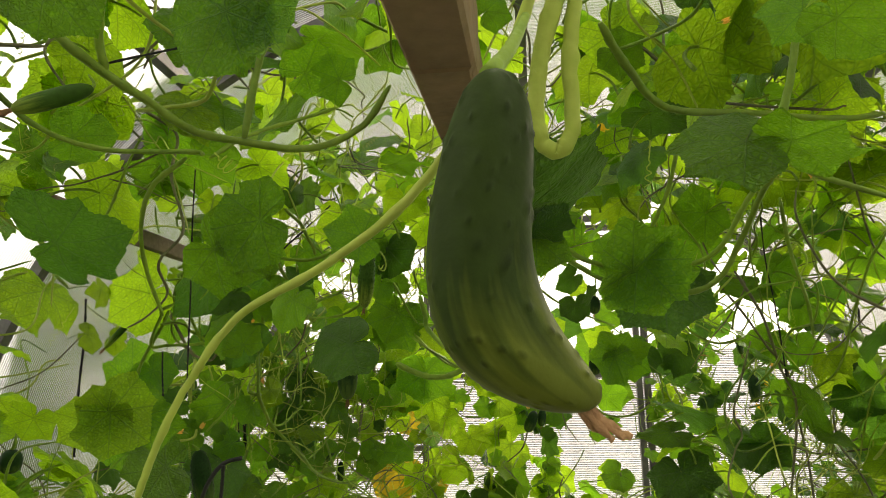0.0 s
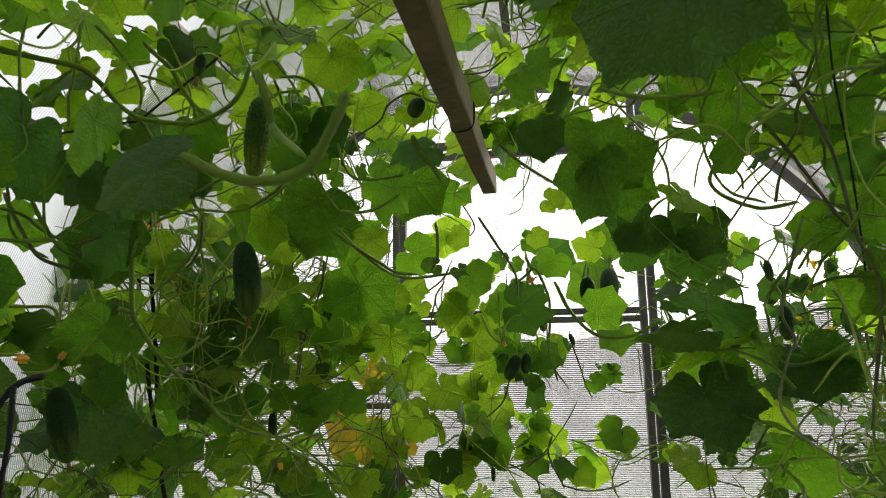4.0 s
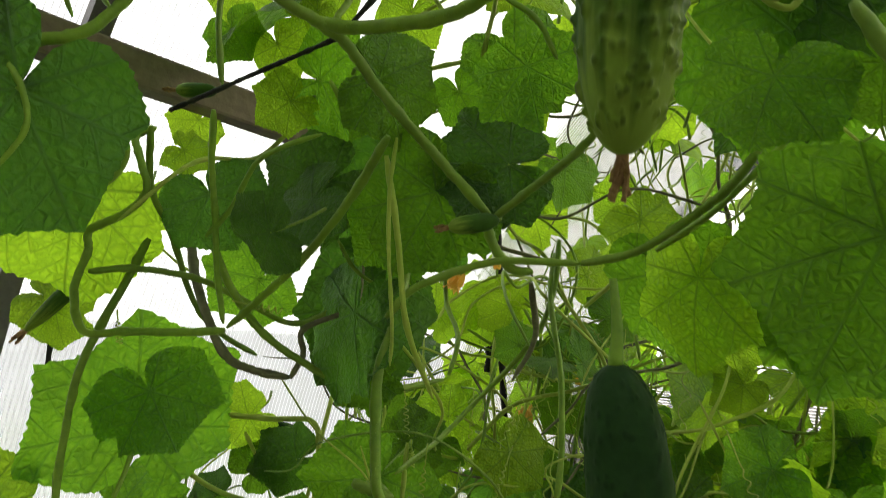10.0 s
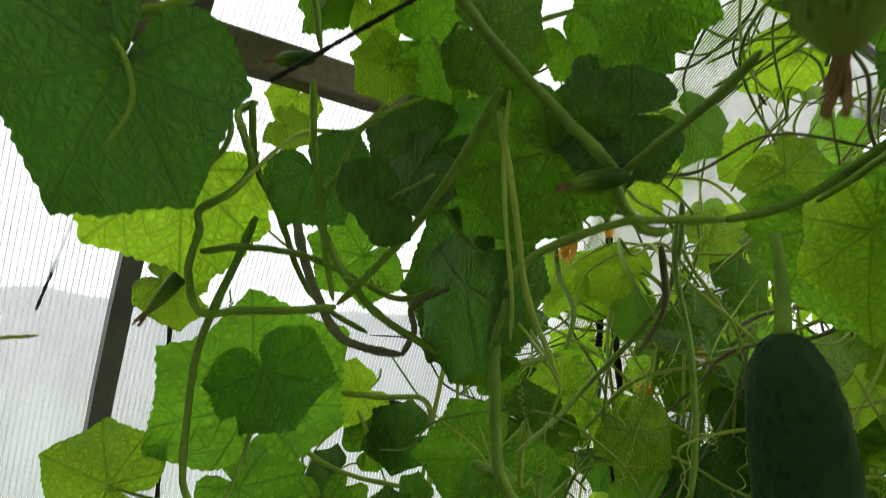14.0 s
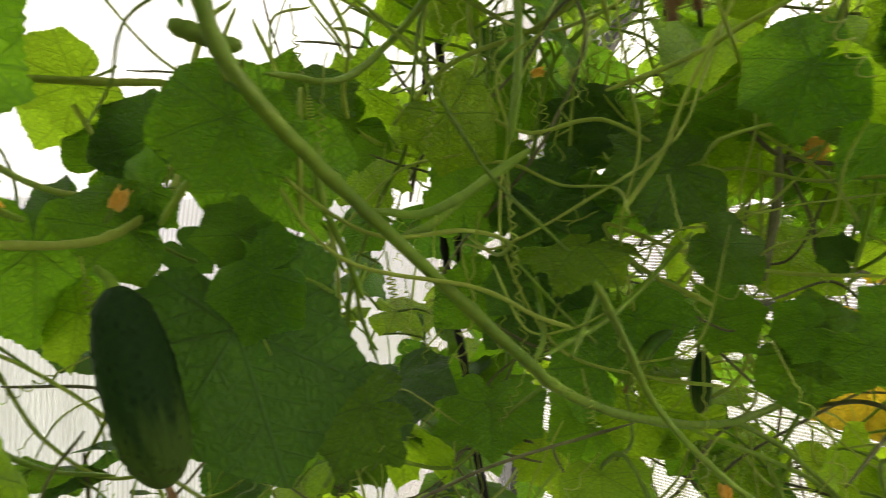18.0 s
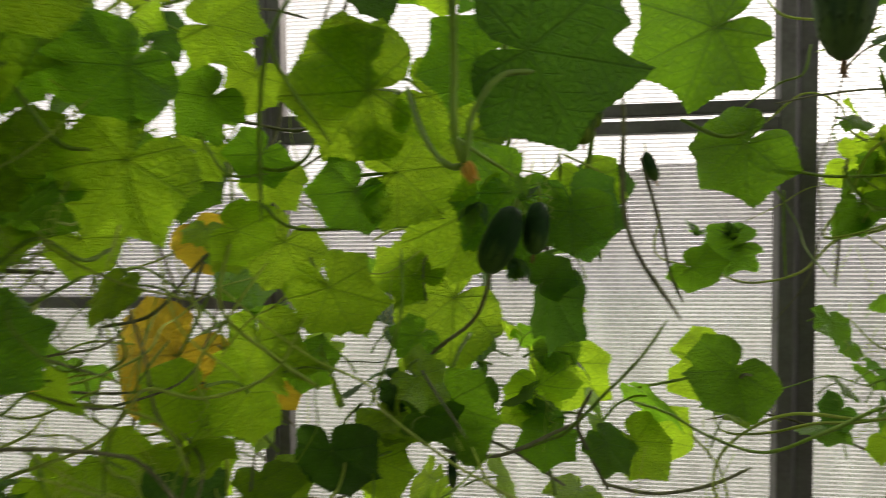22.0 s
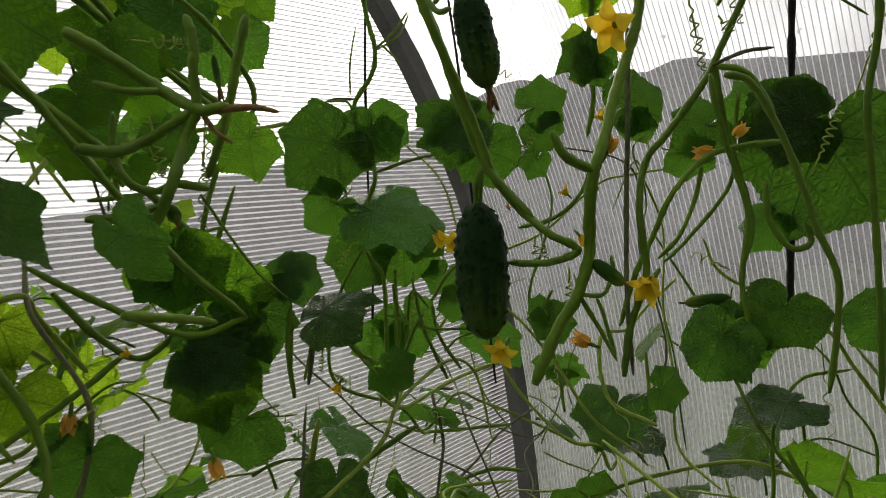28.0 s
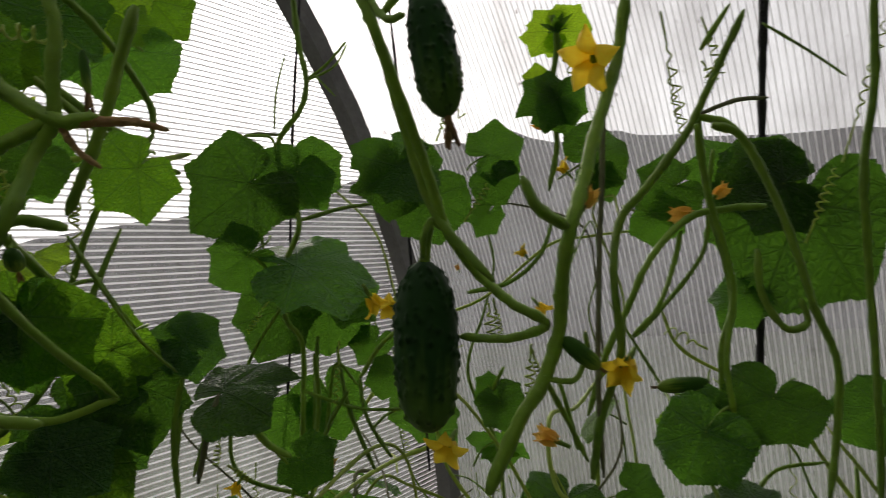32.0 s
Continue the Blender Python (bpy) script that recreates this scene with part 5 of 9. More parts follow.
leaf(north_b, (-0.288, 2.223, 1.102), (0.010, 0.002, -0.064), (-0.30, -0.88, 0.37), 2, True)
leaf(north_b, (-0.246, 2.259, 1.080), (0.014, 0.004, -0.053), (-0.01, -0.99, 0.15), 1, True)
leaf(north_b, (-0.488, 2.307, 1.047), (-0.014, -0.007, -0.063), (0.37, -0.84, 0.39), 1, True)
leaf(north_b, (-0.442, 2.328, 1.172), (-0.033, -0.013, -0.018), (0.37, -0.92, -0.08), 1, True)
leaf(north_b, (-0.470, 1.840, 1.269), (0.025, 0.009, -0.029), (0.27, -0.96, 0.11), 0, True)
leaf(north_b, (-0.506, 1.827, 1.278), (-0.026, -0.010, -0.009), (0.46, -0.87, 0.18), 0, True)
leaf(north_b, (-0.559, 2.291, 1.399), (0.031, 0.012, 0.030), (0.58, -0.82, -0.03), 1, True)
leaf(north_b, (-0.591, 2.279, 1.398), (0.028, 0.009, -0.036), (0.61, -0.77, 0.21), 1, True)
leaf(north_b, (-0.627, 2.202, 1.062), (0.035, 0.012, -0.031), (0.13, -0.90, 0.43), 1, True)
leaf(north_b, (-0.450, 2.161, 1.046), (0.071, 0.025, -0.030), (0.21, -0.86, 0.46), 2, True)
leaf(north_b, (-0.060, 2.362, 1.145), (0.028, 0.009, -0.054), (-0.25, -0.81, 0.53), 1, True)
leaf(north_b, (-0.022, 2.432, 1.227), (0.020, 0.008, 0.023), (-0.58, -0.73, 0.35), 1, True)
leaf(north_b, (-0.725, 1.965, 1.472), (-0.039, -0.015, -0.026), (0.83, -0.55, 0.00), 2, True)
leaf(north_b, (-0.724, 1.750, 1.415), (-0.025, -0.010, -0.014), (0.52, -0.61, -0.60), 0, True)
leaf(north_b, (-0.731, 1.851, 1.316), (-0.042, -0.016, -0.019), (0.61, -0.79, 0.07), 2, True)
leaf(north_b, (-0.617, 1.786, 1.276), (0.027, 0.009, -0.040), (0.64, -0.71, -0.28), 0, True)
leaf(north_b, (-0.652, 1.772, 1.267), (-0.022, -0.009, -0.034), (0.68, -0.71, 0.18), 0, True)
leaf(north_b, (-0.683, 1.709, 1.301), (-0.016, -0.007, -0.027), (0.92, -0.37, -0.16), 2, True)
leaf(north_b, (-0.548, 1.760, 1.338), (0.027, 0.009, -0.023), (0.85, -0.52, 0.02), 0, True)
leaf(north_b, (-0.692, 1.861, 1.155), (-0.046, -0.018, -0.021), (0.46, -0.88, 0.11), 0, True)
leaf(north_b, (-0.688, 1.914, 1.116), (-0.019, -0.008, -0.033), (0.70, -0.65, 0.29), 1, True)
leaf(north_b, (-0.656, 2.033, 1.122), (0.023, 0.007, -0.050), (0.41, -0.73, 0.55), 0, True)
leaf(north_b, (-0.631, 2.093, 1.027), (0.085, 0.031, -0.010), (0.05, -0.89, 0.46), 2, True)
leaf(north_b, (-0.560, 2.130, 1.368), (0.024, 0.008, -0.030), (0.35, -0.94, -0.05), 0, True)
leaf(north_b, (-0.647, 1.991, 1.376), (-0.016, -0.007, -0.031), (0.46, -0.88, 0.08), 0, True)
leaf(north_b, (-0.381, 2.195, 1.328), (-0.023, -0.010, -0.025), (0.18, -0.96, 0.23), 1, True)
leaf(north_b, (-0.323, 2.166, 1.401), (-0.017, -0.008, -0.038), (-0.07, -0.99, -0.12), 1, True)
leaf(north_b, (-0.280, 2.237, 1.472), (-0.014, -0.006, -0.030), (-0.06, -0.87, -0.49), 1, True)
leaf(north_b, (-0.505, 1.936, 1.329), (-0.018, -0.006, 0.015), (0.33, -0.93, 0.14), 2, True)
leaf(north_b, (-0.728, 1.747, 1.365), (0.026, 0.009, -0.014), (0.90, -0.40, -0.16), 2, True)
leaf(north_b, (-0.713, 1.807, 1.404), (0.024, 0.008, -0.018), (0.68, -0.73, 0.07), 2, True)
leaf(north_b, (-0.541, 2.344, 1.178), (-0.075, -0.015, -0.089), (0.08, -0.96, 0.27), 3, True)
leaf(north_b, (-0.525, 2.395, 1.331), (0.030, 0.005, -0.057), (-0.20, -0.93, 0.29), 3, True)
leaf(north_b, (-0.402, 2.367, 1.124), (0.016, 0.003, -0.025), (0.08, -1.00, -0.00), 3, True)
vine(north_b, 0.0028, (-0.794, 1.964, 1.584), (-0.825, 1.929, 1.510), (-0.836, 1.923, 1.431), (-0.838, 1.919, 1.351))
vine(north_b, 0.0016, (-0.808, 1.936, 1.523), (-0.787, 1.963, 1.481), (-0.778, 1.989, 1.513))
vine(north_b, 0.0020, (-0.401, 2.187, 1.289), (-0.461, 2.215, 1.204), (-0.531, 2.239, 1.109))
vine(north_b, 0.0020, (-0.268, 2.029, 1.500), (-0.283, 2.043, 1.441), (-0.291, 2.059, 1.355))
vine(north_b, 0.0020, (-0.249, 2.038, 1.537), (-0.273, 2.048, 1.490), (-0.236, 2.081, 1.419))
vine(north_b, 0.0020, (-0.174, 2.106, 1.466), (-0.138, 2.139, 1.430), (-0.083, 2.180, 1.394))
vine(north_b, 0.0020, (-0.214, 2.257, 1.323), (-0.212, 2.234, 1.248), (-0.246, 2.218, 1.146))
vine(north_b, 0.0022, (-0.522, 1.926, 1.207), (-0.541, 1.906, 1.158))
vine(north_b, 0.0022, (-0.599, 1.843, 1.183), (-0.548, 1.903, 1.153), (-0.514, 1.947, 1.127), (-0.481, 2.001, 1.079))
vine(north_b, 0.0022, (-0.548, 1.903, 1.153), (-0.529, 1.940, 1.084))
vine(north_b, 0.0018, (-0.326, 2.132, 1.375), (-0.285, 2.146, 1.347), (-0.155, 2.195, 1.356))
vine(north_b, 0.0016, (-0.365, 2.098, 1.436), (-0.342, 2.105, 1.399), (-0.308, 2.118, 1.399))
leaf(west_b, (-0.377, 1.541, 1.571), (-0.034, -0.016, -0.070), (-0.13, -0.94, 0.31), 0, True)
leaf(west_b, (-0.334, 1.569, 1.465), (-0.014, 0.000, -0.070), (-0.20, -0.91, 0.36), 0, True)
leaf(west_b, (-0.497, 1.544, 1.583), (0.015, 0.022, -0.058), (0.18, -0.98, -0.03), 0, True)
leaf(west_b, (-0.432, 1.576, 1.712), (-0.039, -0.025, -0.043), (0.14, -0.97, 0.20), 2, True)
leaf(west_b, (-0.748, 1.333, 1.611), (0.015, 0.019, -0.039), (0.83, -0.55, -0.08), 2, True)
leaf(west_b, (-0.722, 1.415, 1.640), (-0.045, -0.031, -0.039), (0.76, -0.59, -0.27), 2, True)
leaf(west_b, (-0.699, 1.459, 1.494), (-0.022, -0.013, -0.030), (0.78, -0.57, 0.27), 0, True)
leaf(west_b, (-0.629, 1.540, 1.737), (-0.011, -0.003, -0.034), (0.33, -0.70, -0.63), 1, True)
leaf(west_b, (-0.703, 1.422, 1.691), (-0.016, -0.016, 0.016), (0.85, -0.42, -0.31), 0, True)
leaf(west_b, (-0.605, 1.570, 1.679), (0.020, 0.021, -0.027), (0.88, -0.43, 0.18), 0, True)
leaf(west_b, (-0.701, 1.360, 1.683), (-0.022, -0.015, -0.019), (0.69, -0.55, -0.47), 1, True)
leaf(west_b, (-0.459, 1.855, 1.476), (0.045, 0.042, -0.029), (0.41, -0.90, 0.12), 1, True)
leaf(west_b, (-0.912, 1.499, 1.380), (0.030, 0.021, 0.023), (0.97, -0.22, -0.08), 0, True)
leaf(west_b, (-0.797, 1.471, 1.335), (-0.036, -0.031, 0.005), (0.88, -0.47, 0.05), 0, True)
leaf(west_b, (-0.802, 1.648, 1.422), (-0.026, -0.017, -0.028), (0.87, -0.38, 0.31), 0, True)
leaf(west_b, (-0.838, 1.556, 1.400), (0.012, 0.015, -0.029), (0.59, -0.75, 0.30), 2, True)
leaf(west_b, (-0.554, 1.766, 1.545), (0.021, 0.014, 0.022), (0.31, -0.95, -0.09), 1, True)
leaf(west_b, (-0.577, 1.884, 1.503), (0.024, 0.019, 0.003), (0.41, -0.91, -0.06), 1, True)
leaf(west_b, (-0.508, 2.059, 1.580), (0.019, 0.017, -0.007), (0.53, -0.78, 0.32), 1, True)
leaf(west_b, (-0.451, 2.176, 1.546), (0.017, 0.008, 0.033), (0.02, -0.98, -0.22), 2, True)
leaf(west_b, (-0.771, 1.719, 1.534), (0.014, 0.017, -0.033), (0.16, -0.86, -0.49), 1, True)
leaf(west_b, (-0.752, 1.811, 1.472), (-0.019, -0.009, -0.039), (0.64, -0.73, -0.24), 0, True)
leaf(west_b, (-0.692, 1.812, 1.367), (0.024, 0.024, -0.028), (0.35, -0.92, -0.16), 0, True)
leaf(west_b, (-0.857, 1.361, 1.305), (0.038, 0.028, 0.017), (0.77, -0.43, 0.47), 0, True)
leaf(west_b, (-0.736, 1.524, 1.312), (-0.036, -0.027, -0.018), (0.55, -0.72, 0.42), 0, True)
leaf(west_b, (-0.493, 2.037, 1.394), (-0.018, -0.018, 0.016), (0.33, -0.93, -0.16), 1, True)
leaf(west_b, (-0.423, 1.716, 1.703), (0.018, 0.012, 0.015), (0.45, -0.77, -0.45), 0, True)
leaf(west_b, (-0.389, 1.732, 1.770), (-0.010, -0.011, 0.015), (-0.08, -0.99, 0.15), 2, True)
leaf(west_b, (-0.617, 1.374, 1.684), (0.028, 0.037, -0.011), (0.97, -0.21, -0.15), 0, True)
leaf(west_b, (-0.566, 1.450, 1.641), (-0.039, -0.043, -0.005), (0.73, -0.66, 0.16), 2, True)
leaf(west_b, (-0.648, 1.432, 1.608), (-0.001, 0.019, -0.053), (0.45, -0.81, 0.38), 0, True)
leaf(west_b, (-0.620, 1.466, 1.840), (0.021, 0.027, -0.007), (0.26, -0.88, -0.40), 1, True)
leaf(west_b, (-0.570, 1.372, 1.825), (0.024, 0.032, -0.013), (0.88, -0.23, -0.42), 2, True)
leaf(west_b, (-0.625, 1.346, 1.813), (0.019, 0.029, -0.018), (0.78, -0.38, -0.49), 0, True)
leaf(west_b, (-0.821, 1.230, 1.776), (0.008, 0.017, -0.022), (0.91, -0.05, -0.41), 1, True)
leaf(west_b, (-0.755, 1.176, 1.788), (0.020, 0.025, -0.004), (0.99, 0.04, -0.15), 0, True)
leaf(west_b, (-0.726, 1.356, 1.733), (0.007, 0.019, -0.027), (0.61, -0.53, -0.58), 1, True)
leaf(west_b, (-0.636, 1.466, 1.715), (0.007, 0.019, -0.027), (0.63, -0.69, -0.36), 0, True)
leaf(west_b, (-0.748, 1.328, 1.740), (0.008, 0.017, -0.022), (0.77, -0.25, -0.59), 0, True)
leaf(west_b, (-0.631, 1.506, 1.826), (-0.013, -0.006, -0.021), (0.51, -0.47, -0.72), 1, True)
leaf(west_b, (-0.742, 1.395, 1.786), (-0.015, -0.007, -0.027), (0.60, -0.29, -0.75), 1, True)
leaf(west_b, (-0.646, 1.485, 1.834), (-0.014, -0.009, -0.019), (0.73, -0.54, -0.42), 1, True)
leaf(west_b, (-0.868, 1.279, 1.517), (0.016, 0.023, -0.013), (0.84, -0.54, -0.06), 1, True)
leaf(west_b, (-0.785, 1.323, 1.648), (0.014, 0.021, -0.011), (0.94, -0.29, 0.20), 1, True)
leaf(west_b, (-0.736, 1.238, 1.804), (0.017, 0.012, 0.018), (0.89, -0.32, -0.32), 0, True)
leaf(west_b, (-0.702, 1.426, 1.823), (0.013, 0.011, 0.010), (0.63, -0.66, -0.41), 1, True)
leaf(west_b, (-0.488, 1.714, 1.911), (0.014, 0.013, 0.008), (0.30, -0.59, -0.75), 1, True)
leaf(west_b, (-0.509, 1.676, 1.549), (0.012, -0.001, 0.037), (0.28, -0.84, 0.47), 1, True)
leaf(west_b, (-0.469, 1.761, 1.649), (0.014, 0.024, -0.020), (0.21, -0.98, -0.07), 1, True)
leaf(west_b, (-0.815, 1.341, 1.910), (0.026, 0.040, -0.027), (0.82, -0.40, -0.40), 0, True)
leaf(west_b, (-0.745, 1.419, 1.915), (0.027, 0.040, -0.024), (0.69, -0.46, -0.56), 1, True)
leaf(west_b, (-0.688, 1.510, 1.929), (0.009, 0.022, -0.030), (0.41, -0.51, -0.75), 1, True)
leaf(west_b, (-0.895, 1.191, 1.860), (0.006, 0.018, -0.030), (0.85, -0.05, -0.52), 1, True)
leaf(west_b, (-0.896, 1.267, 1.865), (-0.015, -0.004, -0.032), (0.88, -0.06, -0.47), 1, True)
leaf(west_b, (-0.771, 1.422, 1.834), (-0.014, -0.000, -0.038), (0.67, -0.74, -0.02), 1, True)
leaf(west_b, (-0.724, 1.481, 1.820), (-0.014, -0.000, -0.038), (0.59, -0.71, -0.38), 1, True)
leaf(west_b, (-0.761, 1.481, 1.713), (-0.019, -0.004, -0.045), (0.84, -0.37, -0.40), 1, True)
leaf(west_b, (-0.907, 1.275, 1.614), (0.010, 0.027, -0.038), (0.83, -0.19, 0.52), 1, True)
leaf(west_b, (-0.891, 1.336, 1.625), (-0.017, -0.005, -0.038), (0.97, -0.20, -0.11), 1, True)
leaf(west_b, (-0.844, 1.373, 1.827), (-0.016, -0.004, -0.033), (0.71, -0.43, -0.56), 1, True)
leaf(west_b, (-0.929, 1.284, 1.529), (0.021, 0.030, -0.014), (0.74, -0.40, 0.54), 1, True)
leaf(west_b, (-0.867, 1.363, 1.703), (-0.018, -0.011, -0.024), (0.98, -0.20, 0.04), 1, True)
leaf(west_b, (-0.537, 1.656, 1.917), (0.014, 0.006, 0.026), (0.43, -0.90, 0.08), 1, True)
leaf(west_b, (-0.518, 1.791, 1.630), (0.011, 0.024, -0.029), (0.56, -0.65, 0.51), 1, True)
leaf(west_b, (-0.690, 1.634, 1.531), (-0.015, -0.023, 0.013), (0.81, -0.57, 0.16), 0, True)
leaf(west_b, (-0.402, 1.517, 1.705), (-0.060, -0.057, -0.030), (0.43, -0.73, -0.53), 0, True)
leaf(west_b, (-0.642, 1.188, 1.612), (-0.027, -0.021, -0.073), (0.87, -0.29, -0.41), 2, True)
leaf(west_b, (-0.252, 1.664, 1.671), (-0.021, 0.010, -0.082), (-0.00, -0.98, -0.17), 0, True)
leaf(west_b, (-0.492, 1.733, 1.446), (-0.045, -0.012, -0.022), (0.37, -0.82, 0.43), 0, True)
leaf(west_b, (-0.021, 1.723, 1.799), (-0.042, -0.009, -0.030), (0.50, -0.68, -0.53), 1, True)
leaf(west_b, (-0.006, 1.331, 1.622), (-0.027, -0.005, -0.025), (0.09, -0.76, -0.64), 2, True)
leaf(west_b, (-0.234, 1.687, 1.841), (-0.037, -0.006, -0.035), (0.62, -0.74, -0.28), 1, True)
leaf(west_b, (-0.532, 1.568, 1.627), (0.022, 0.016, -0.034), (0.84, -0.52, -0.15), 1, True)
leaf(west_b, (-0.324, 1.688, 1.687), (0.047, 0.023, -0.023), (0.36, -0.93, -0.09), 0, True)
leaf(west_b, (-0.184, 1.745, 1.669), (-0.037, -0.006, -0.035), (0.11, -0.95, 0.30), 0, True)
leaf(west_b, (-0.386, 1.745, 1.572), (-0.009, 0.003, -0.027), (0.09, -1.00, 0.00), 0, True)
leaf(west_b, (-0.045, 1.974, 1.616), (0.037, 0.017, -0.013), (-0.08, -0.89, 0.45), 0, True)
leaf(west_b, (0.041, 1.932, 1.705), (0.017, 0.015, -0.037), (0.25, -0.96, -0.14), 1, True)
leaf(west_b, (-0.087, 1.820, 1.742), (0.025, 0.014, -0.021), (-0.05, -0.81, -0.58), 0, True)
leaf(west_b, (-0.526, 1.759, 1.514), (-0.027, -0.006, -0.020), (0.14, -0.99, 0.05), 1, True)
leaf(west_b, (-0.203, 1.913, 1.621), (0.028, 0.016, -0.023), (0.22, -0.97, 0.05), 1, True)
leaf(west_b, (-0.462, 1.978, 1.381), (0.011, -0.002, 0.028), (-0.03, -0.98, -0.20), 1, True)
leaf(west_b, (-0.578, 1.849, 1.275), (0.038, 0.012, 0.012), (0.55, -0.81, 0.18), 0, True)
leaf(west_b, (-0.695, 1.378, 1.705), (0.046, 0.022, -0.018), (0.51, -0.65, -0.57), 0, True)
leaf(west_b, (-0.554, 1.431, 1.710), (0.025, 0.019, -0.040), (0.78, -0.52, -0.36), 0, True)
leaf(west_b, (-0.634, 1.322, 1.572), (-0.034, -0.012, -0.005), (0.66, -0.59, -0.45), 2, True)
leaf(west_b, (-0.619, 1.730, 1.246), (-0.033, -0.020, 0.034), (0.51, -0.66, 0.56), 0, True)
leaf(west_b, (-0.786, 1.477, 1.358), (-0.032, -0.009, -0.013), (0.56, -0.83, 0.01), 0, True)
leaf(west_b, (-0.128, 1.690, 1.766), (-0.026, -0.015, 0.022), (0.01, -1.00, -0.01), 2, True)
leaf(door_b, (-0.071, 1.989, 1.467), (0.078, -0.007, -0.018), (0.14, -0.95, -0.27), 2)
leaf(door_b, (-0.229, 2.186, 1.586), (0.023, -0.001, -0.032), (0.55, -0.83, -0.04), 2, True)
leaf(door_b, (-0.184, 2.202, 1.599), (-0.020, 0.002, -0.024), (0.39, -0.90, -0.20), 0, True)
leaf(door_b, (-0.088, 2.213, 1.605), (0.020, -0.001, -0.021), (-0.28, -0.93, -0.23), 0, True)
leaf(door_b, (-0.108, 2.019, 1.471), (-0.048, 0.005, -0.008), (0.30, -0.95, 0.10), 0)
leaf(door_b, (-0.147, 2.159, 1.574), (-0.032, 0.002, 0.019), (0.11, -0.91, -0.40), 1, True)
leaf(door_b, (-0.130, 2.212, 1.363), (-0.028, 0.005, -0.090), (0.46, -0.89, -0.10), 1, True)
leaf(door_b, (-0.027, 2.233, 1.369), (0.016, 0.000, -0.061), (-0.19, -0.97, 0.12), 2, True)
leaf(door_b, (-0.055, 2.177, 1.297), (0.022, -0.003, 0.023), (-0.37, -0.84, 0.39), 0, True)
leaf(door_b, (-0.003, 2.265, 1.633), (0.073, -0.019, -0.023), (0.22, -0.97, -0.11), 2, True)
leaf(door_b, (0.167, 2.290, 1.672), (-0.057, 0.017, -0.029), (-0.36, -0.85, -0.38), 0, True)
leaf(door_b, (0.136, 2.322, 1.565), (-0.096, 0.028, -0.035), (-0.21, -0.97, 0.14), 0, True)
leaf(door_b, (0.178, 2.346, 1.437), (-0.056, 0.017, -0.053), (-0.54, -0.81, 0.24), 0, True)
leaf(door_b, (-0.103, 2.389, 1.551), (0.030, -0.006, -0.074), (0.23, -0.96, 0.16), 0, True)
leaf(door_b, (-0.004, 2.387, 1.389), (0.035, -0.008, -0.047), (-0.05, -0.95, 0.32), 2, True)
leaf(door_b, (0.030, 2.373, 1.395), (0.028, -0.008, 0.002), (-0.03, -0.97, 0.25), 2, True)
leaf(door_b, (-0.072, 2.437, 1.389), (0.008, -0.001, -0.046), (0.36, -0.89, 0.29), 0, True)
leaf(door_b, (0.335, 2.281, 1.607), (0.006, -0.000, -0.062), (-0.45, -0.80, -0.39), 0, True)
leaf(door_b, (0.484, 2.311, 1.633), (-0.025, 0.012, 0.033), (-0.39, -0.91, -0.16), 1, True)
leaf(door_b, (0.456, 2.304, 1.618), (-0.006, 0.005, -0.040), (-0.73, -0.61, -0.31), 2, True)
leaf(door_b, (0.424, 2.322, 1.633), (-0.012, 0.006, 0.017), (-0.65, -0.75, -0.16), 1, True)
leaf(door_b, (0.283, 2.223, 1.523), (0.047, -0.027, 0.018), (-0.19, -0.55, 0.81), 2)
leaf(door_b, (0.313, 2.253, 1.495), (0.037, -0.019, -0.026), (-0.26, -0.45, 0.85), 2)
leaf(door_b, (0.345, 2.353, 1.431), (-0.020, 0.013, -0.029), (-0.23, -0.97, 0.08), 1, True)
leaf(door_b, (0.430, 2.293, 1.458), (-0.008, 0.007, -0.042), (-0.66, -0.66, 0.36), 0, True)
leaf(door_b, (0.462, 2.276, 1.437), (-0.018, 0.012, -0.026), (-0.72, -0.67, -0.17), 0, True)
leaf(door_b, (0.448, 2.287, 1.381), (-0.032, 0.019, -0.022), (-0.47, -0.75, 0.46), 0, True)
leaf(door_b, (0.392, 2.310, 1.531), (-0.013, 0.008, -0.022), (-0.51, -0.85, -0.12), 0, True)
leaf(door_b, (0.435, 2.286, 1.535), (-0.010, 0.007, -0.020), (-0.31, -0.95, 0.03), 2, True)
leaf(door_b, (0.461, 2.238, 1.524), (-0.018, 0.011, -0.020), (-0.84, -0.50, -0.23), 0, True)
leaf(door_b, (0.346, 2.355, 1.385), (-0.016, 0.011, -0.035), (-0.40, -0.83, 0.39), 1, True)
leaf(door_b, (0.458, 2.283, 1.346), (-0.027, 0.016, -0.018), (-0.57, -0.78, 0.25), 2, True)
leaf(door_b, (0.362, 2.279, 1.355), (-0.014, 0.009, -0.029), (-0.36, -0.91, 0.22), 2, True)
leaf(door_b, (0.293, 2.341, 1.347), (-0.010, 0.007, -0.021), (-0.50, -0.83, 0.24), 0, True)
leaf(door_b, (0.293, 2.300, 1.696), (0.019, -0.008, -0.047), (-0.39, -0.83, -0.40), 1, True)
leaf(door_b, (0.312, 2.268, 1.663), (0.008, -0.002, -0.039), (-0.51, -0.85, -0.10), 0, True)
leaf(door_b, (0.279, 2.307, 1.714), (-0.010, 0.007, -0.027), (-0.46, -0.78, -0.42), 1, True)
leaf(door_b, (0.323, 2.228, 1.663), (0.011, -0.005, -0.035), (-0.33, -0.93, -0.16), 2, True)
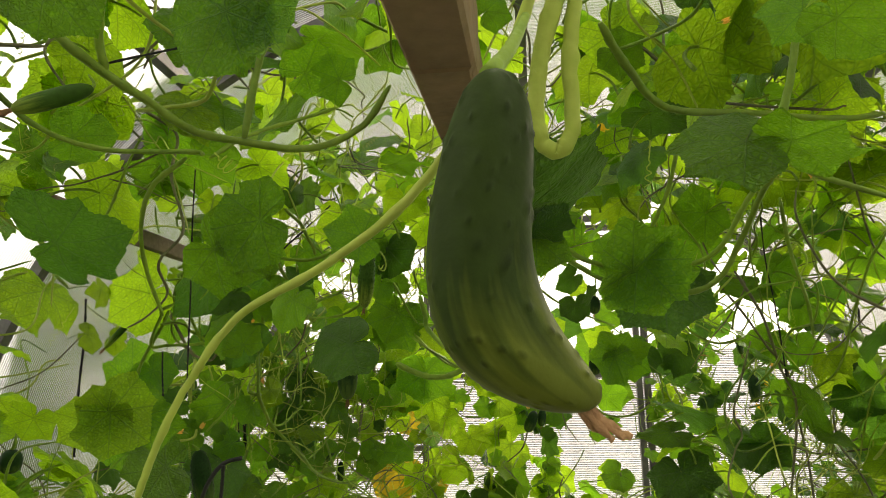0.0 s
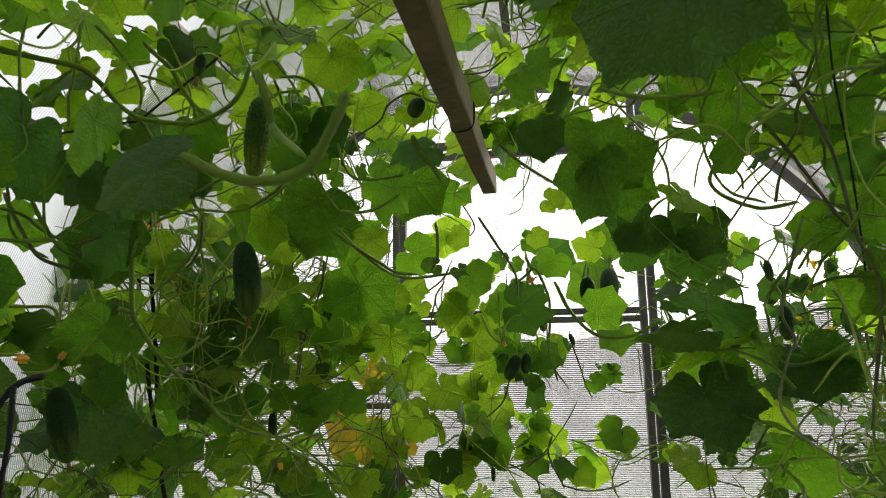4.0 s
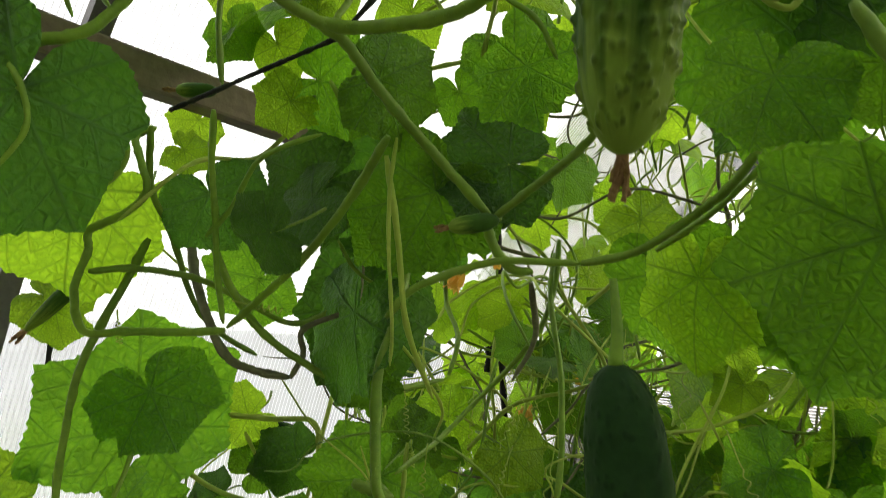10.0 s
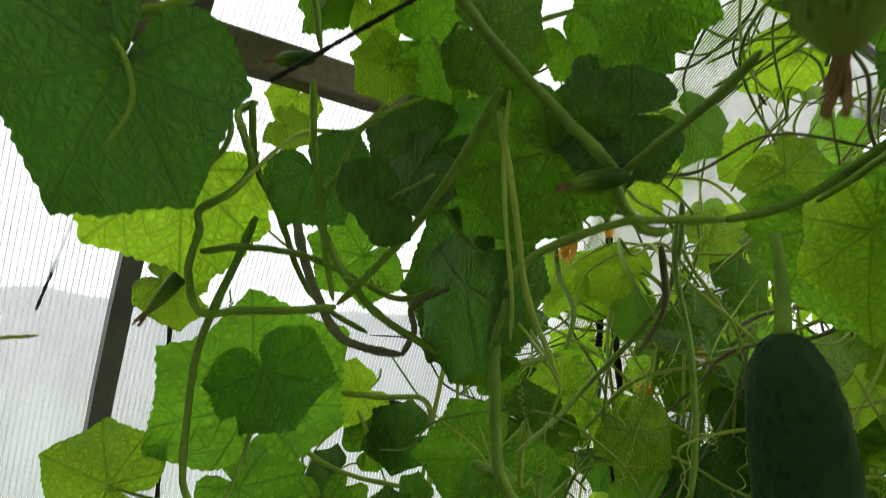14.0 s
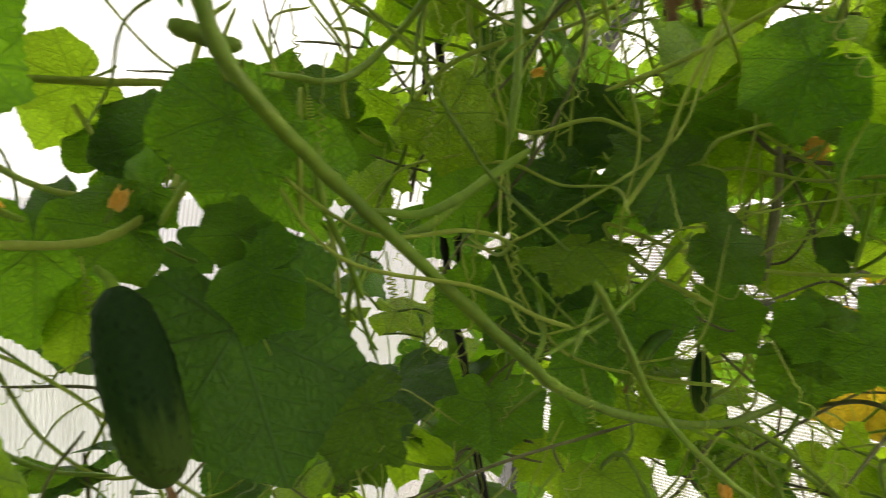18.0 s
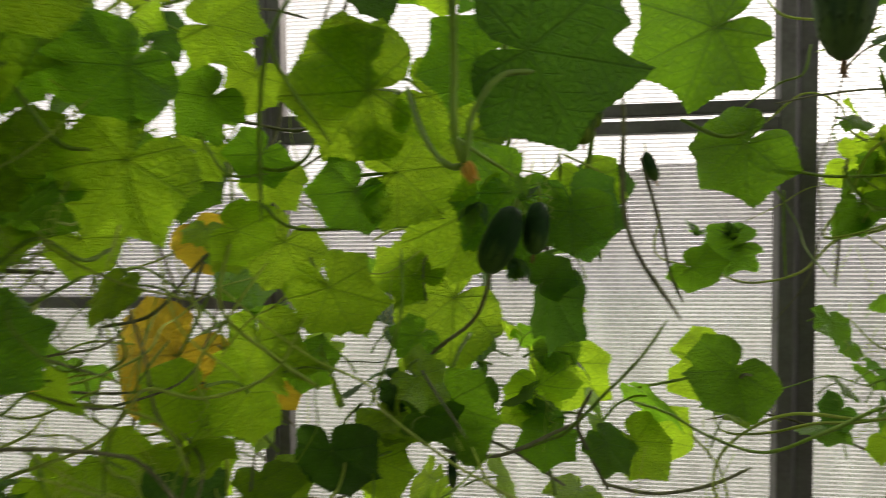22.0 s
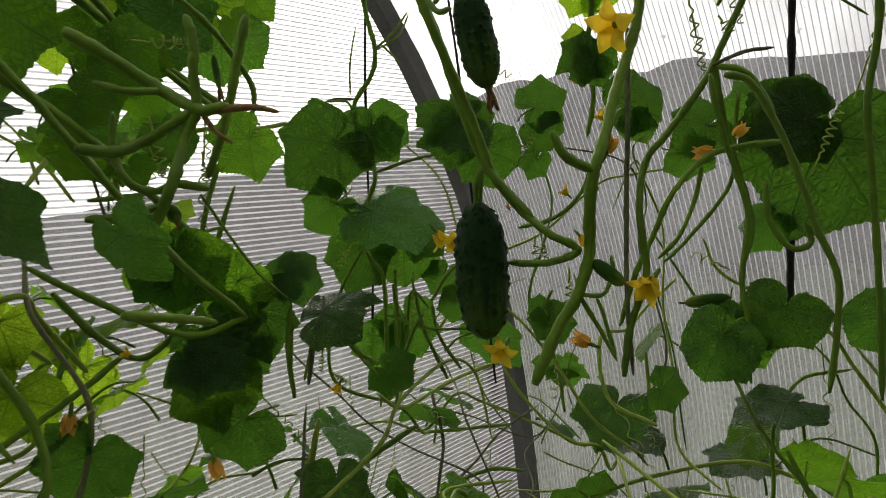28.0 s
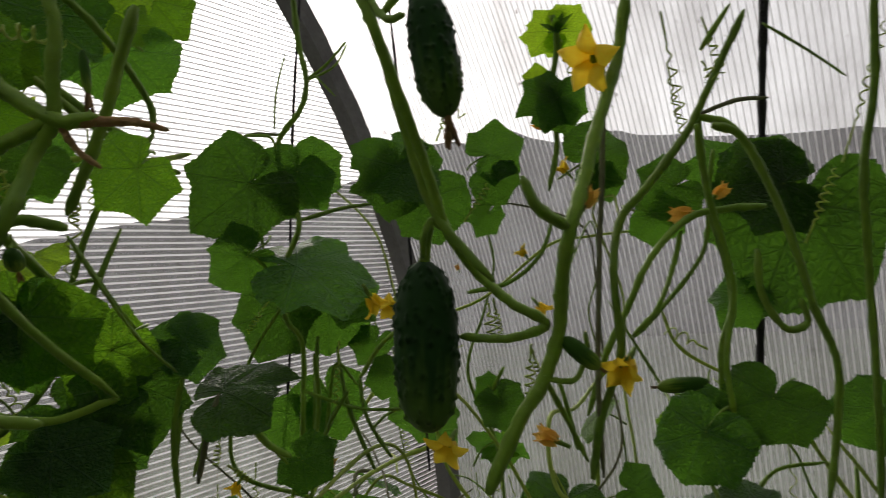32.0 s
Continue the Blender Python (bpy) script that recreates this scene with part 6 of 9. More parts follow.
leaf(door_b, (0.161, 2.313, 1.322), (-0.043, 0.006, -0.011), (0.27, -0.80, 0.54), 0, True)
leaf(door_b, (-0.128, 2.311, 1.636), (-0.016, 0.003, -0.042), (0.55, -0.79, -0.27), 2, True)
leaf(door_b, (-0.145, 2.370, 1.459), (-0.024, 0.005, -0.059), (0.38, -0.92, 0.10), 0, True)
leaf(door_b, (-0.086, 2.415, 1.364), (0.007, 0.001, -0.062), (0.03, -0.98, 0.19), 1, True)
leaf(door_b, (-0.149, 2.404, 1.337), (-0.025, 0.004, -0.028), (0.29, -0.96, -0.02), 1, True)
leaf(door_b, (0.339, 2.330, 1.638), (0.025, -0.002, -0.058), (-0.39, -0.87, -0.29), 2, True)
leaf(door_b, (0.523, 2.405, 1.683), (0.031, -0.004, -0.011), (-0.69, -0.73, 0.05), 1, True)
leaf(door_b, (0.334, 2.438, 1.421), (0.046, -0.006, -0.022), (-0.43, -0.84, -0.32), 1, True)
leaf(door_b, (0.531, 2.431, 1.435), (0.021, -0.002, -0.028), (-0.73, -0.68, 0.04), 0, True)
leaf(east_b, (0.570, 2.297, 1.532), (-0.027, 0.032, -0.028), (-0.50, -0.86, 0.08), 2, True)
leaf(east_b, (0.598, 2.281, 1.540), (-0.007, 0.010, -0.030), (-0.71, -0.67, -0.18), 2, True)
leaf(east_b, (0.609, 2.284, 1.544), (0.018, -0.018, -0.017), (-0.53, -0.80, -0.28), 2, True)
leaf(east_b, (0.568, 2.303, 1.484), (-0.017, 0.021, -0.018), (-0.37, -0.91, -0.16), 2, True)
leaf(east_b, (0.584, 2.272, 1.475), (0.039, -0.042, -0.004), (-0.25, -0.52, 0.82), 2)
leaf(east_b, (0.626, 2.272, 1.455), (0.015, -0.014, -0.022), (-0.63, -0.63, 0.45), 2, True)
leaf(east_b, (0.601, 2.315, 1.445), (-0.011, 0.015, -0.036), (-0.73, -0.67, 0.13), 2, True)
leaf(east_b, (0.632, 2.296, 1.444), (-0.001, 0.005, -0.042), (-0.75, -0.65, 0.11), 2, True)
leaf(east_b, (0.599, 2.191, 1.529), (-0.003, 0.006, -0.034), (-0.27, -0.67, 0.69), 2)
leaf(east_b, (0.603, 2.187, 1.530), (-0.022, 0.024, -0.004), (-0.82, -0.38, 0.43), 2)
leaf(east_b, (0.628, 2.191, 1.511), (0.005, -0.003, -0.034), (-0.79, -0.59, -0.15), 2, True)
leaf(east_b, (0.654, 2.160, 1.537), (0.016, -0.018, 0.009), (-0.87, -0.48, 0.10), 2, True)
leaf(east_b, (0.656, 2.160, 1.520), (0.006, -0.005, -0.018), (-0.83, -0.46, -0.31), 2, True)
leaf(east_b, (0.662, 2.169, 1.499), (-0.005, 0.007, -0.015), (-0.79, -0.57, -0.22), 2, True)
leaf(east_b, (0.700, 2.110, 1.530), (0.020, -0.022, 0.012), (-0.95, -0.30, -0.12), 2, True)
leaf(east_b, (0.703, 2.108, 1.517), (0.006, -0.005, -0.018), (-0.79, -0.41, -0.45), 2, True)
leaf(east_b, (0.739, 2.069, 1.508), (-0.018, 0.021, -0.012), (-0.92, -0.39, 0.10), 2, True)
leaf(east_b, (0.718, 2.079, 1.489), (0.015, -0.015, -0.014), (-0.97, -0.21, -0.09), 2, True)
leaf(east_b, (0.765, 2.040, 1.515), (-0.021, 0.022, 0.005), (-1.00, -0.06, -0.02), 2, True)
leaf(east_b, (0.748, 2.035, 1.434), (-0.011, 0.014, -0.019), (-0.99, -0.06, 0.13), 2, True)
leaf(east_b, (0.671, 2.036, 1.368), (-0.018, 0.021, -0.012), (-0.99, -0.07, 0.15), 2, True)
leaf(east_b, (0.637, 2.103, 1.557), (-0.014, 0.016, -0.007), (-0.88, -0.47, -0.03), 2)
leaf(east_b, (0.639, 2.101, 1.557), (0.003, -0.001, -0.021), (-0.78, -0.17, 0.60), 2)
leaf(east_b, (0.651, 2.116, 1.574), (-0.007, 0.009, -0.009), (-0.62, -0.78, -0.08), 1, True)
leaf(east_b, (0.655, 2.109, 1.603), (-0.014, 0.015, 0.001), (-0.90, -0.41, -0.12), 1, True)
leaf(east_b, (0.659, 2.105, 1.603), (0.014, -0.015, -0.001), (-0.68, -0.44, -0.59), 1, True)
leaf(east_b, (0.623, 2.147, 1.384), (0.006, -0.005, -0.022), (-0.87, -0.37, 0.34), 2, True)
leaf(east_b, (0.628, 2.156, 1.391), (-0.007, 0.009, -0.004), (-0.72, -0.69, 0.09), 2, True)
leaf(east_b, (0.428, 2.296, 1.456), (0.005, -0.002, -0.037), (-0.51, -0.83, 0.20), 2, True)
leaf(east_b, (0.427, 2.300, 1.455), (-0.010, 0.012, -0.012), (-0.64, -0.77, -0.03), 2, True)
leaf(east_b, (0.473, 2.279, 1.418), (0.006, -0.003, -0.039), (-0.26, -0.91, 0.33), 2, True)
leaf(east_b, (0.473, 2.282, 1.416), (-0.015, 0.016, 0.003), (-0.21, -0.79, 0.58), 2, True)
leaf(east_b, (0.497, 2.267, 1.437), (0.016, -0.017, -0.008), (-0.47, -0.75, 0.47), 2)
leaf(east_b, (0.498, 2.267, 1.435), (-0.014, 0.014, 0.012), (-0.42, -0.70, 0.58), 2)
leaf(east_b, (0.511, 2.253, 1.407), (0.026, -0.030, 0.010), (-0.22, -0.41, 0.88), 2)
leaf(east_b, (0.448, 2.293, 1.405), (0.021, -0.021, -0.026), (-0.37, -0.53, 0.76), 2)
leaf(east_b, (0.631, 2.303, 1.380), (0.007, -0.004, -0.037), (-0.74, -0.62, -0.27), 2, True)
leaf(east_b, (0.617, 2.319, 1.365), (-0.007, 0.010, -0.033), (-0.40, -0.91, 0.15), 2, True)
leaf(east_b, (0.655, 2.273, 1.415), (-0.008, 0.011, -0.019), (-0.64, -0.74, -0.21), 2, True)
leaf(east_b, (0.656, 2.259, 1.392), (-0.005, 0.008, -0.023), (-0.55, -0.82, 0.16), 2, True)
leaf(east_b, (0.578, 2.273, 1.349), (0.014, -0.014, -0.015), (-0.69, -0.68, 0.22), 2, True)
leaf(east_b, (0.430, 2.284, 1.390), (0.014, -0.014, -0.014), (-0.33, -0.73, 0.59), 2, True)
leaf(door_c, (0.460, 2.380, 1.640), (-0.019, 0.023, -0.029), (-0.29, -0.84, -0.45), 2, True)
leaf(door_c, (0.462, 2.377, 1.640), (0.019, -0.022, 0.012), (0.02, -0.94, -0.34), 2, True)
leaf(door_c, (0.540, 2.349, 1.665), (-0.004, 0.007, -0.034), (-0.52, -0.60, -0.61), 0, True)
leaf(door_c, (0.516, 2.349, 1.625), (-0.003, 0.006, -0.040), (-0.56, -0.80, -0.20), 2, True)
leaf(door_c, (0.450, 2.395, 1.587), (-0.007, 0.009, -0.011), (-0.26, -0.96, -0.07), 1, True)
leaf(door_c, (0.473, 2.399, 1.591), (0.005, -0.004, -0.013), (-0.41, -0.89, -0.17), 1, True)
leaf(door_c, (0.413, 2.377, 1.574), (-0.005, 0.008, -0.020), (-0.30, -0.92, -0.25), 0, True)
leaf(door_c, (0.425, 2.396, 1.548), (-0.009, 0.012, -0.026), (-0.14, -0.99, -0.08), 2, True)
leaf(door_c, (0.474, 2.400, 1.563), (0.010, -0.008, -0.034), (-0.54, -0.83, -0.14), 2, True)
leaf(door_c, (0.445, 2.405, 1.530), (0.005, -0.004, -0.014), (-0.46, -0.82, -0.35), 0, True)
leaf(door_c, (0.409, 2.378, 1.617), (-0.004, 0.007, -0.025), (-0.39, -0.84, -0.38), 1, True)
leaf(door_c, (0.423, 2.360, 1.473), (-0.008, 0.009, 0.005), (-0.34, -0.94, 0.04), 0, True)
vine(east_b, 0.0012, (0.601, 2.280, 1.335), (0.604, 2.273, 1.378), (0.607, 2.266, 1.407), (0.617, 2.257, 1.391))
vine(east_b, 0.0022, (0.511, 2.239, 1.400), (0.519, 2.232, 1.380), (0.528, 2.222, 1.370))
vine(east_b, 0.0008, (0.444, 2.275, 1.495), (0.456, 2.278, 1.478), (0.478, 2.287, 1.450), (0.505, 2.289, 1.419))
vine(east_b, 0.0018, (0.507, 2.287, 1.419), (0.494, 2.273, 1.389), (0.487, 2.268, 1.369))
vine(east_b, 0.0016, (0.518, 2.276, 1.399), (0.509, 2.273, 1.380), (0.499, 2.270, 1.362))
vine(east_b, 0.0018, (0.598, 2.277, 1.415), (0.599, 2.278, 1.379), (0.589, 2.278, 1.338))
vine(east_b, 0.0012, (0.586, 2.277, 1.392), (0.610, 2.252, 1.377), (0.627, 2.218, 1.375))
vine(east_b, 0.0016, (0.624, 2.254, 1.332), (0.620, 2.271, 1.375), (0.622, 2.280, 1.416))
vine(east_b, 0.0014, (0.632, 2.245, 1.339), (0.621, 2.255, 1.369), (0.625, 2.263, 1.397))
vine(east_b, 0.0012, (0.578, 2.301, 1.388), (0.568, 2.313, 1.375), (0.558, 2.324, 1.368))
vine(east_b, 0.0012, (0.633, 2.149, 1.403), (0.628, 2.157, 1.385), (0.629, 2.157, 1.366))
vine(east_b, 0.0014, (0.636, 2.106, 1.357), (0.631, 2.109, 1.386), (0.628, 2.111, 1.398))
vine(east_b, 0.0016, (0.724, 2.040, 1.526), (0.722, 2.044, 1.501), (0.719, 2.050, 1.463), (0.689, 2.071, 1.429), (0.668, 2.080, 1.416))
vine(east_b, 0.0012, (0.575, 2.304, 1.567), (0.579, 2.285, 1.563), (0.582, 2.282, 1.554))
vine(east_b, 0.0008, (0.588, 2.290, 1.570), (0.589, 2.286, 1.596), (0.600, 2.287, 1.625))
vine(east_b, 0.0008, (0.596, 2.263, 1.599), (0.609, 2.249, 1.608), (0.622, 2.247, 1.627))
vine(east_b, 0.0009, (0.599, 2.260, 1.604), (0.602, 2.243, 1.585))
tendril(east_b, (0.509, 2.257, 1.385), (0.507, 2.261, 1.367), 6, 0.0022, 0.0007)
tendril(east_b, (0.578, 2.295, 1.454), (0.568, 2.308, 1.433), 6, 0.0022, 0.0007)
tendril(east_b, (0.442, 2.261, 1.520), (0.442, 2.262, 1.499), 6, 0.0022, 0.0007)
tendril(east_b, (0.420, 2.284, 1.527), (0.424, 2.281, 1.508), 6, 0.0022, 0.0007)
tendril(east_b, (0.430, 2.269, 1.588), (0.440, 2.257, 1.585), 6, 0.0022, 0.0007)
tendril(east_b, (0.612, 2.139, 1.446), (0.615, 2.138, 1.425), 6, 0.0022, 0.0007)
tendril(east_b, (0.618, 2.120, 1.416), (0.621, 2.118, 1.398), 6, 0.0022, 0.0007)
tendril(east_b, (0.683, 2.051, 1.575), (0.689, 2.048, 1.533), 6, 0.0022, 0.0007)
tendril(east_b, (0.618, 2.159, 1.492), (0.628, 2.146, 1.513), 6, 0.0022, 0.0007)
tendril(east_b, (0.607, 2.167, 1.541), (0.613, 2.159, 1.562), 6, 0.0022, 0.0007)
tendril(east_b, (0.511, 2.256, 1.367), (0.519, 2.248, 1.357), 6, 0.0022, 0.0007)
tendril(east_b, (0.595, 2.249, 1.424), (0.593, 2.255, 1.382), 6, 0.0022, 0.0007)
leaf(north_b, (-0.473, 2.057, 1.504), (-0.035, -0.006, -0.034), (0.70, -0.64, -0.33), 0, True)
leaf(north_b, (-0.412, 2.074, 1.490), (-0.035, -0.007, -0.038), (0.32, -0.92, -0.23), 0, True)
leaf(north_b, (-0.339, 2.076, 1.523), (0.051, 0.007, -0.008), (0.55, -0.83, 0.07), 1, True)
leaf(north_b, (-0.354, 2.102, 1.467), (-0.036, -0.006, -0.029), (0.40, -0.91, 0.09), 0, True)
leaf(north_b, (-0.323, 2.127, 1.490), (-0.011, -0.003, -0.034), (0.08, -0.81, -0.59), 1, True)
leaf(north_b, (-0.438, 2.108, 1.430), (-0.026, -0.005, -0.030), (0.39, -0.92, -0.11), 0, True)
leaf(north_b, (-0.381, 2.136, 1.425), (-0.016, -0.004, -0.035), (0.20, -0.78, -0.59), 1, True)
leaf(north_b, (-0.512, 2.096, 1.380), (0.037, 0.004, -0.027), (0.71, -0.69, 0.14), 0, True)
leaf(north_b, (-0.557, 2.112, 1.428), (-0.012, -0.003, -0.019), (0.80, -0.55, -0.24), 1, True)
leaf(north_b, (-0.325, 2.144, 1.420), (-0.023, -0.005, -0.031), (0.47, -0.86, -0.18), 0, True)
leaf(north_b, (-0.232, 2.089, 1.492), (0.044, 0.005, -0.021), (0.18, -0.93, -0.31), 1, True)
leaf(north_b, (-0.498, 2.116, 1.341), (0.031, 0.003, -0.032), (0.71, -0.63, -0.32), 1, True)
leaf(north_b, (-0.409, 2.152, 1.406), (0.040, 0.004, -0.033), (0.24, -0.85, 0.48), 0, True)
leaf(east_b, (0.753, 1.998, 1.488), (-0.017, 0.027, -0.068), (-0.98, -0.20, 0.08), 2, True)
leaf(east_b, (0.746, 2.006, 1.501), (-0.026, 0.035, 0.002), (-0.96, 0.02, 0.26), 2, True)
leaf(east_b, (0.674, 2.010, 1.383), (-0.008, 0.012, -0.026), (-0.99, -0.07, 0.08), 2, True)
leaf(east_b, (0.642, 2.037, 1.371), (-0.009, 0.014, -0.029), (-0.85, -0.13, 0.51), 2, True)
leaf(east_b, (0.720, 1.966, 1.370), (-0.013, 0.019, -0.017), (-0.97, -0.07, 0.22), 2, True)
leaf(east_b, (0.639, 2.077, 1.337), (0.011, -0.014, -0.005), (-0.81, -0.41, 0.41), 2, True)
leaf(east_b, (0.461, 2.296, 1.400), (0.016, -0.019, -0.026), (-0.39, -0.63, 0.67), 2, True)
leaf(east_b, (0.434, 2.283, 1.392), (0.016, -0.020, -0.020), (-0.48, -0.60, 0.64), 2, True)
leaf(west_d, (-0.595, 1.798, 1.394), (-0.052, -0.046, -0.015), (0.19, -0.85, 0.50), 0, True)
leaf(west_d, (-0.506, 1.869, 1.264), (-0.022, -0.020, -0.021), (0.14, -0.95, 0.29), 0, True)
leaf(west_d, (-0.584, 1.890, 1.455), (0.038, 0.032, -0.023), (0.45, -0.89, 0.01), 1, True)
leaf(west_d, (-0.603, 1.929, 1.521), (-0.033, -0.027, 0.020), (0.17, -0.93, -0.33), 1, True)
leaf(west_d, (-0.521, 1.994, 1.377), (-0.017, -0.014, 0.020), (0.54, -0.83, 0.14), 1, True)
leaf(west_d, (-0.647, 1.876, 1.183), (0.026, 0.020, -0.051), (0.57, -0.77, 0.29), 1, True)
leaf(west_c, (-0.923, 1.458, 1.318), (0.006, 0.002, -0.074), (0.99, -0.10, -0.14), 0, True)
leaf(west_c, (-0.768, 1.543, 1.399), (-0.028, -0.027, -0.067), (0.87, -0.49, 0.01), 0, True)
leaf(west_c, (-0.972, 1.500, 1.425), (-0.029, -0.027, -0.033), (0.96, -0.27, 0.01), 1, True)
leaf(west_c, (-0.957, 1.483, 1.347), (-0.026, -0.023, -0.014), (0.77, -0.45, 0.44), 2, True)

# ---- plants before the gable ----
leaf(north_b, (-0.049, 2.189, 1.278), (-0.015, -0.007, -0.057), (-0.80, -0.53, 0.28), 2)
leaf(north_b, (0.163, 2.437, 1.162), (-0.052, -0.014, -0.032), (-0.00, -0.91, 0.41), 1)
leaf(north_b, (0.170, 2.357, 1.168), (-0.042, -0.013, -0.049), (-0.18, -0.90, 0.39), 0)
leaf(north_b, (-0.005, 2.351, 1.397), (0.018, 0.001, -0.058), (-0.13, -0.99, -0.06), 1)
leaf(north_b, (-0.017, 2.487, 1.145), (-0.008, -0.006, -0.075), (-0.12, -0.99, 0.10), 1)
leaf(north_b, (0.092, 2.455, 1.052), (0.062, 0.014, -0.022), (0.16, -0.98, -0.16), 1)
leaf(north_b, (0.105, 2.288, 1.297), (0.033, 0.006, -0.023), (-0.22, -0.81, -0.55), 0)
vine(north_b, 0.0026, (-0.664, 2.414, 0.900), (-0.659, 2.423, 1.027), (-0.639, 2.414, 1.140), (-0.565, 2.415, 1.213), (-0.522, 2.389, 1.295), (-0.442, 2.371, 1.377), (-0.391, 2.348, 1.476), (-0.364, 2.317, 1.530), (-0.297, 2.294, 1.577), (-0.269, 2.261, 1.606), mat=M_STEM_OLD)
vine(north_b, 0.0021, (-0.565, 2.415, 1.222), (-0.589, 2.395, 1.320), (-0.628, 2.373, 1.439), (-0.625, 2.357, 1.504), mat=M_STEM_OLD)
vine(north_b, 0.0021, (-0.556, 2.417, 1.222), (-0.506, 2.425, 1.151), (-0.455, 2.433, 1.098), (-0.412, 2.441, 1.053), mat=M_STEM_OLD)
vine(north_b, 0.0026, (0.020, 2.334, 1.026), (-0.010, 2.310, 1.090), (-0.019, 2.290, 1.124), (-0.006, 2.254, 1.168), mat=M_STEM_OLD)
vine(north_b, 0.0023, (-0.021, 2.299, 1.117), (-0.103, 2.278, 1.085), (-0.155, 2.266, 1.089), (-0.175, 2.262, 1.096), mat=M_STEM_OLD)
vine(north_b, 0.0023, (0.013, 2.333, 1.033), (0.075, 2.346, 1.018), (0.143, 2.362, 1.024), (0.197, 2.376, 1.043), mat=M_STEM_OLD)
vine(north_b, 0.0025, (-0.114, 1.920, 1.501), (-0.112, 1.918, 1.448), (-0.111, 1.905, 1.406), (-0.106, 1.905, 1.385))
vine(north_b, 0.0021, (-0.161, 2.030, 1.454), (-0.141, 1.981, 1.413), (-0.121, 1.932, 1.390), (-0.106, 1.905, 1.387), (-0.101, 1.918, 1.417), (-0.086, 1.933, 1.439), (-0.067, 1.948, 1.444))
vine(north_b, 0.0019, (-0.370, 2.145, 1.447), (-0.347, 2.149, 1.417), (-0.309, 2.147, 1.404), (-0.278, 2.145, 1.420), (-0.264, 2.151, 1.472))
vine(north_b, 0.0023, (-0.105, 2.179, 1.319), (-0.128, 2.231, 1.252), (-0.182, 2.277, 1.202), (-0.225, 2.284, 1.149), mat=M_STEM_OLD)
vine(north_b, 0.0016, (-0.184, 2.327, 1.351), (-0.179, 2.347, 1.328), (-0.206, 2.360, 1.297), (-0.204, 2.376, 1.226), mat=M_STEM_OLD)
vine(north_b, 0.0019, (-0.315, 2.317, 1.345), (-0.257, 2.330, 1.344), (-0.185, 2.337, 1.350), (-0.155, 2.314, 1.361))
vine(north_b, 0.0016, (-0.523, 2.421, 1.160), (-0.471, 2.437, 1.220), (-0.420, 2.453, 1.280))
vine(north_b, 0.0019, (0.046, 2.261, 1.417), (0.069, 2.283, 1.348), (0.086, 2.304, 1.289), (0.102, 2.316, 1.255), mat=M_STEM_OLD)
vine(north_b, 0.0019, (-0.671, 2.075, 1.447), (-0.691, 2.089, 1.401), (-0.698, 2.103, 1.326), (-0.705, 2.097, 1.263))
vine(north_b, 0.0026, (-0.627, 2.002, 1.418), (-0.639, 2.014, 1.333), (-0.645, 2.007, 1.235), (-0.635, 2.001, 1.105))
vine(north_b, 0.0021, (0.064, 2.392, 1.136), (0.134, 2.429, 1.141), (0.171, 2.439, 1.155))
cucumber((-0.084, 2.145, 1.365), (-0.111, 2.135, 1.306), 0.0163, M_FRUIT_DARK, warts=60, dry=0, seed=21, label="small dark cucumber in a bunch of withered flowers")
cucumber((-0.062, 2.161, 1.370), (-0.068, 2.157, 1.321), 0.0121, M_FRUIT_DARK, warts=40, dry=0.008, seed=22, label="small dark cucumber in a bunch of withered flowers")
cucumber((-0.161, 2.265, 1.086), (-0.160, 2.263, 1.050), 0.0057, M_FRUIT_DARK, warts=8, dry=0, seed=24, label="tiny dark cucumber on a bare twig")
cucumber((0.047, 2.241, 1.421), (0.058, 2.242, 1.391), 0.0065, M_FRUIT_DARK, warts=10, dry=0.006, seed=25, label="tiny young cucumber on a thin stalk")
cucumber((-0.028, 2.207, 1.485), (-0.017, 2.207, 1.438), 0.0075, M_FRUIT_DARK, warts=10, dry=0.006, seed=26, label="tiny young cucumber on a thin stalk")
flower(north_b, (-0.106, 1.905, 1.389), (0.36, 0.07, -0.79), 0.0139, 3)
flower(north_b, (-0.683, 2.072, 1.442), (0.15, 0.10, 0.85), 0.0200, 2)
flower(north_b, (-0.527, 2.422, 1.178), (-0.19, -0.14, -0.84), 0.0215, 3)
tendril(north_b, (-0.058, 2.175, 1.415), (-0.050, 2.173, 1.353), 5, 0.003, 0.0007)
tendril(north_b, (-0.067, 2.173, 1.409), (-0.083, 2.165, 1.343), 3, 0.004, 0.0007)

# ---- plant by the door post ----
vine(door_b, 0.0035, (-0.059, 2.180, 1.617), (-0.043, 2.189, 1.588), (-0.033, 2.197, 1.586), (-0.023, 2.217, 1.572), (-0.011, 2.236, 1.543), (-0.001, 2.256, 1.510), (-0.001, 2.277, 1.477), (-0.002, 2.289, 1.445), (-0.006, 2.311, 1.395), (0.003, 2.331, 1.355), (0.014, 2.351, 1.300), hairy=160)
vine(door_b, 0.0033, (-0.043, 2.189, 1.586), (-0.061, 2.222, 1.573), (-0.089, 2.267, 1.559), (-0.100, 2.309, 1.546), (-0.098, 2.340, 1.524), (-0.085, 2.349, 1.496), (-0.094, 2.361, 1.460), (-0.103, 2.374, 1.426), (-0.106, 2.375, 1.384), hairy=80)
vine(door_b, 0.0026, (-0.053, 2.231, 1.579), (-0.054, 2.261, 1.568), (-0.062, 2.293, 1.551), (-0.064, 2.325, 1.525), (-0.067, 2.346, 1.500))
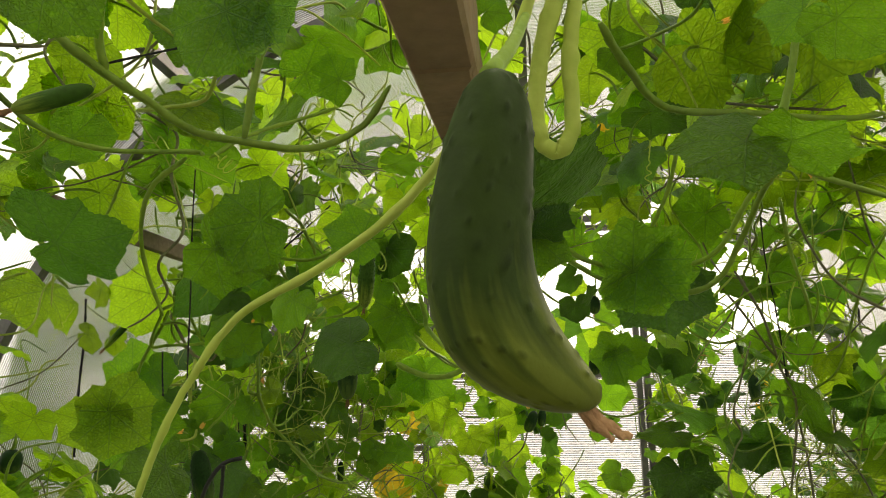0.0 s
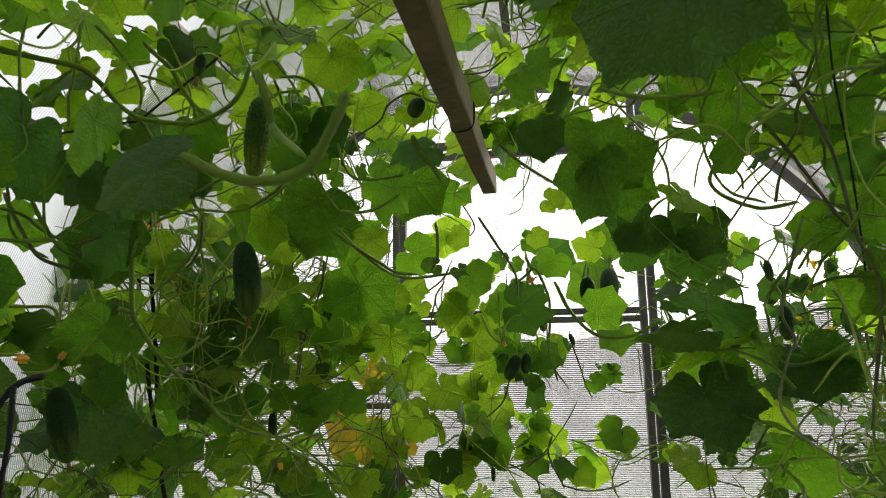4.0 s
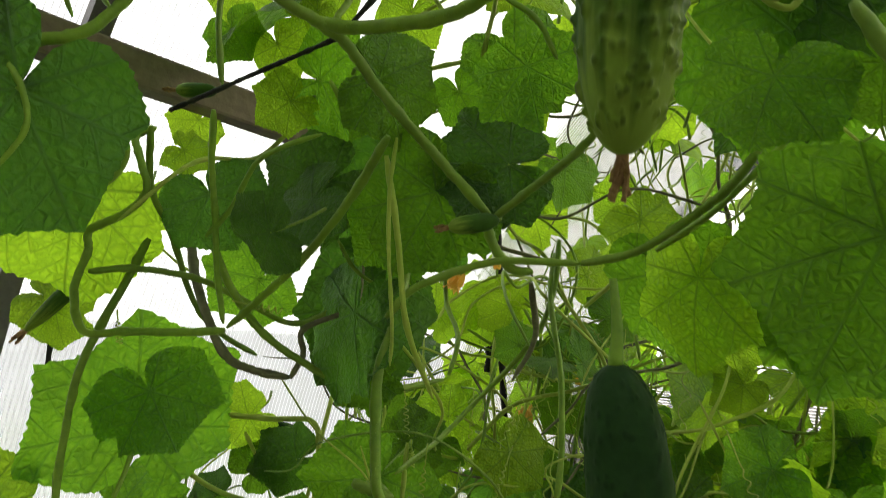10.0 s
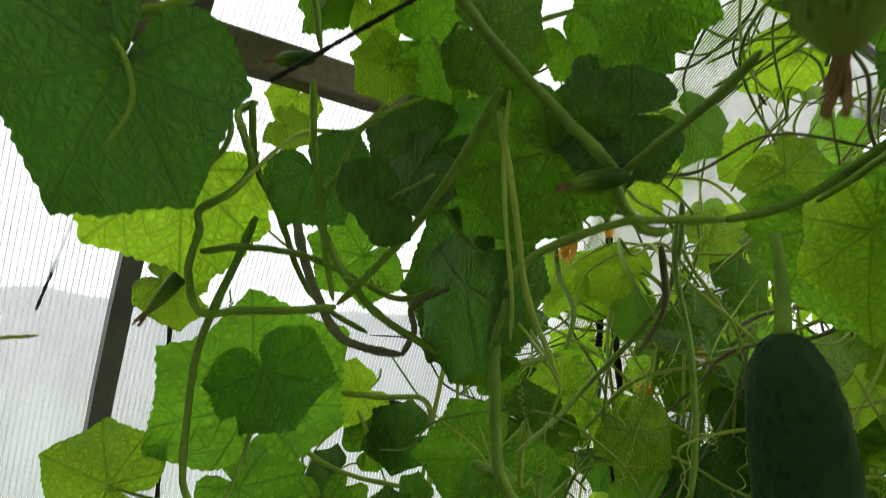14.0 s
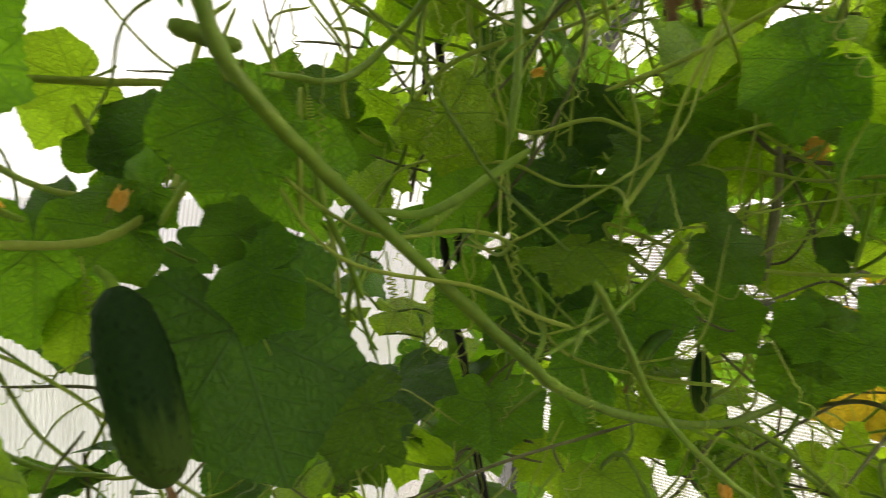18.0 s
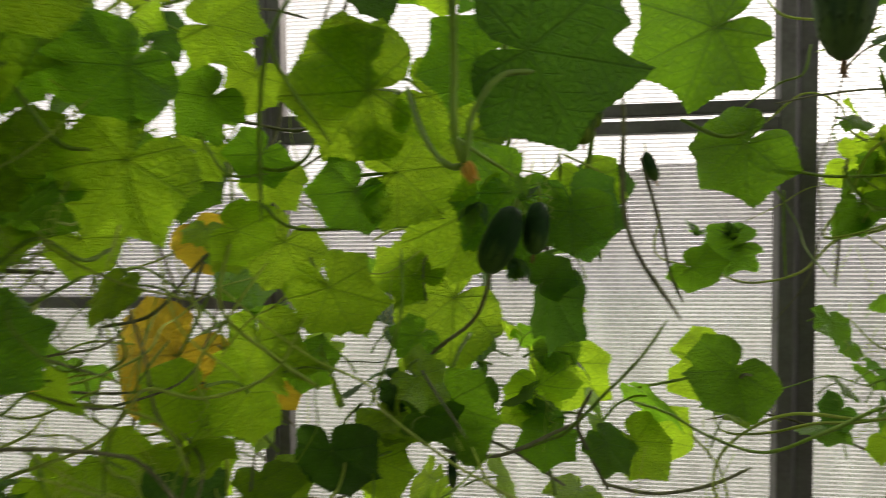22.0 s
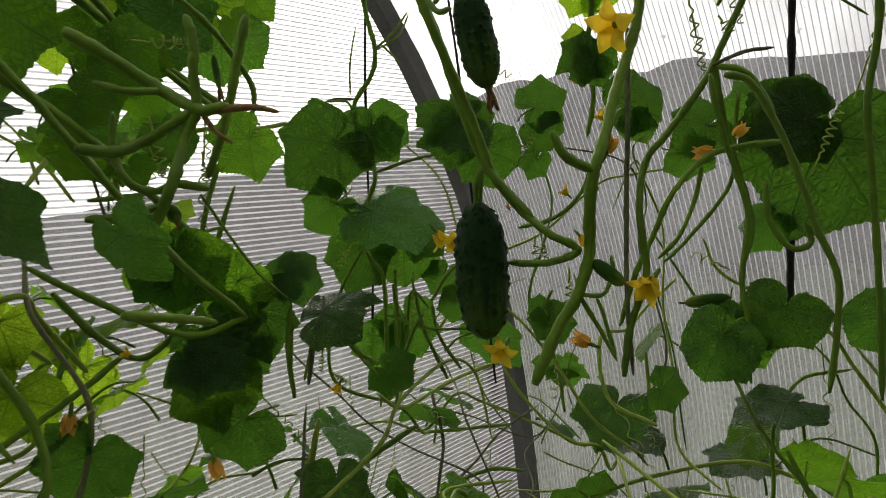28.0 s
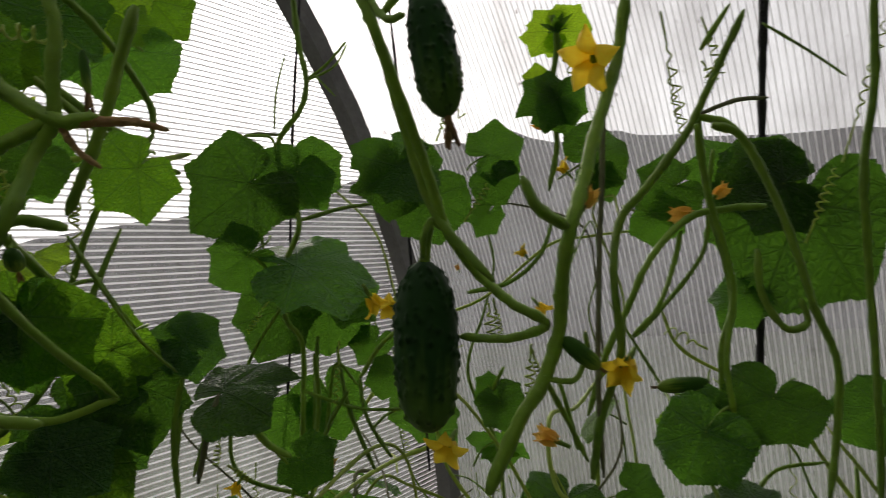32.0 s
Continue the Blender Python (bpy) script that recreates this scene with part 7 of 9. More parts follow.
vine(door_b, 0.0026, (-0.081, 2.348, 1.492), (-0.041, 2.322, 1.507), (-0.017, 2.299, 1.511))
vine(door_b, 0.0026, (-0.075, 2.348, 1.484), (-0.052, 2.345, 1.475), (-0.022, 2.331, 1.458))
vine(door_b, 0.0026, (-0.039, 2.208, 1.593), (-0.026, 2.237, 1.592), (-0.012, 2.255, 1.595), (-0.004, 2.253, 1.603), (-0.001, 2.253, 1.620))
vine(door_b, 0.0019, (-0.038, 2.304, 1.427), (-0.036, 2.325, 1.405), (-0.038, 2.346, 1.378))
vine(door_b, 0.0014, (-0.034, 2.304, 1.427), (-0.002, 2.300, 1.411), (0.022, 2.297, 1.396), mat=M_STEM_PALE)
vine(door_b, 0.0019, (0.178, 2.345, 1.425), (0.205, 2.342, 1.412), (0.236, 2.328, 1.401), (0.265, 2.324, 1.396), (0.331, 2.315, 1.396))
vine(door_b, 0.0025, (0.104, 2.344, 1.468), (0.147, 2.349, 1.448), (0.179, 2.354, 1.451), (0.196, 2.351, 1.468))
vine(door_b, 0.0025, (0.296, 2.296, 1.501), (0.311, 2.296, 1.456), (0.311, 2.277, 1.410), (0.307, 2.258, 1.369), (0.321, 2.257, 1.346), (0.335, 2.255, 1.353), (0.335, 2.264, 1.384), (0.323, 2.275, 1.418), (0.321, 2.285, 1.440), (0.307, 2.295, 1.476))
vine(door_b, 0.0023, (0.273, 2.322, 1.407), (0.285, 2.322, 1.381), (0.310, 2.319, 1.359), (0.343, 2.314, 1.371), (0.373, 2.309, 1.387), (0.398, 2.305, 1.403))
vine(door_b, 0.0023, (0.369, 2.328, 1.445), (0.390, 2.326, 1.414), (0.416, 2.323, 1.395), (0.451, 2.318, 1.425), (0.488, 2.310, 1.503))
vine(door_b, 0.0028, (0.298, 2.233, 1.580), (0.337, 2.248, 1.555), (0.379, 2.264, 1.528), (0.434, 2.298, 1.486), (0.489, 2.312, 1.428))
vine(door_b, 0.0026, (0.325, 2.247, 1.647), (0.362, 2.263, 1.620), (0.417, 2.287, 1.593), (0.480, 2.309, 1.564), (0.498, 2.307, 1.555))
vine(door_b, 0.0019, (0.392, 2.278, 1.663), (0.421, 2.295, 1.646), (0.465, 2.309, 1.634), (0.516, 2.323, 1.617))
vine(door_b, 0.0023, (0.310, 2.230, 1.632), (0.302, 2.232, 1.597), (0.299, 2.233, 1.573), (0.313, 2.242, 1.546))
vine(door_b, 0.0016, (0.239, 2.399, 1.385), (0.240, 2.400, 1.332), (0.243, 2.401, 1.274))
vine(door_b, 0.0021, (0.319, 2.417, 1.423), (0.315, 2.419, 1.353), (0.310, 2.423, 1.261), mat=M_STEM_OLD)
vine(door_b, 0.0026, (0.069, 1.973, 1.525), (0.082, 1.980, 1.563))
twine((-0.117, 2.370, 1.603), (-0.124, 2.397, 1.407))
cucumber((0.131, 2.000, 1.551), (0.126, 1.992, 1.452), 0.0216, M_FRUIT_WAXY_LIT, warts=170, rough=0.05, taper=0.33, dry=0.012, seed=31, stalk=(0.132, 2.001, 1.578), label="plump green cucumber with soft pimples and a pale tip")
cucumber((-0.020, 2.189, 1.477), (-0.019, 2.190, 1.425), 0.0115, M_FRUIT, warts=60, dry=0.006, seed=32, stalk=(-0.042, 2.242, 1.487), label="short warty green cucumber")
cucumber((-0.001, 2.277, 1.487), (0.000, 2.278, 1.452), 0.0091, M_FRUIT, warts=10, dry=0.004, seed=33, label="small young cucumber by a hairy stem")
cucumber((-0.010, 2.302, 1.375), (0.005, 2.301, 1.330), 0.0092, M_FRUIT, warts=30, dry=0.004, seed=34, label="small young cucumber by a hairy stem")
tendril(door_b, (-0.112, 2.335, 1.415), (-0.087, 2.333, 1.361), 3, 0.012, 0.0007)
tendril(door_b, (-0.116, 2.296, 1.386), (-0.099, 2.293, 1.392), 3, 0.008, 0.0007)
tendril(door_b, (0.421, 2.295, 1.637), (0.424, 2.295, 1.616), 5, 0.003, 0.0007)
flower(door_b, (-0.036, 2.239, 1.569), (-0.75, 0.09, -0.42), 0.0212, 3)
vine(door_b, 0.0026, (0.226, 2.178, 1.662), (0.245, 2.193, 1.626), (0.262, 2.207, 1.600))
vine(door_b, 0.0030, (0.144, 2.045, 1.591), (0.141, 2.047, 1.577), (0.143, 2.047, 1.569), mat=M_STEM_PALE)
vine(door_b, 0.0035, (0.164, 2.034, 1.591), (0.167, 2.033, 1.573), (0.170, 2.032, 1.560), (0.173, 2.031, 1.551), hairy=40)
vine(door_b, 0.0021, (0.345, 2.247, 1.707), (0.371, 2.258, 1.665), (0.419, 2.279, 1.637), (0.462, 2.278, 1.609), (0.495, 2.285, 1.574), (0.497, 2.285, 1.554))
vine(door_b, 0.0021, (0.358, 2.266, 1.650), (0.396, 2.270, 1.606), (0.430, 2.276, 1.574), (0.492, 2.289, 1.539), (0.509, 2.279, 1.532))
vine(door_b, 0.0023, (0.301, 2.232, 1.584), (0.336, 2.237, 1.557), (0.372, 2.242, 1.509), (0.410, 2.247, 1.458), (0.451, 2.249, 1.416))
vine(door_b, 0.0021, (0.451, 2.249, 1.416), (0.419, 2.267, 1.411), (0.370, 2.270, 1.442), (0.345, 2.283, 1.463))
vine(door_b, 0.0019, (0.282, 2.270, 1.504), (0.299, 2.263, 1.453), (0.308, 2.261, 1.403), (0.323, 2.254, 1.369))
vine(door_b, 0.0019, (0.497, 2.285, 1.554), (0.471, 2.301, 1.512), (0.458, 2.311, 1.468))
vine(east_b, 0.0023, (0.424, 2.114, 1.654), (0.425, 2.115, 1.626), (0.468, 2.116, 1.599), (0.503, 2.120, 1.574), (0.513, 2.116, 1.534), (0.526, 2.111, 1.490), (0.532, 2.087, 1.457))
vine(east_b, 0.0021, (0.526, 2.080, 1.642), (0.522, 2.084, 1.613), (0.515, 2.101, 1.592), (0.507, 2.118, 1.574))
flower(door_b, (0.357, 2.280, 1.382), (-0.15, 0.15, -0.81), 0.0136, 2)
flower(door_b, (0.396, 2.202, 1.356), (0.08, 0.00, -0.83), 0.0121, 2)
flower(door_b, (0.544, 2.172, 1.456), (0.36, -0.22, -0.72), 0.0139, 1)


# ---- plants in the north-east corner ----
vine(east_b, 0.0032, (0.541, 2.105, 1.363), (0.551, 2.092, 1.393), (0.559, 2.082, 1.411), (0.564, 2.075, 1.432), (0.556, 2.067, 1.456), (0.550, 2.059, 1.475), (0.564, 2.056, 1.500), (0.579, 2.053, 1.527), (0.595, 2.048, 1.558), (0.599, 2.042, 1.590), hairy=200)
vine(east_b, 0.0024, (0.487, 2.109, 1.574), (0.491, 2.105, 1.555), (0.504, 2.106, 1.532), (0.518, 2.108, 1.509), (0.531, 2.109, 1.482), (0.548, 2.106, 1.462), (0.550, 2.090, 1.447), (0.559, 2.080, 1.438), (0.558, 2.081, 1.434), (0.556, 2.099, 1.430), (0.550, 2.121, 1.432), hairy=140)
vine(east_b, 0.0019, (0.531, 2.109, 1.482), (0.527, 2.114, 1.486), (0.524, 2.117, 1.478), (0.532, 2.124, 1.470))
vine(east_b, 0.0016, (0.488, 2.107, 1.574), (0.485, 2.096, 1.561), (0.482, 2.084, 1.558))
vine(east_b, 0.0025, (0.549, 2.059, 1.478), (0.532, 2.063, 1.486), (0.528, 2.067, 1.499))
vine(east_b, 0.0023, (0.601, 2.082, 1.354), (0.605, 2.076, 1.385), (0.612, 2.066, 1.416), (0.611, 2.066, 1.453), (0.624, 2.065, 1.482), (0.635, 2.052, 1.500), (0.647, 2.036, 1.523), (0.652, 2.030, 1.534), (0.662, 2.017, 1.563), (0.672, 2.005, 1.589), hairy=100)
vine(east_b, 0.0019, (0.653, 2.029, 1.534), (0.666, 2.015, 1.527), (0.676, 2.005, 1.502))
vine(east_b, 0.0021, (0.688, 2.007, 1.485), (0.673, 2.024, 1.485), (0.658, 2.041, 1.481), (0.634, 2.054, 1.462), (0.625, 2.066, 1.436), (0.618, 2.076, 1.415), (0.610, 2.086, 1.383))
vine(east_b, 0.0016, (0.656, 2.044, 1.475), (0.653, 2.049, 1.456), (0.636, 2.054, 1.435), (0.627, 2.065, 1.422))
vine(east_b, 0.0021, (0.653, 2.029, 1.536), (0.665, 2.032, 1.511), (0.679, 2.033, 1.483), (0.695, 2.032, 1.454), (0.696, 2.031, 1.430), (0.692, 2.038, 1.406), (0.692, 2.040, 1.371), (0.693, 2.040, 1.329))
vine(east_b, 0.0014, (0.560, 2.080, 1.411), (0.568, 2.071, 1.410), (0.572, 2.066, 1.422), (0.572, 2.066, 1.431))
vine(east_b, 0.0014, (0.559, 2.082, 1.413), (0.575, 2.080, 1.389), (0.581, 2.074, 1.369))
vine(east_b, 0.0019, (0.649, 2.104, 1.610), (0.650, 2.104, 1.591), (0.648, 2.109, 1.566), (0.649, 2.109, 1.534), (0.645, 2.115, 1.506))
vine(east_b, 0.0016, (0.655, 2.025, 1.569), (0.666, 2.011, 1.592))
vine(east_b, 0.0016, (0.610, 2.061, 1.560), (0.608, 2.066, 1.506), (0.606, 2.071, 1.459), (0.604, 2.076, 1.401), (0.605, 2.078, 1.354), mat=M_STEM_OLD)
vine(east_b, 0.0015, (0.611, 2.156, 1.450), (0.628, 2.137, 1.454), (0.641, 2.122, 1.469), (0.647, 2.114, 1.491))
vine(east_b, 0.0014, (0.569, 2.207, 1.406), (0.577, 2.196, 1.424), (0.588, 2.183, 1.436))
vine(east_b, 0.0019, (0.601, 2.276, 1.664), (0.603, 2.276, 1.630), (0.606, 2.274, 1.604), (0.603, 2.279, 1.584), (0.592, 2.292, 1.561), (0.595, 2.291, 1.534), (0.594, 2.278, 1.506), (0.589, 2.285, 1.484), (0.576, 2.286, 1.466), (0.587, 2.290, 1.439), (0.600, 2.291, 1.422), (0.600, 2.294, 1.384), (0.598, 2.298, 1.346), (0.593, 2.306, 1.312), hairy=60)
vine(east_b, 0.0013, (0.576, 2.286, 1.469), (0.573, 2.303, 1.485), (0.565, 2.311, 1.493))
vine(east_b, 0.0014, (0.595, 2.277, 1.506), (0.613, 2.257, 1.512), (0.628, 2.240, 1.514))
vine(east_b, 0.0010, (0.606, 2.274, 1.604), (0.616, 2.262, 1.615), (0.625, 2.251, 1.630))
vine(east_b, 0.0010, (0.593, 2.291, 1.567), (0.582, 2.303, 1.569), (0.576, 2.310, 1.567), mat=M_STEM_OLD)
vine(east_b, 0.0014, (0.566, 2.273, 1.350), (0.557, 2.283, 1.368), (0.549, 2.291, 1.385))
vine(east_b, 0.0016, (0.621, 2.298, 1.424), (0.619, 2.303, 1.380), (0.617, 2.307, 1.332), (0.614, 2.312, 1.300))
vine(east_b, 0.0015, (0.589, 2.278, 1.340), (0.599, 2.265, 1.372), (0.607, 2.255, 1.390))
vine(east_b, 0.0015, (0.581, 2.307, 1.532), (0.582, 2.307, 1.509), (0.584, 2.305, 1.489))
vine(east_b, 0.0016, (0.489, 2.269, 1.353), (0.488, 2.268, 1.388), (0.492, 2.263, 1.418))
vine(east_b, 0.0015, (0.496, 2.261, 1.361), (0.500, 2.255, 1.387), (0.504, 2.249, 1.408), mat=M_STEM_OLD)
vine(east_b, 0.0009, (0.437, 2.260, 1.494), (0.451, 2.261, 1.470), (0.468, 2.258, 1.441), (0.485, 2.255, 1.422))
vine(door_c, 0.0030, (0.353, 2.200, 1.564), (0.369, 2.197, 1.554), (0.385, 2.195, 1.543), (0.394, 2.186, 1.533), (0.401, 2.177, 1.526), (0.410, 2.167, 1.527), hairy=120)
vine(door_c, 0.0020, (0.401, 2.177, 1.526), (0.413, 2.164, 1.525), (0.419, 2.157, 1.524), (0.426, 2.150, 1.521), end=0.0010, mat=M_DRY)
vine(door_c, 0.0013, (0.401, 2.177, 1.525), (0.405, 2.174, 1.516), (0.410, 2.168, 1.509), end=0.0009, mat=M_DRY)
vine(door_c, 0.0029, (0.352, 2.203, 1.512), (0.368, 2.200, 1.510), (0.382, 2.200, 1.515), (0.391, 2.189, 1.521), (0.399, 2.180, 1.527), hairy=80)
vine(door_c, 0.0029, (0.368, 2.188, 1.465), (0.379, 2.190, 1.477), (0.385, 2.182, 1.493), (0.395, 2.185, 1.514), (0.400, 2.180, 1.527), (0.400, 2.178, 1.544), (0.401, 2.176, 1.559), (0.399, 2.177, 1.571), hairy=80)
vine(door_c, 0.0023, (0.429, 2.173, 1.574), (0.425, 2.179, 1.554), (0.421, 2.185, 1.533), (0.416, 2.192, 1.513), (0.411, 2.199, 1.496), hairy=80)
vine(door_c, 0.0021, (0.411, 2.199, 1.491), (0.396, 2.200, 1.494), (0.388, 2.209, 1.492), (0.376, 2.208, 1.496), (0.372, 2.212, 1.510), (0.373, 2.210, 1.531))
vine(door_c, 0.0021, (0.353, 2.204, 1.480), (0.365, 2.191, 1.479), (0.380, 2.188, 1.483))
vine(door_c, 0.0019, (0.399, 2.180, 1.529), (0.390, 2.190, 1.537), (0.374, 2.193, 1.537), (0.364, 2.204, 1.543))
vine(door_c, 0.0021, (0.338, 2.134, 1.440), (0.349, 2.136, 1.437), (0.362, 2.137, 1.434), (0.375, 2.137, 1.430))
vine(door_c, 0.0014, (0.376, 2.268, 1.494), (0.391, 2.251, 1.494), (0.403, 2.237, 1.494))
tendril(door_c, (0.390, 2.218, 1.569), (0.408, 2.198, 1.564), 4, 0.004, 0.0007)
tendril(door_c, (0.393, 2.217, 1.531), (0.397, 2.214, 1.498), 5, 0.003, 0.0007)
tendril(east_b, (0.582, 2.100, 1.424), (0.581, 2.103, 1.398), 5, 0.003, 0.0007)
tendril(east_b, (0.585, 2.125, 1.445), (0.586, 2.125, 1.428), 3, 0.004, 0.0007)
tendril(east_b, (0.598, 2.165, 1.567), (0.612, 2.149, 1.553), 4, 0.003, 0.0007)
tendril(east_b, (0.655, 2.025, 1.563), (0.660, 2.020, 1.552), 3, 0.004, 0.0007)
tendril(east_b, (0.686, 2.044, 1.407), (0.670, 2.061, 1.420), 3, 0.004, 0.0007)
tendril(east_b, (0.648, 2.106, 1.610), (0.658, 2.097, 1.568), 5, 0.003, 0.0007)
tendril(east_b, (0.451, 2.272, 1.535), (0.446, 2.281, 1.474), 4, 0.004, 0.0007)
twine((0.675, 2.252, 1.683), (0.704, 2.271, 1.306))
twine((0.618, 2.288, 1.669), (0.608, 2.333, 1.330))
cucumber((0.536, 2.127, 1.469), (0.536, 2.132, 1.389), 0.0152, M_FRUIT_DARK, warts=230, rough=0.10, dry=0, seed=41, stalk=(0.531, 2.117, 1.486), label="dark green prickly cucumber in the corner")
cucumber((0.491, 2.082, 1.570), (0.496, 2.079, 1.521), 0.0091, M_FRUIT_DARK, warts=150, rough=0.11, dry=0.012, seed=42, stalk=(0.489, 2.091, 1.576), label="small dark prickly cucumber with a dry blossom")
cucumber((0.407, 2.170, 1.551), (0.408, 2.170, 1.535), 0.0017, M_FRUIT, warts=0, dry=0.006, seed=43, label="withered baby cucumber on a stem")
cucumber((0.565, 2.074, 1.429), (0.576, 2.062, 1.414), 0.0043, M_FRUIT, warts=20, dry=0.004, seed=44, label="baby cucumber beside an open flower")
cucumber((0.686, 2.045, 1.388), (0.666, 2.068, 1.388), 0.0045, M_FRUIT, warts=20, dry=0.004, seed=45, label="baby cucumber held out sideways")
cucumber((0.397, 2.215, 1.485), (0.399, 2.214, 1.476), 0.0036, M_FRUIT, warts=12, dry=0.004, seed=46, label="baby cucumber with a dry tip")
flower(east_b, (0.590, 2.054, 1.559), (-0.75, 0.14, -0.33), 0.0213, 0)
flower(east_b, (0.547, 2.127, 1.384), (-0.72, -0.13, -0.39), 0.0152, 0)
flower(east_b, (0.616, 2.063, 1.413), (-0.72, 0.05, -0.41), 0.0194, 1)
flower(east_b, (0.598, 2.202, 1.448), (-0.69, -0.21, -0.42), 0.0144, 0)
flower(east_b, (0.563, 2.058, 1.485), (0.26, -0.35, 0.71), 0.0113, 2)
flower(east_b, (0.679, 2.032, 1.492), (0.45, -0.54, 0.45), 0.0111, 2)
flower(east_b, (0.673, 2.040, 1.485), (-0.55, 0.62, -0.07), 0.0145, 2)
flower(east_b, (0.563, 2.078, 1.382), (-0.48, 0.56, 0.40), 0.0126, 2)
flower(east_b, (0.635, 2.128, 1.468), (-0.38, 0.38, 0.64), 0.0079, 1)
flower(east_b, (0.638, 2.126, 1.441), (0.37, -0.37, -0.65), 0.0108, 1)
flower(east_b, (0.672, 2.114, 1.518), (-0.37, 0.37, 0.65), 0.0108, 1)
flower(east_b, (0.594, 2.273, 1.336), (0.30, -0.38, 0.68), 0.0133, 2)
flower(east_b, (0.511, 2.245, 1.360), (-0.34, 0.34, -0.68), 0.0088, 1)
flower(east_b, (0.644, 2.114, 1.543), (-0.52, 0.52, 0.39), 0.0077, 3)
flower(door_c, (0.378, 2.241, 1.409), (-0.48, 0.48, 0.48), 0.0062, 1)
flower(east_b, (0.592, 2.147, 1.463), (-0.25, 0.25, 0.75), 0.0040, 2)
leaf(door_c, (0.401, 2.266, 1.577), (0.015, -0.017, -0.019), (-0.73, -0.69, 0.04), 0)
leaf(door_c, (0.378, 2.263, 1.550), (0.012, -0.013, -0.013), (-0.69, -0.72, 0.09), 0)
leaf(door_c, (0.390, 2.278, 1.586), (-0.014, 0.016, -0.006), (-0.55, -0.67, -0.50), 0)
leaf(door_c, (0.402, 2.268, 1.511), (0.006, -0.006, -0.011), (-0.55, -0.82, 0.17), 0)
leaf(door_c, (0.381, 2.276, 1.525), (-0.005, 0.006, -0.014), (-0.30, -0.90, -0.30), 0)
leaf(door_c, (0.457, 2.231, 1.592), (0.005, -0.005, -0.012), (-0.72, -0.69, -0.01), 0)
leaf(door_c, (0.418, 2.277, 1.553), (0.006, -0.005, -0.014), (-0.54, -0.84, 0.07), 0)
leaf(door_c, (0.420, 2.274, 1.579), (0.012, -0.014, 0.005), (-0.59, -0.67, -0.45), 0)
leaf(door_c, (0.340, 2.130, 1.469), (0.007, -0.008, -0.020), (-0.93, -0.32, -0.21), 2)
leaf(door_c, (0.391, 2.252, 1.472), (-0.009, 0.012, -0.001), (-0.77, -0.64, -0.07), 0)


# ---- high growth over the walk ----
cucumber((-0.085, 0.240, 1.464), (-0.071, 0.254, 1.410), 0.0088, M_FRUIT_OLIVE, warts=110, rough=0.05, taper=-0.12, dry=0.008, seed=51, hook=1.4, blunt=1.0, bow=(-0.010, -0.001, -0.004), stalk=(-0.078, 0.252, 1.482), label="dark olive curved cucumber with a dry brown tip overhead")
vine(over_a, 0.0011, (-0.075, 0.250, 1.490), (-0.082, 0.253, 1.474), (-0.093, 0.260, 1.460), (-0.106, 0.266, 1.448), (-0.125, 0.276, 1.439), (-0.147, 0.285, 1.430), (-0.159, 0.287, 1.415), (-0.167, 0.289, 1.400), (-0.172, 0.291, 1.387), mat=M_STEM_PALE)
vine(over_a, 0.0030, (-0.065, 0.323, 1.542), (-0.073, 0.327, 1.518), (-0.076, 0.332, 1.494), (-0.071, 0.335, 1.486), (-0.065, 0.334, 1.492), (-0.065, 0.329, 1.514), (-0.062, 0.324, 1.538), mat=M_STEM_PALE)
vine(over_a, 0.0026, (-0.314, 0.378, 1.602), (-0.294, 0.386, 1.577), (-0.284, 0.410, 1.568), (-0.276, 0.433, 1.564), (-0.264, 0.457, 1.557), (-0.248, 0.480, 1.559), (-0.212, 0.505, 1.562), (-0.185, 0.524, 1.583), (-0.166, 0.521, 1.609), hairy=80)
vine(over_a, 0.0023, (-0.272, 0.385, 1.597), (-0.281, 0.397, 1.582), (-0.284, 0.410, 1.568))
vine(over_a, 0.0023, (-0.244, 0.480, 1.560), (-0.237, 0.474, 1.591), (-0.229, 0.468, 1.620), (-0.222, 0.463, 1.646))
vine(over_a, 0.0021, (-0.424, 0.484, 1.610), (-0.411, 0.511, 1.593), (-0.379, 0.538, 1.584), (-0.336, 0.583, 1.597), (-0.328, 0.585, 1.594))
vine(over_a, 0.0023, (-0.367, 0.627, 1.610), (-0.408, 0.646, 1.593), (-0.437, 0.679, 1.567), (-0.445, 0.707, 1.530), (-0.442, 0.737, 1.490))
vine(over_a, 0.0018, (-0.323, 0.586, 1.592), (-0.301, 0.604, 1.617), (-0.266, 0.634, 1.643), (-0.237, 0.636, 1.652))
vine(over_b, 0.0026, (-0.032, 0.513, 1.637), (-0.013, 0.540, 1.620), (0.016, 0.569, 1.603), (0.076, 0.597, 1.608), (0.139, 0.606, 1.603), (0.175, 0.611, 1.607))
vine(over_b, 0.0026, (0.061, 0.568, 1.544), (0.072, 0.565, 1.562), (0.088, 0.559, 1.598), (0.097, 0.551, 1.641), (0.102, 0.544, 1.673))
vine(over_b, 0.0026, (-0.068, 0.754, 1.555), (-0.028, 0.746, 1.524), (0.005, 0.734, 1.506), (0.046, 0.721, 1.497), (0.077, 0.713, 1.507), (0.094, 0.698, 1.536), (0.100, 0.651, 1.565), (0.106, 0.629, 1.575), hairy=40)
vine(over_b, 0.0021, (0.098, 0.589, 1.565), (0.128, 0.596, 1.554), (0.166, 0.603, 1.542))
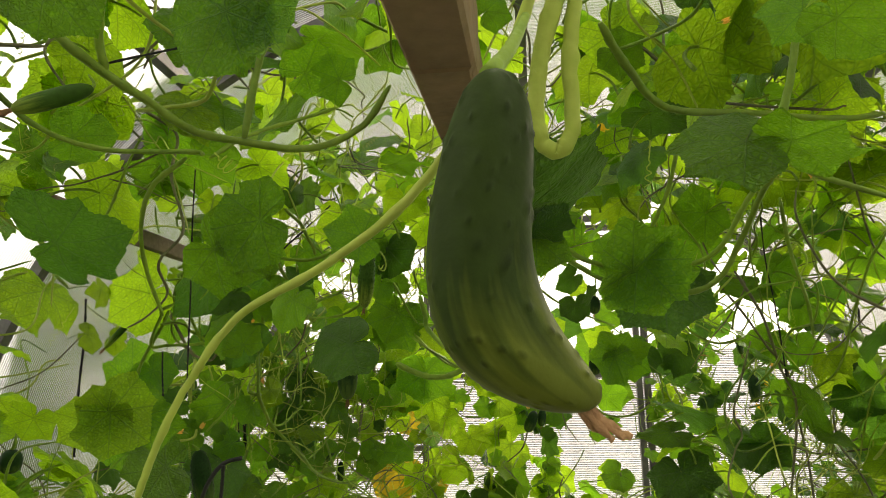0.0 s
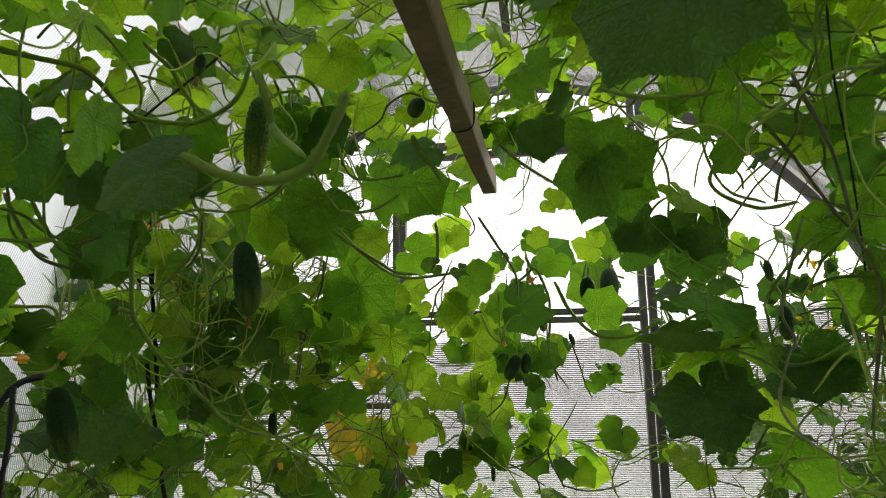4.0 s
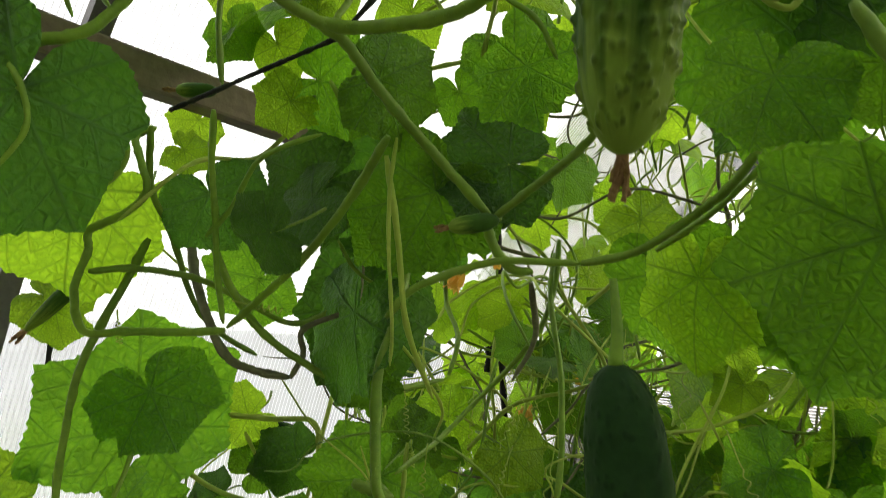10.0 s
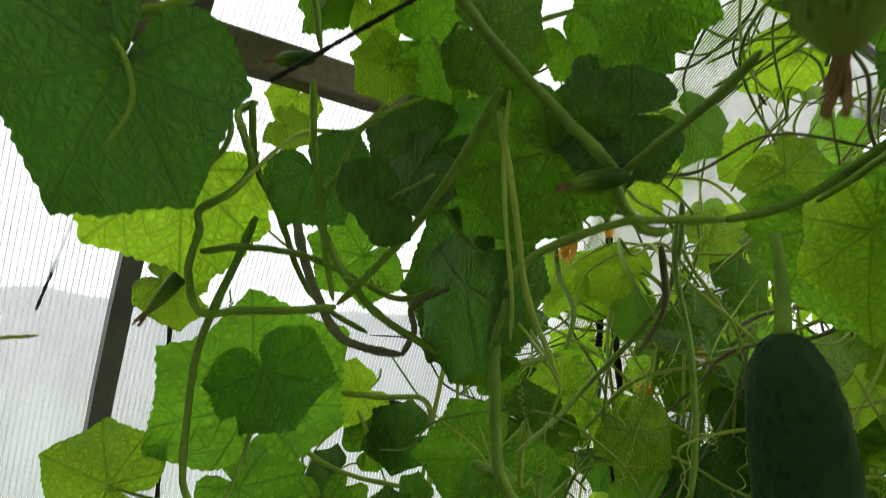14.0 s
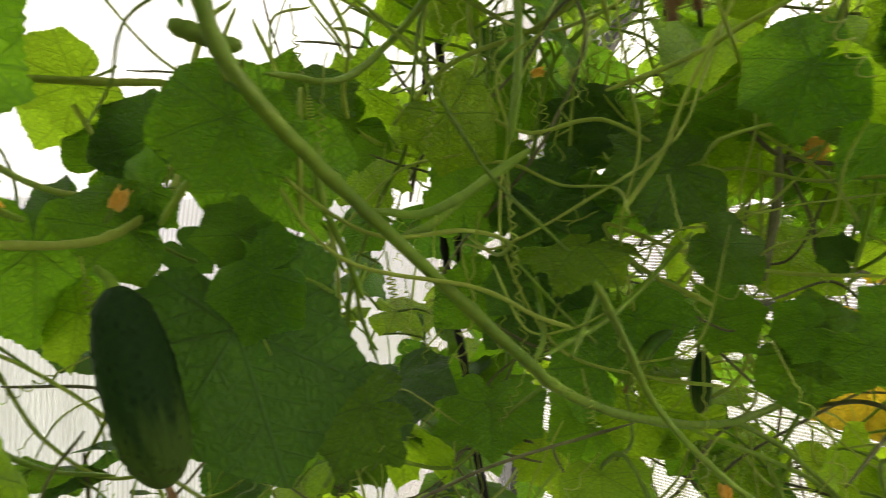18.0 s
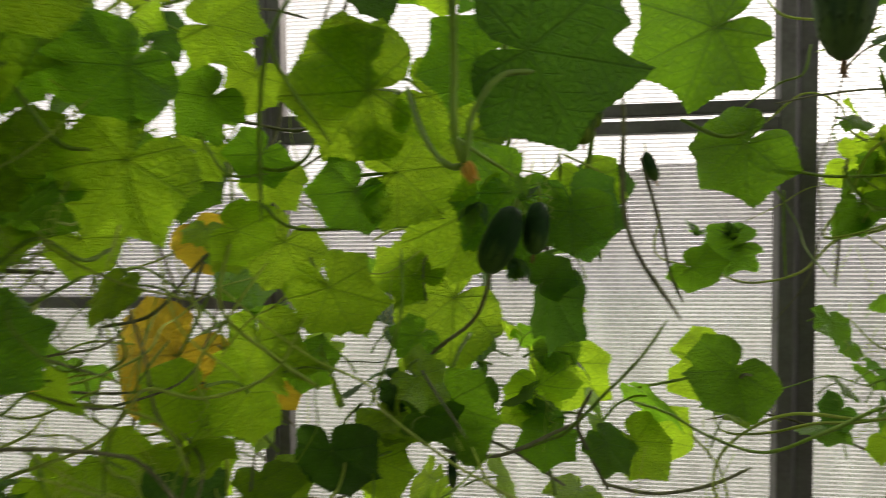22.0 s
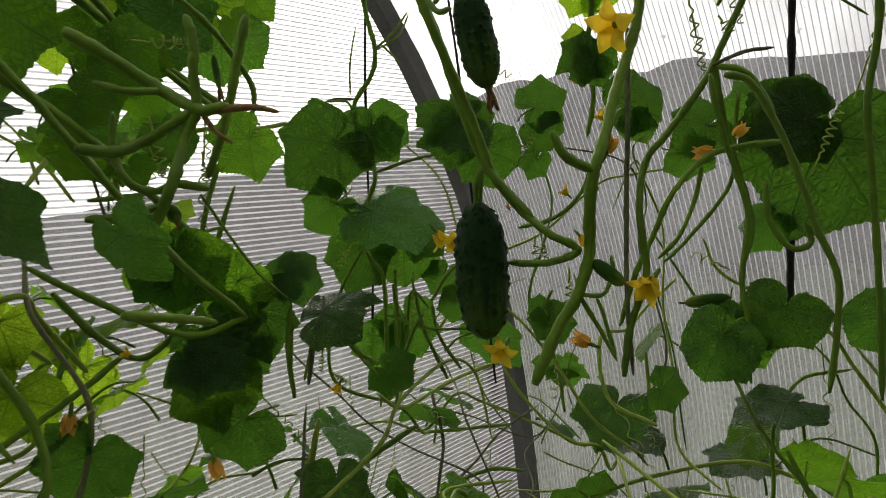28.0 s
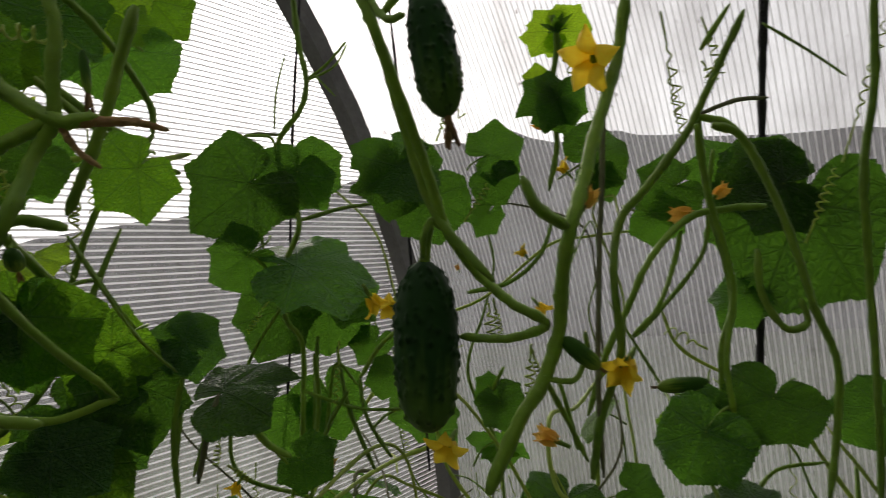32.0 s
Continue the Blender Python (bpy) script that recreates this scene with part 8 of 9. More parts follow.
vine(over_b, 0.0018, (0.037, 0.633, 1.603), (0.031, 0.661, 1.571), (0.016, 0.697, 1.538), (0.001, 0.723, 1.509))
vine(over_b, 0.0021, (0.216, 1.128, 1.589), (0.265, 1.180, 1.527), (0.296, 1.222, 1.453), (0.319, 1.239, 1.393), (0.306, 1.268, 1.257), mat=M_STEM_OLD)
vine(over_b, 0.0018, (0.379, 1.106, 1.783), (0.441, 1.198, 1.648), (0.464, 1.209, 1.614), mat=M_STEM_OLD)
vine(over_b, 0.0019, (0.151, 0.756, 1.590), (0.168, 0.790, 1.543), (0.191, 0.824, 1.498), (0.204, 0.854, 1.467))
twine((0.281, 1.187, 1.689), (0.319, 1.264, 1.419))
twine((-0.513, 0.896, 1.703), (-0.588, 1.055, 1.414))
twine((-0.468, 0.641, 1.713), (-0.337, 0.653, 1.740))
tendril(over_b, (0.015, 0.630, 1.604), (0.011, 0.641, 1.557), 5, 0.003, 0.0007)
tendril(over_a, (-0.319, 0.585, 1.596), (-0.306, 0.590, 1.583), 3, 0.008, 0.0007)
leaf(over_a, (-0.197, 0.361, 1.563), (-0.015, 0.005, -0.025), (-0.03, -0.99, -0.16), 0)
leaf(over_a, (-0.184, 0.363, 1.566), (-0.008, 0.003, -0.021), (-0.30, -0.95, -0.01), 0)
leaf(over_a, (-0.254, 0.333, 1.562), (-0.005, 0.005, -0.023), (0.66, -0.71, -0.26), 0)
leaf(over_a, (-0.427, 0.567, 1.609), (0.024, 0.021, 0.007), (0.55, -0.39, -0.74), 0)
leaf(over_a, (-0.515, 0.671, 1.552), (0.066, 0.010, -0.001), (0.08, -0.60, -0.80), 2)
leaf(over_a, (-0.260, 0.804, 1.580), (-0.043, -0.008, 0.011), (0.21, -0.97, 0.13), 0)
leaf(over_a, (-0.361, 0.767, 1.593), (-0.059, -0.006, -0.011), (0.10, -0.99, 0.03), 0)
leaf(over_a, (-0.438, 0.821, 1.577), (0.050, 0.015, -0.034), (0.05, -0.94, -0.35), 0)
leaf(over_a, (-0.459, 0.955, 1.478), (-0.005, -0.008, 0.033), (0.44, -0.89, -0.15), 0)
leaf(over_a, (-0.484, 0.732, 1.398), (0.035, 0.012, -0.029), (0.42, -0.89, 0.15), 1)
leaf(over_a, (-0.487, 0.731, 1.398), (-0.030, 0.002, -0.024), (0.22, -0.92, -0.33), 1)
leaf(over_a, (-0.588, 0.760, 1.391), (-0.016, 0.004, -0.025), (0.44, -0.80, -0.40), 1)
leaf(over_a, (-0.319, 0.975, 1.478), (-0.060, -0.005, -0.020), (-0.10, -0.86, 0.50), 2)
leaf(over_a, (-0.201, 0.699, 1.622), (0.028, 0.005, 0.000), (0.03, -0.17, -0.99), 0)
leaf(over_b, (-0.078, 0.532, 1.525), (0.063, 0.022, 0.023), (0.41, -0.22, -0.89), 2)
leaf(over_b, (-0.075, 0.554, 1.519), (0.026, 0.005, -0.006), (-0.13, -0.42, -0.90), 2)
leaf(over_b, (0.011, 0.700, 1.524), (-0.006, 0.011, -0.050), (-0.40, -0.90, -0.14), 0)
leaf(over_b, (0.006, 0.701, 1.515), (0.060, 0.009, 0.000), (0.11, -0.75, -0.65), 0)
leaf(over_b, (0.035, 0.482, 1.542), (-0.041, 0.010, 0.012), (-0.02, -0.79, 0.61), 0)
leaf(over_b, (0.059, 0.485, 1.542), (0.034, -0.011, -0.014), (-0.40, -0.06, -0.91), 0)
leaf(over_b, (0.024, 0.375, 1.551), (-0.012, 0.000, -0.011), (-0.14, -0.98, 0.15), 0)
leaf(over_b, (0.027, 0.357, 1.537), (0.014, 0.005, -0.014), (-0.63, -0.20, -0.75), 0)
leaf(over_b, (-0.110, 0.635, 1.731), (0.018, -0.001, 0.017), (0.29, -0.89, -0.35), 0)
leaf(over_b, (-0.250, 0.675, 1.699), (-0.028, -0.006, 0.010), (0.07, -0.92, -0.39), 0)
leaf(over_b, (0.019, 0.799, 1.776), (0.032, 0.008, -0.016), (-0.05, -0.85, -0.52), 0)
leaf(over_b, (0.062, 0.892, 1.848), (0.032, 0.002, 0.012), (0.20, -0.90, -0.40), 1)
leaf(over_b, (-0.288, 0.687, 1.714), (0.040, 0.002, 0.014), (0.32, -0.45, -0.83), 0)
flower(over_b, (0.010, 0.909, 1.742), (0.19, 0.19, -0.83), 0.0157, 1)
flower(over_b, (-0.294, 1.635, 1.546), (-0.07, 0.21, -0.84), 0.0143, 1)
flower(over_b, (0.042, 0.523, 1.637), (0.85, 0.00, 0.17), 0.0059, 2)
cucumber((-0.344, 0.478, 1.599), (-0.395, 0.474, 1.586), 0.0061, M_FRUIT, warts=12, dry=0.01, seed=52, label="slim unripe cucumber on a high vine")
cucumber((-0.822, 1.010, 1.339), (-0.826, 1.016, 1.306), 0.0150, M_FRUIT_DARK, warts=20, dry=0, seed=56, label="dark cucumber low on a west vine")
leaf(over_c, (0.021, 0.976, 1.465), (0.040, -0.013, 0.001), (-0.17, -0.59, -0.79), 0)
leaf(over_c, (0.019, 0.977, 1.459), (-0.014, 0.025, -0.035), (-0.72, -0.67, -0.18), 0)
leaf(over_c, (0.041, 1.002, 1.460), (0.003, 0.008, -0.035), (-0.49, -0.84, -0.23), 0)
leaf(over_c, (-0.017, 1.117, 1.543), (0.001, 0.007, -0.029), (-0.11, -0.96, -0.24), 2)
leaf(over_c, (-0.001, 1.057, 1.543), (0.015, -0.002, 0.019), (0.72, -0.32, -0.62), 2)
leaf(over_c, (0.088, 1.292, 1.460), (0.043, 0.004, 0.013), (0.27, -0.69, -0.67), 2)
leaf(over_c, (0.158, 1.307, 1.450), (0.048, 0.005, 0.012), (0.24, -0.71, -0.66), 2)
leaf(over_c, (0.203, 1.372, 1.428), (-0.020, 0.000, -0.014), (-0.48, -0.54, 0.70), 2)
leaf(over_c, (0.060, 1.508, 1.411), (0.047, 0.007, 0.005), (0.17, -0.96, -0.21), 0)
leaf(over_c, (-0.002, 1.557, 1.594), (0.026, 0.006, -0.007), (0.13, -0.93, -0.34), 1)
leaf(over_c, (-0.028, 1.764, 1.580), (0.023, 0.009, -0.017), (0.12, -0.94, -0.33), 1)
leaf(over_c, (0.074, 1.688, 1.540), (-0.036, -0.009, 0.008), (0.18, -0.95, -0.27), 1)
leaf(over_c, (0.000, 1.580, 1.500), (-0.014, 0.005, -0.032), (-0.06, -0.99, -0.14), 0)
leaf(over_c, (-0.044, 1.224, 1.640), (0.024, 0.009, -0.017), (-0.55, -0.09, -0.83), 0)
leaf(over_c, (-0.303, 1.923, 1.584), (0.056, 0.018, -0.029), (0.03, -0.88, -0.48), 0)
leaf(over_c, (-0.420, 1.895, 1.618), (0.025, 0.021, -0.067), (0.28, -0.94, -0.19), 0)
leaf(over_c, (-0.141, 1.663, 1.487), (0.035, 0.012, -0.022), (0.19, -0.96, -0.21), 0)
vine(over_c, 0.0035, (-0.235, 0.872, 1.448), (-0.218, 0.877, 1.439), (-0.198, 0.882, 1.433), (-0.177, 0.886, 1.434), (-0.160, 0.887, 1.442), (-0.149, 0.885, 1.457), (-0.139, 0.882, 1.475), (-0.135, 0.880, 1.485), hairy=60)
vine(over_c, 0.0032, (-0.220, 0.937, 1.535), (-0.214, 0.944, 1.511), (-0.210, 0.949, 1.492), (-0.169, 0.903, 1.454))
vine(over_c, 0.0025, (-0.314, 1.412, 1.531), (-0.286, 1.457, 1.498), (-0.243, 1.513, 1.470), (-0.173, 1.525, 1.473), (-0.137, 1.529, 1.483))
vine(over_c, 0.0021, (-0.127, 1.639, 1.592), (-0.098, 1.686, 1.549), (-0.068, 1.724, 1.501), (-0.066, 1.737, 1.450), mat=M_STEM_OLD)
vine(over_c, 0.0018, (-0.013, 1.961, 1.428), (-0.007, 1.982, 1.347), (0.031, 2.004, 1.285), mat=M_STEM_OLD)
vine(over_c, 0.0025, (-0.002, 1.487, 1.451), (0.021, 1.502, 1.406), (0.058, 1.517, 1.373), (0.109, 1.526, 1.372), (0.156, 1.528, 1.397))
vine(over_c, 0.0019, (-0.067, 1.283, 1.595), (-0.037, 1.314, 1.576), (0.008, 1.358, 1.559), (0.074, 1.406, 1.539))
vine(over_c, 0.0023, (0.038, 1.098, 1.574), (0.072, 1.106, 1.567), (0.117, 1.114, 1.568), (0.151, 1.119, 1.572))
vine(over_c, 0.0016, (-0.286, 1.420, 1.733), (-0.296, 1.430, 1.686), (-0.285, 1.443, 1.638), mat=M_STEM_PALE)
cucumber((0.031, 1.324, 1.586), (0.029, 1.331, 1.554), 0.0103, M_FRUIT_DARK, warts=30, dry=0.006, seed=61, stalk=(0.032, 1.296, 1.614), label="dark cucumber over the walk")
cucumber((0.070, 1.821, 1.505), (0.067, 1.832, 1.460), 0.0150, M_FRUIT_DARK, warts=16, dry=0, seed=62, label="small dark cucumber over the walk")
cucumber((-0.141, 1.163, 1.607), (-0.153, 1.166, 1.588), 0.0087, M_FRUIT_DARK, warts=20, dry=0, seed=63, label="young cucumber beside the timber beam")
cucumber((-0.367, 1.112, 1.652), (-0.374, 1.116, 1.629), 0.0061, M_FRUIT_DARK, warts=12, dry=0.012, seed=64, label="young cucumber with an orange blossom")
leaf(over_d, (-0.354, 1.440, 1.576), (-0.028, 0.005, -0.063), (0.30, -0.93, -0.21), 0)
leaf(over_d, (-0.312, 1.533, 1.459), (-0.009, 0.008, -0.075), (0.04, -0.99, -0.11), 0)
leaf(over_d, (-0.297, 1.539, 1.538), (0.003, 0.009, -0.043), (0.10, -0.98, -0.20), 1)
leaf(over_d, (-0.264, 1.359, 1.598), (0.004, 0.005, -0.016), (-0.62, -0.69, -0.37), 0)
leaf(over_d, (-0.378, 1.381, 1.628), (-0.010, 0.000, -0.033), (0.30, -0.95, -0.09), 0)
leaf(over_d, (-0.346, 1.399, 1.632), (0.018, 0.013, -0.019), (-0.07, -0.78, -0.62), 0)
leaf(over_d, (-0.532, 1.419, 1.689), (0.006, 0.012, -0.042), (0.52, -0.84, -0.16), 0)
leaf(over_d, (-0.452, 1.488, 1.568), (-0.009, 0.005, -0.053), (-0.08, -0.99, -0.09), 1)
leaf(over_d, (-0.598, 1.417, 1.617), (-0.029, -0.007, -0.056), (0.68, -0.68, -0.26), 0)
leaf(over_d, (-0.693, 1.384, 1.614), (-0.041, -0.018, -0.033), (0.10, -0.92, 0.38), 2)
leaf(over_d, (-0.826, 1.345, 1.462), (0.023, 0.023, -0.049), (0.82, -0.55, 0.14), 0)
leaf(over_d, (-0.684, 1.427, 1.537), (-0.031, -0.005, -0.068), (-0.07, -0.99, 0.11), 2)
leaf(over_d, (-0.737, 1.710, 1.360), (0.000, -0.009, 0.049), (0.98, -0.21, -0.04), 0)
leaf(over_d, (-0.472, 1.855, 1.430), (-0.043, -0.023, -0.011), (0.22, -0.71, 0.67), 0)
leaf(over_d, (-0.460, 1.854, 1.473), (0.033, 0.018, 0.010), (0.52, -0.79, -0.31), 0)
leaf(over_d, (-0.601, 1.834, 1.446), (0.034, 0.023, -0.015), (0.40, -0.83, -0.38), 0)
leaf(over_d, (-0.248, 1.697, 1.412), (-0.018, -0.009, -0.011), (0.32, -0.92, 0.23), 0)
leaf(over_d, (-0.232, 1.906, 1.611), (-0.021, -0.013, 0.009), (0.38, -0.84, -0.39), 1)
leaf(over_d, (-0.234, 1.800, 1.537), (-0.026, -0.014, -0.007), (0.30, -0.83, 0.47), 0)
vine(over_d, 0.0026, (-0.319, 1.411, 1.525), (-0.294, 1.429, 1.506), (-0.265, 1.473, 1.487), (-0.242, 1.489, 1.473), (-0.211, 1.508, 1.472), hairy=40)
vine(over_d, 0.0026, (-0.302, 1.393, 1.549), (-0.279, 1.406, 1.549), (-0.251, 1.410, 1.556), (-0.220, 1.413, 1.575), hairy=40)
vine(over_d, 0.0023, (-0.341, 1.333, 1.622), (-0.328, 1.345, 1.596), (-0.318, 1.368, 1.571), (-0.305, 1.391, 1.550))
vine(over_d, 0.0023, (-0.321, 1.431, 1.666), (-0.315, 1.439, 1.639), (-0.303, 1.450, 1.618), (-0.279, 1.465, 1.617), (-0.240, 1.486, 1.627), (-0.213, 1.500, 1.640))
vine(over_d, 0.0023, (-0.564, 1.481, 1.566), (-0.593, 1.529, 1.532), (-0.641, 1.566, 1.498), mat=M_STEM_OLD)
vine(over_d, 0.0021, (-0.541, 1.922, 1.487), (-0.514, 1.929, 1.536), (-0.500, 1.925, 1.600))
vine(over_d, 0.0019, (-0.579, 1.357, 1.621), (-0.582, 1.375, 1.577), (-0.586, 1.393, 1.527), (-0.588, 1.423, 1.485), mat=M_STEM_PALE)
# four black fabric straps hang here, no stems; vine() only sweeps their shape
vine(over_a, 0.0035, (-0.534, 1.136, 1.319), (-0.563, 1.135, 1.310), (-0.586, 1.137, 1.282), (-0.600, 1.141, 1.250), mat=M_STRING)
vine(over_a, 0.0029, (-0.558, 1.126, 1.309), (-0.562, 1.133, 1.259), (-0.571, 1.140, 1.204), (-0.570, 1.153, 1.124), mat=M_STRING)
vine(over_a, 0.0029, (-0.585, 1.061, 1.246), (-0.600, 1.063, 1.224), (-0.599, 1.076, 1.143), mat=M_STRING)
vine(over_a, 0.0028, (-0.670, 1.006, 1.226), (-0.692, 1.008, 1.199), (-0.706, 1.013, 1.157), mat=M_STRING)
twine((-0.642, 1.071, 1.480), (-0.640, 1.090, 1.355))
vine(over_b, 0.0019, (0.224, 1.238, 1.584), (0.258, 1.248, 1.541), (0.292, 1.259, 1.489), (0.321, 1.268, 1.450), (0.333, 1.279, 1.385), (0.349, 1.296, 1.281), (0.355, 1.318, 1.143), mat=M_STEM_OLD)
vine(over_b, 0.0018, (0.401, 1.043, 1.638), (0.367, 1.048, 1.590), (0.364, 1.107, 1.530), (0.356, 1.170, 1.446), (0.322, 1.223, 1.409))
vine(over_b, 0.0016, (0.251, 1.122, 1.695), (0.242, 1.133, 1.617), (0.274, 1.198, 1.549))
vine(over_b, 0.0016, (0.399, 1.148, 1.617), (0.373, 1.209, 1.532), (0.343, 1.271, 1.445))
vine(over_b, 0.0016, (0.457, 1.175, 1.477), (0.395, 1.179, 1.415), (0.346, 1.227, 1.401))
vine(over_b, 0.0023, (-0.059, 0.709, 1.548), (-0.033, 0.714, 1.529), (0.011, 0.720, 1.518), (0.054, 0.724, 1.522), (0.079, 0.704, 1.533), (0.097, 0.680, 1.566), (0.117, 0.657, 1.595))
leaf(over_b, (0.066, 0.885, 1.536), (-0.053, 0.003, -0.047), (-0.28, -0.92, 0.26), 2)
leaf(over_b, (0.100, 0.888, 1.541), (0.021, 0.004, -0.015), (-0.52, -0.34, -0.78), 2)
leaf(over_b, (0.306, 1.386, 1.329), (0.051, 0.011, -0.034), (-0.33, -0.64, -0.69), 2)
leaf(over_b, (0.306, 1.386, 1.329), (-0.061, 0.000, -0.034), (-0.38, -0.63, 0.68), 2)
leaf(over_b, (-0.075, 0.570, 1.515), (-0.023, 0.001, -0.020), (0.17, -0.95, -0.24), 0)
leaf(over_b, (-0.111, 0.551, 1.490), (-0.005, 0.004, -0.027), (-0.87, -0.49, 0.08), 3)
leaf(over_a, (-0.491, 0.981, 1.496), (-0.039, -0.001, -0.019), (-0.12, -0.95, 0.30), 0)
leaf(over_a, (-0.379, 0.796, 1.581), (-0.049, -0.004, -0.010), (0.05, -0.99, 0.11), 0)
leaf(over_a, (-0.508, 0.791, 1.398), (0.028, 0.008, -0.032), (0.45, -0.87, 0.17), 0)
leaf(over_a, (-0.487, 0.794, 1.393), (-0.034, 0.003, -0.038), (0.34, -0.86, -0.37), 0)
leaf(over_a, (-0.315, 0.977, 1.633), (-0.019, 0.004, -0.037), (-0.43, -0.89, 0.13), 0)
leaf(over_a, (-0.421, 1.031, 1.547), (-0.027, 0.005, -0.046), (-0.39, -0.91, 0.14), 0)
flower(over_b, (0.198, 0.961, 1.723), (-0.83, -0.06, -0.26), 0.0157, 1)
flower(over_b, (0.270, 0.972, 1.690), (0.44, 0.15, -0.73), 0.0136, 2)
flower(over_b, (0.227, 0.968, 1.690), (0.65, 0.18, -0.55), 0.0108, 3)


# ---- further stems, shoots and wires ----
shoot_tip(door_b, (0.154, 2.311, 1.327), (-0.001, -0.001, 0.028), 0.0280)
shoot_tip(door_b, (0.128, 2.365, 1.330), (0.003, -0.001, 0.026), 0.0262)
shoot_tip(north_b, (-0.083, 2.116, 1.321), (0.000, -0.001, -0.027), 0.0270)
shoot_tip(north_b, (-0.115, 2.111, 1.370), (-0.015, -0.006, -0.027), 0.0315)
shoot_tip(north_b, (-0.078, 2.120, 1.370), (0.021, 0.007, 0.016), 0.0273)
cucumber((-0.594, 1.491, 1.613), (-0.619, 1.456, 1.615), 0.0088, M_FRUIT, warts=16, dry=0.010, seed=71, label="tiny shrivelled cucumber on a vine joint")
cucumber((-0.691, 1.301, 1.666), (-0.710, 1.282, 1.664), 0.0051, M_FRUIT, warts=12, dry=0.008, seed=72, label="tiny young cucumber with an orange blossom")
leaf(over_d, (-0.252, 1.505, 1.613), (-0.014, 0.014, -0.065), (-0.60, -0.80, -0.03), 0)
leaf(over_d, (-0.177, 1.365, 1.624), (-0.045, -0.014, -0.013), (0.10, -0.82, 0.57), 2)
leaf(north_b, (-0.277, 2.195, 1.685), (0.066, 0.046, -0.026), (0.26, -0.73, -0.63), 1)
leaf(over_d, (-0.324, 1.575, 1.785), (0.037, 0.026, -0.020), (0.28, -0.80, -0.54), 1)
leaf(over_d, (-0.247, 1.619, 1.798), (0.036, 0.025, -0.014), (0.29, -0.75, -0.59), 1)
vine(over_d, 0.0039, (-0.186, 1.334, 1.633), (-0.177, 1.343, 1.613), (-0.166, 1.353, 1.602), (-0.149, 1.357, 1.574), hairy=60)
vine(over_d, 0.0028, (-0.182, 1.465, 1.472), (-0.172, 1.455, 1.491), (-0.171, 1.450, 1.520), (-0.173, 1.445, 1.539))
tendril(over_d, (-0.397, 1.661, 1.728), (-0.387, 1.683, 1.651), 6, 0.005, 0.0007)
tendril(over_d, (-0.392, 1.670, 1.698), (-0.372, 1.703, 1.599), 5, 0.006, 0.0007)
leaf(north_a, (-0.431, 1.968, 1.518), (-0.070, -0.046, -0.044), (0.40, -0.87, 0.27), 1)
leaf(north_a, (-0.347, 2.131, 1.347), (0.033, 0.021, -0.016), (0.44, -0.87, -0.20), 1)
vine(north_a, 0.0026, (-0.509, 1.921, 1.574), (-0.511, 1.918, 1.521), (-0.537, 1.922, 1.445), (-0.556, 1.932, 1.392), (-0.563, 1.924, 1.308), mat=M_STEM_OLD)
vine(north_a, 0.0021, (-0.483, 1.933, 1.469), (-0.482, 1.931, 1.391), (-0.500, 1.940, 1.299))
flower(north_a, (-0.534, 1.899, 1.423), (0.73, 0.45, -0.16), 0.0247, 2)
leaf(north_b, (-0.031, 2.193, 1.361), (0.002, 0.001, -0.049), (0.04, -1.00, -0.02), 0)
vine(north_b, 0.0030, (-0.060, 2.238, 1.644), (-0.052, 2.239, 1.595), (-0.058, 2.240, 1.561), mat=M_STEM_PALE)
vine(north_b, 0.0023, (-0.067, 2.246, 1.390), (-0.059, 2.246, 1.355), (-0.045, 2.267, 1.270), mat=M_STEM_OLD)
shoot_tip(door_b, (0.159, 2.327, 1.308), (0.003, -0.001, 0.031), 0.0312)
vine(east_b, 0.0023, (0.697, 1.949, 1.590), (0.697, 1.953, 1.541), (0.693, 1.961, 1.498), (0.706, 1.964, 1.446), (0.707, 1.966, 1.380), (0.707, 1.969, 1.321), hairy=60)
vine(east_b, 0.0020, (0.637, 2.019, 1.525), (0.645, 2.008, 1.519), (0.653, 1.999, 1.495), (0.659, 1.992, 1.467), (0.665, 1.986, 1.432), (0.671, 1.979, 1.403), (0.671, 1.982, 1.370), (0.668, 1.988, 1.334), hairy=60)
vine(east_b, 0.0019, (0.649, 2.006, 1.462), (0.650, 2.006, 1.440), (0.656, 1.998, 1.422), (0.663, 1.989, 1.424), (0.661, 1.991, 1.436))
vine(east_b, 0.0019, (0.632, 2.025, 1.526), (0.645, 2.026, 1.496), (0.660, 2.024, 1.464), (0.663, 2.022, 1.440), (0.660, 2.028, 1.404), (0.662, 2.027, 1.374))
vine(east_b, 0.0011, (0.623, 2.020, 1.529), (0.633, 2.006, 1.534), (0.642, 1.993, 1.534), mat=M_STEM_OLD)
vine(east_b, 0.0009, (0.741, 2.008, 1.601), (0.757, 1.987, 1.582), (0.772, 1.969, 1.564))
tendril(east_b, (0.674, 1.988, 1.463), (0.685, 1.972, 1.499), 7, 0.003, 0.0007)
tendril(east_b, (0.721, 1.972, 1.506), (0.738, 1.946, 1.582), 8, 0.003, 0.0007)
tendril(east_b, (0.663, 2.046, 1.598), (0.669, 2.041, 1.528), 6, 0.004, 0.0007)
tendril(east_b, (0.676, 2.028, 1.593), (0.683, 2.021, 1.561), 5, 0.003, 0.0007)
twine((0.786, 2.012, 1.638), (0.801, 2.042, 1.362), radius=0.0028)
shoot_tip(east_b, (0.637, 2.097, 1.594), (0.000, -0.001, 0.012), 0.0120)
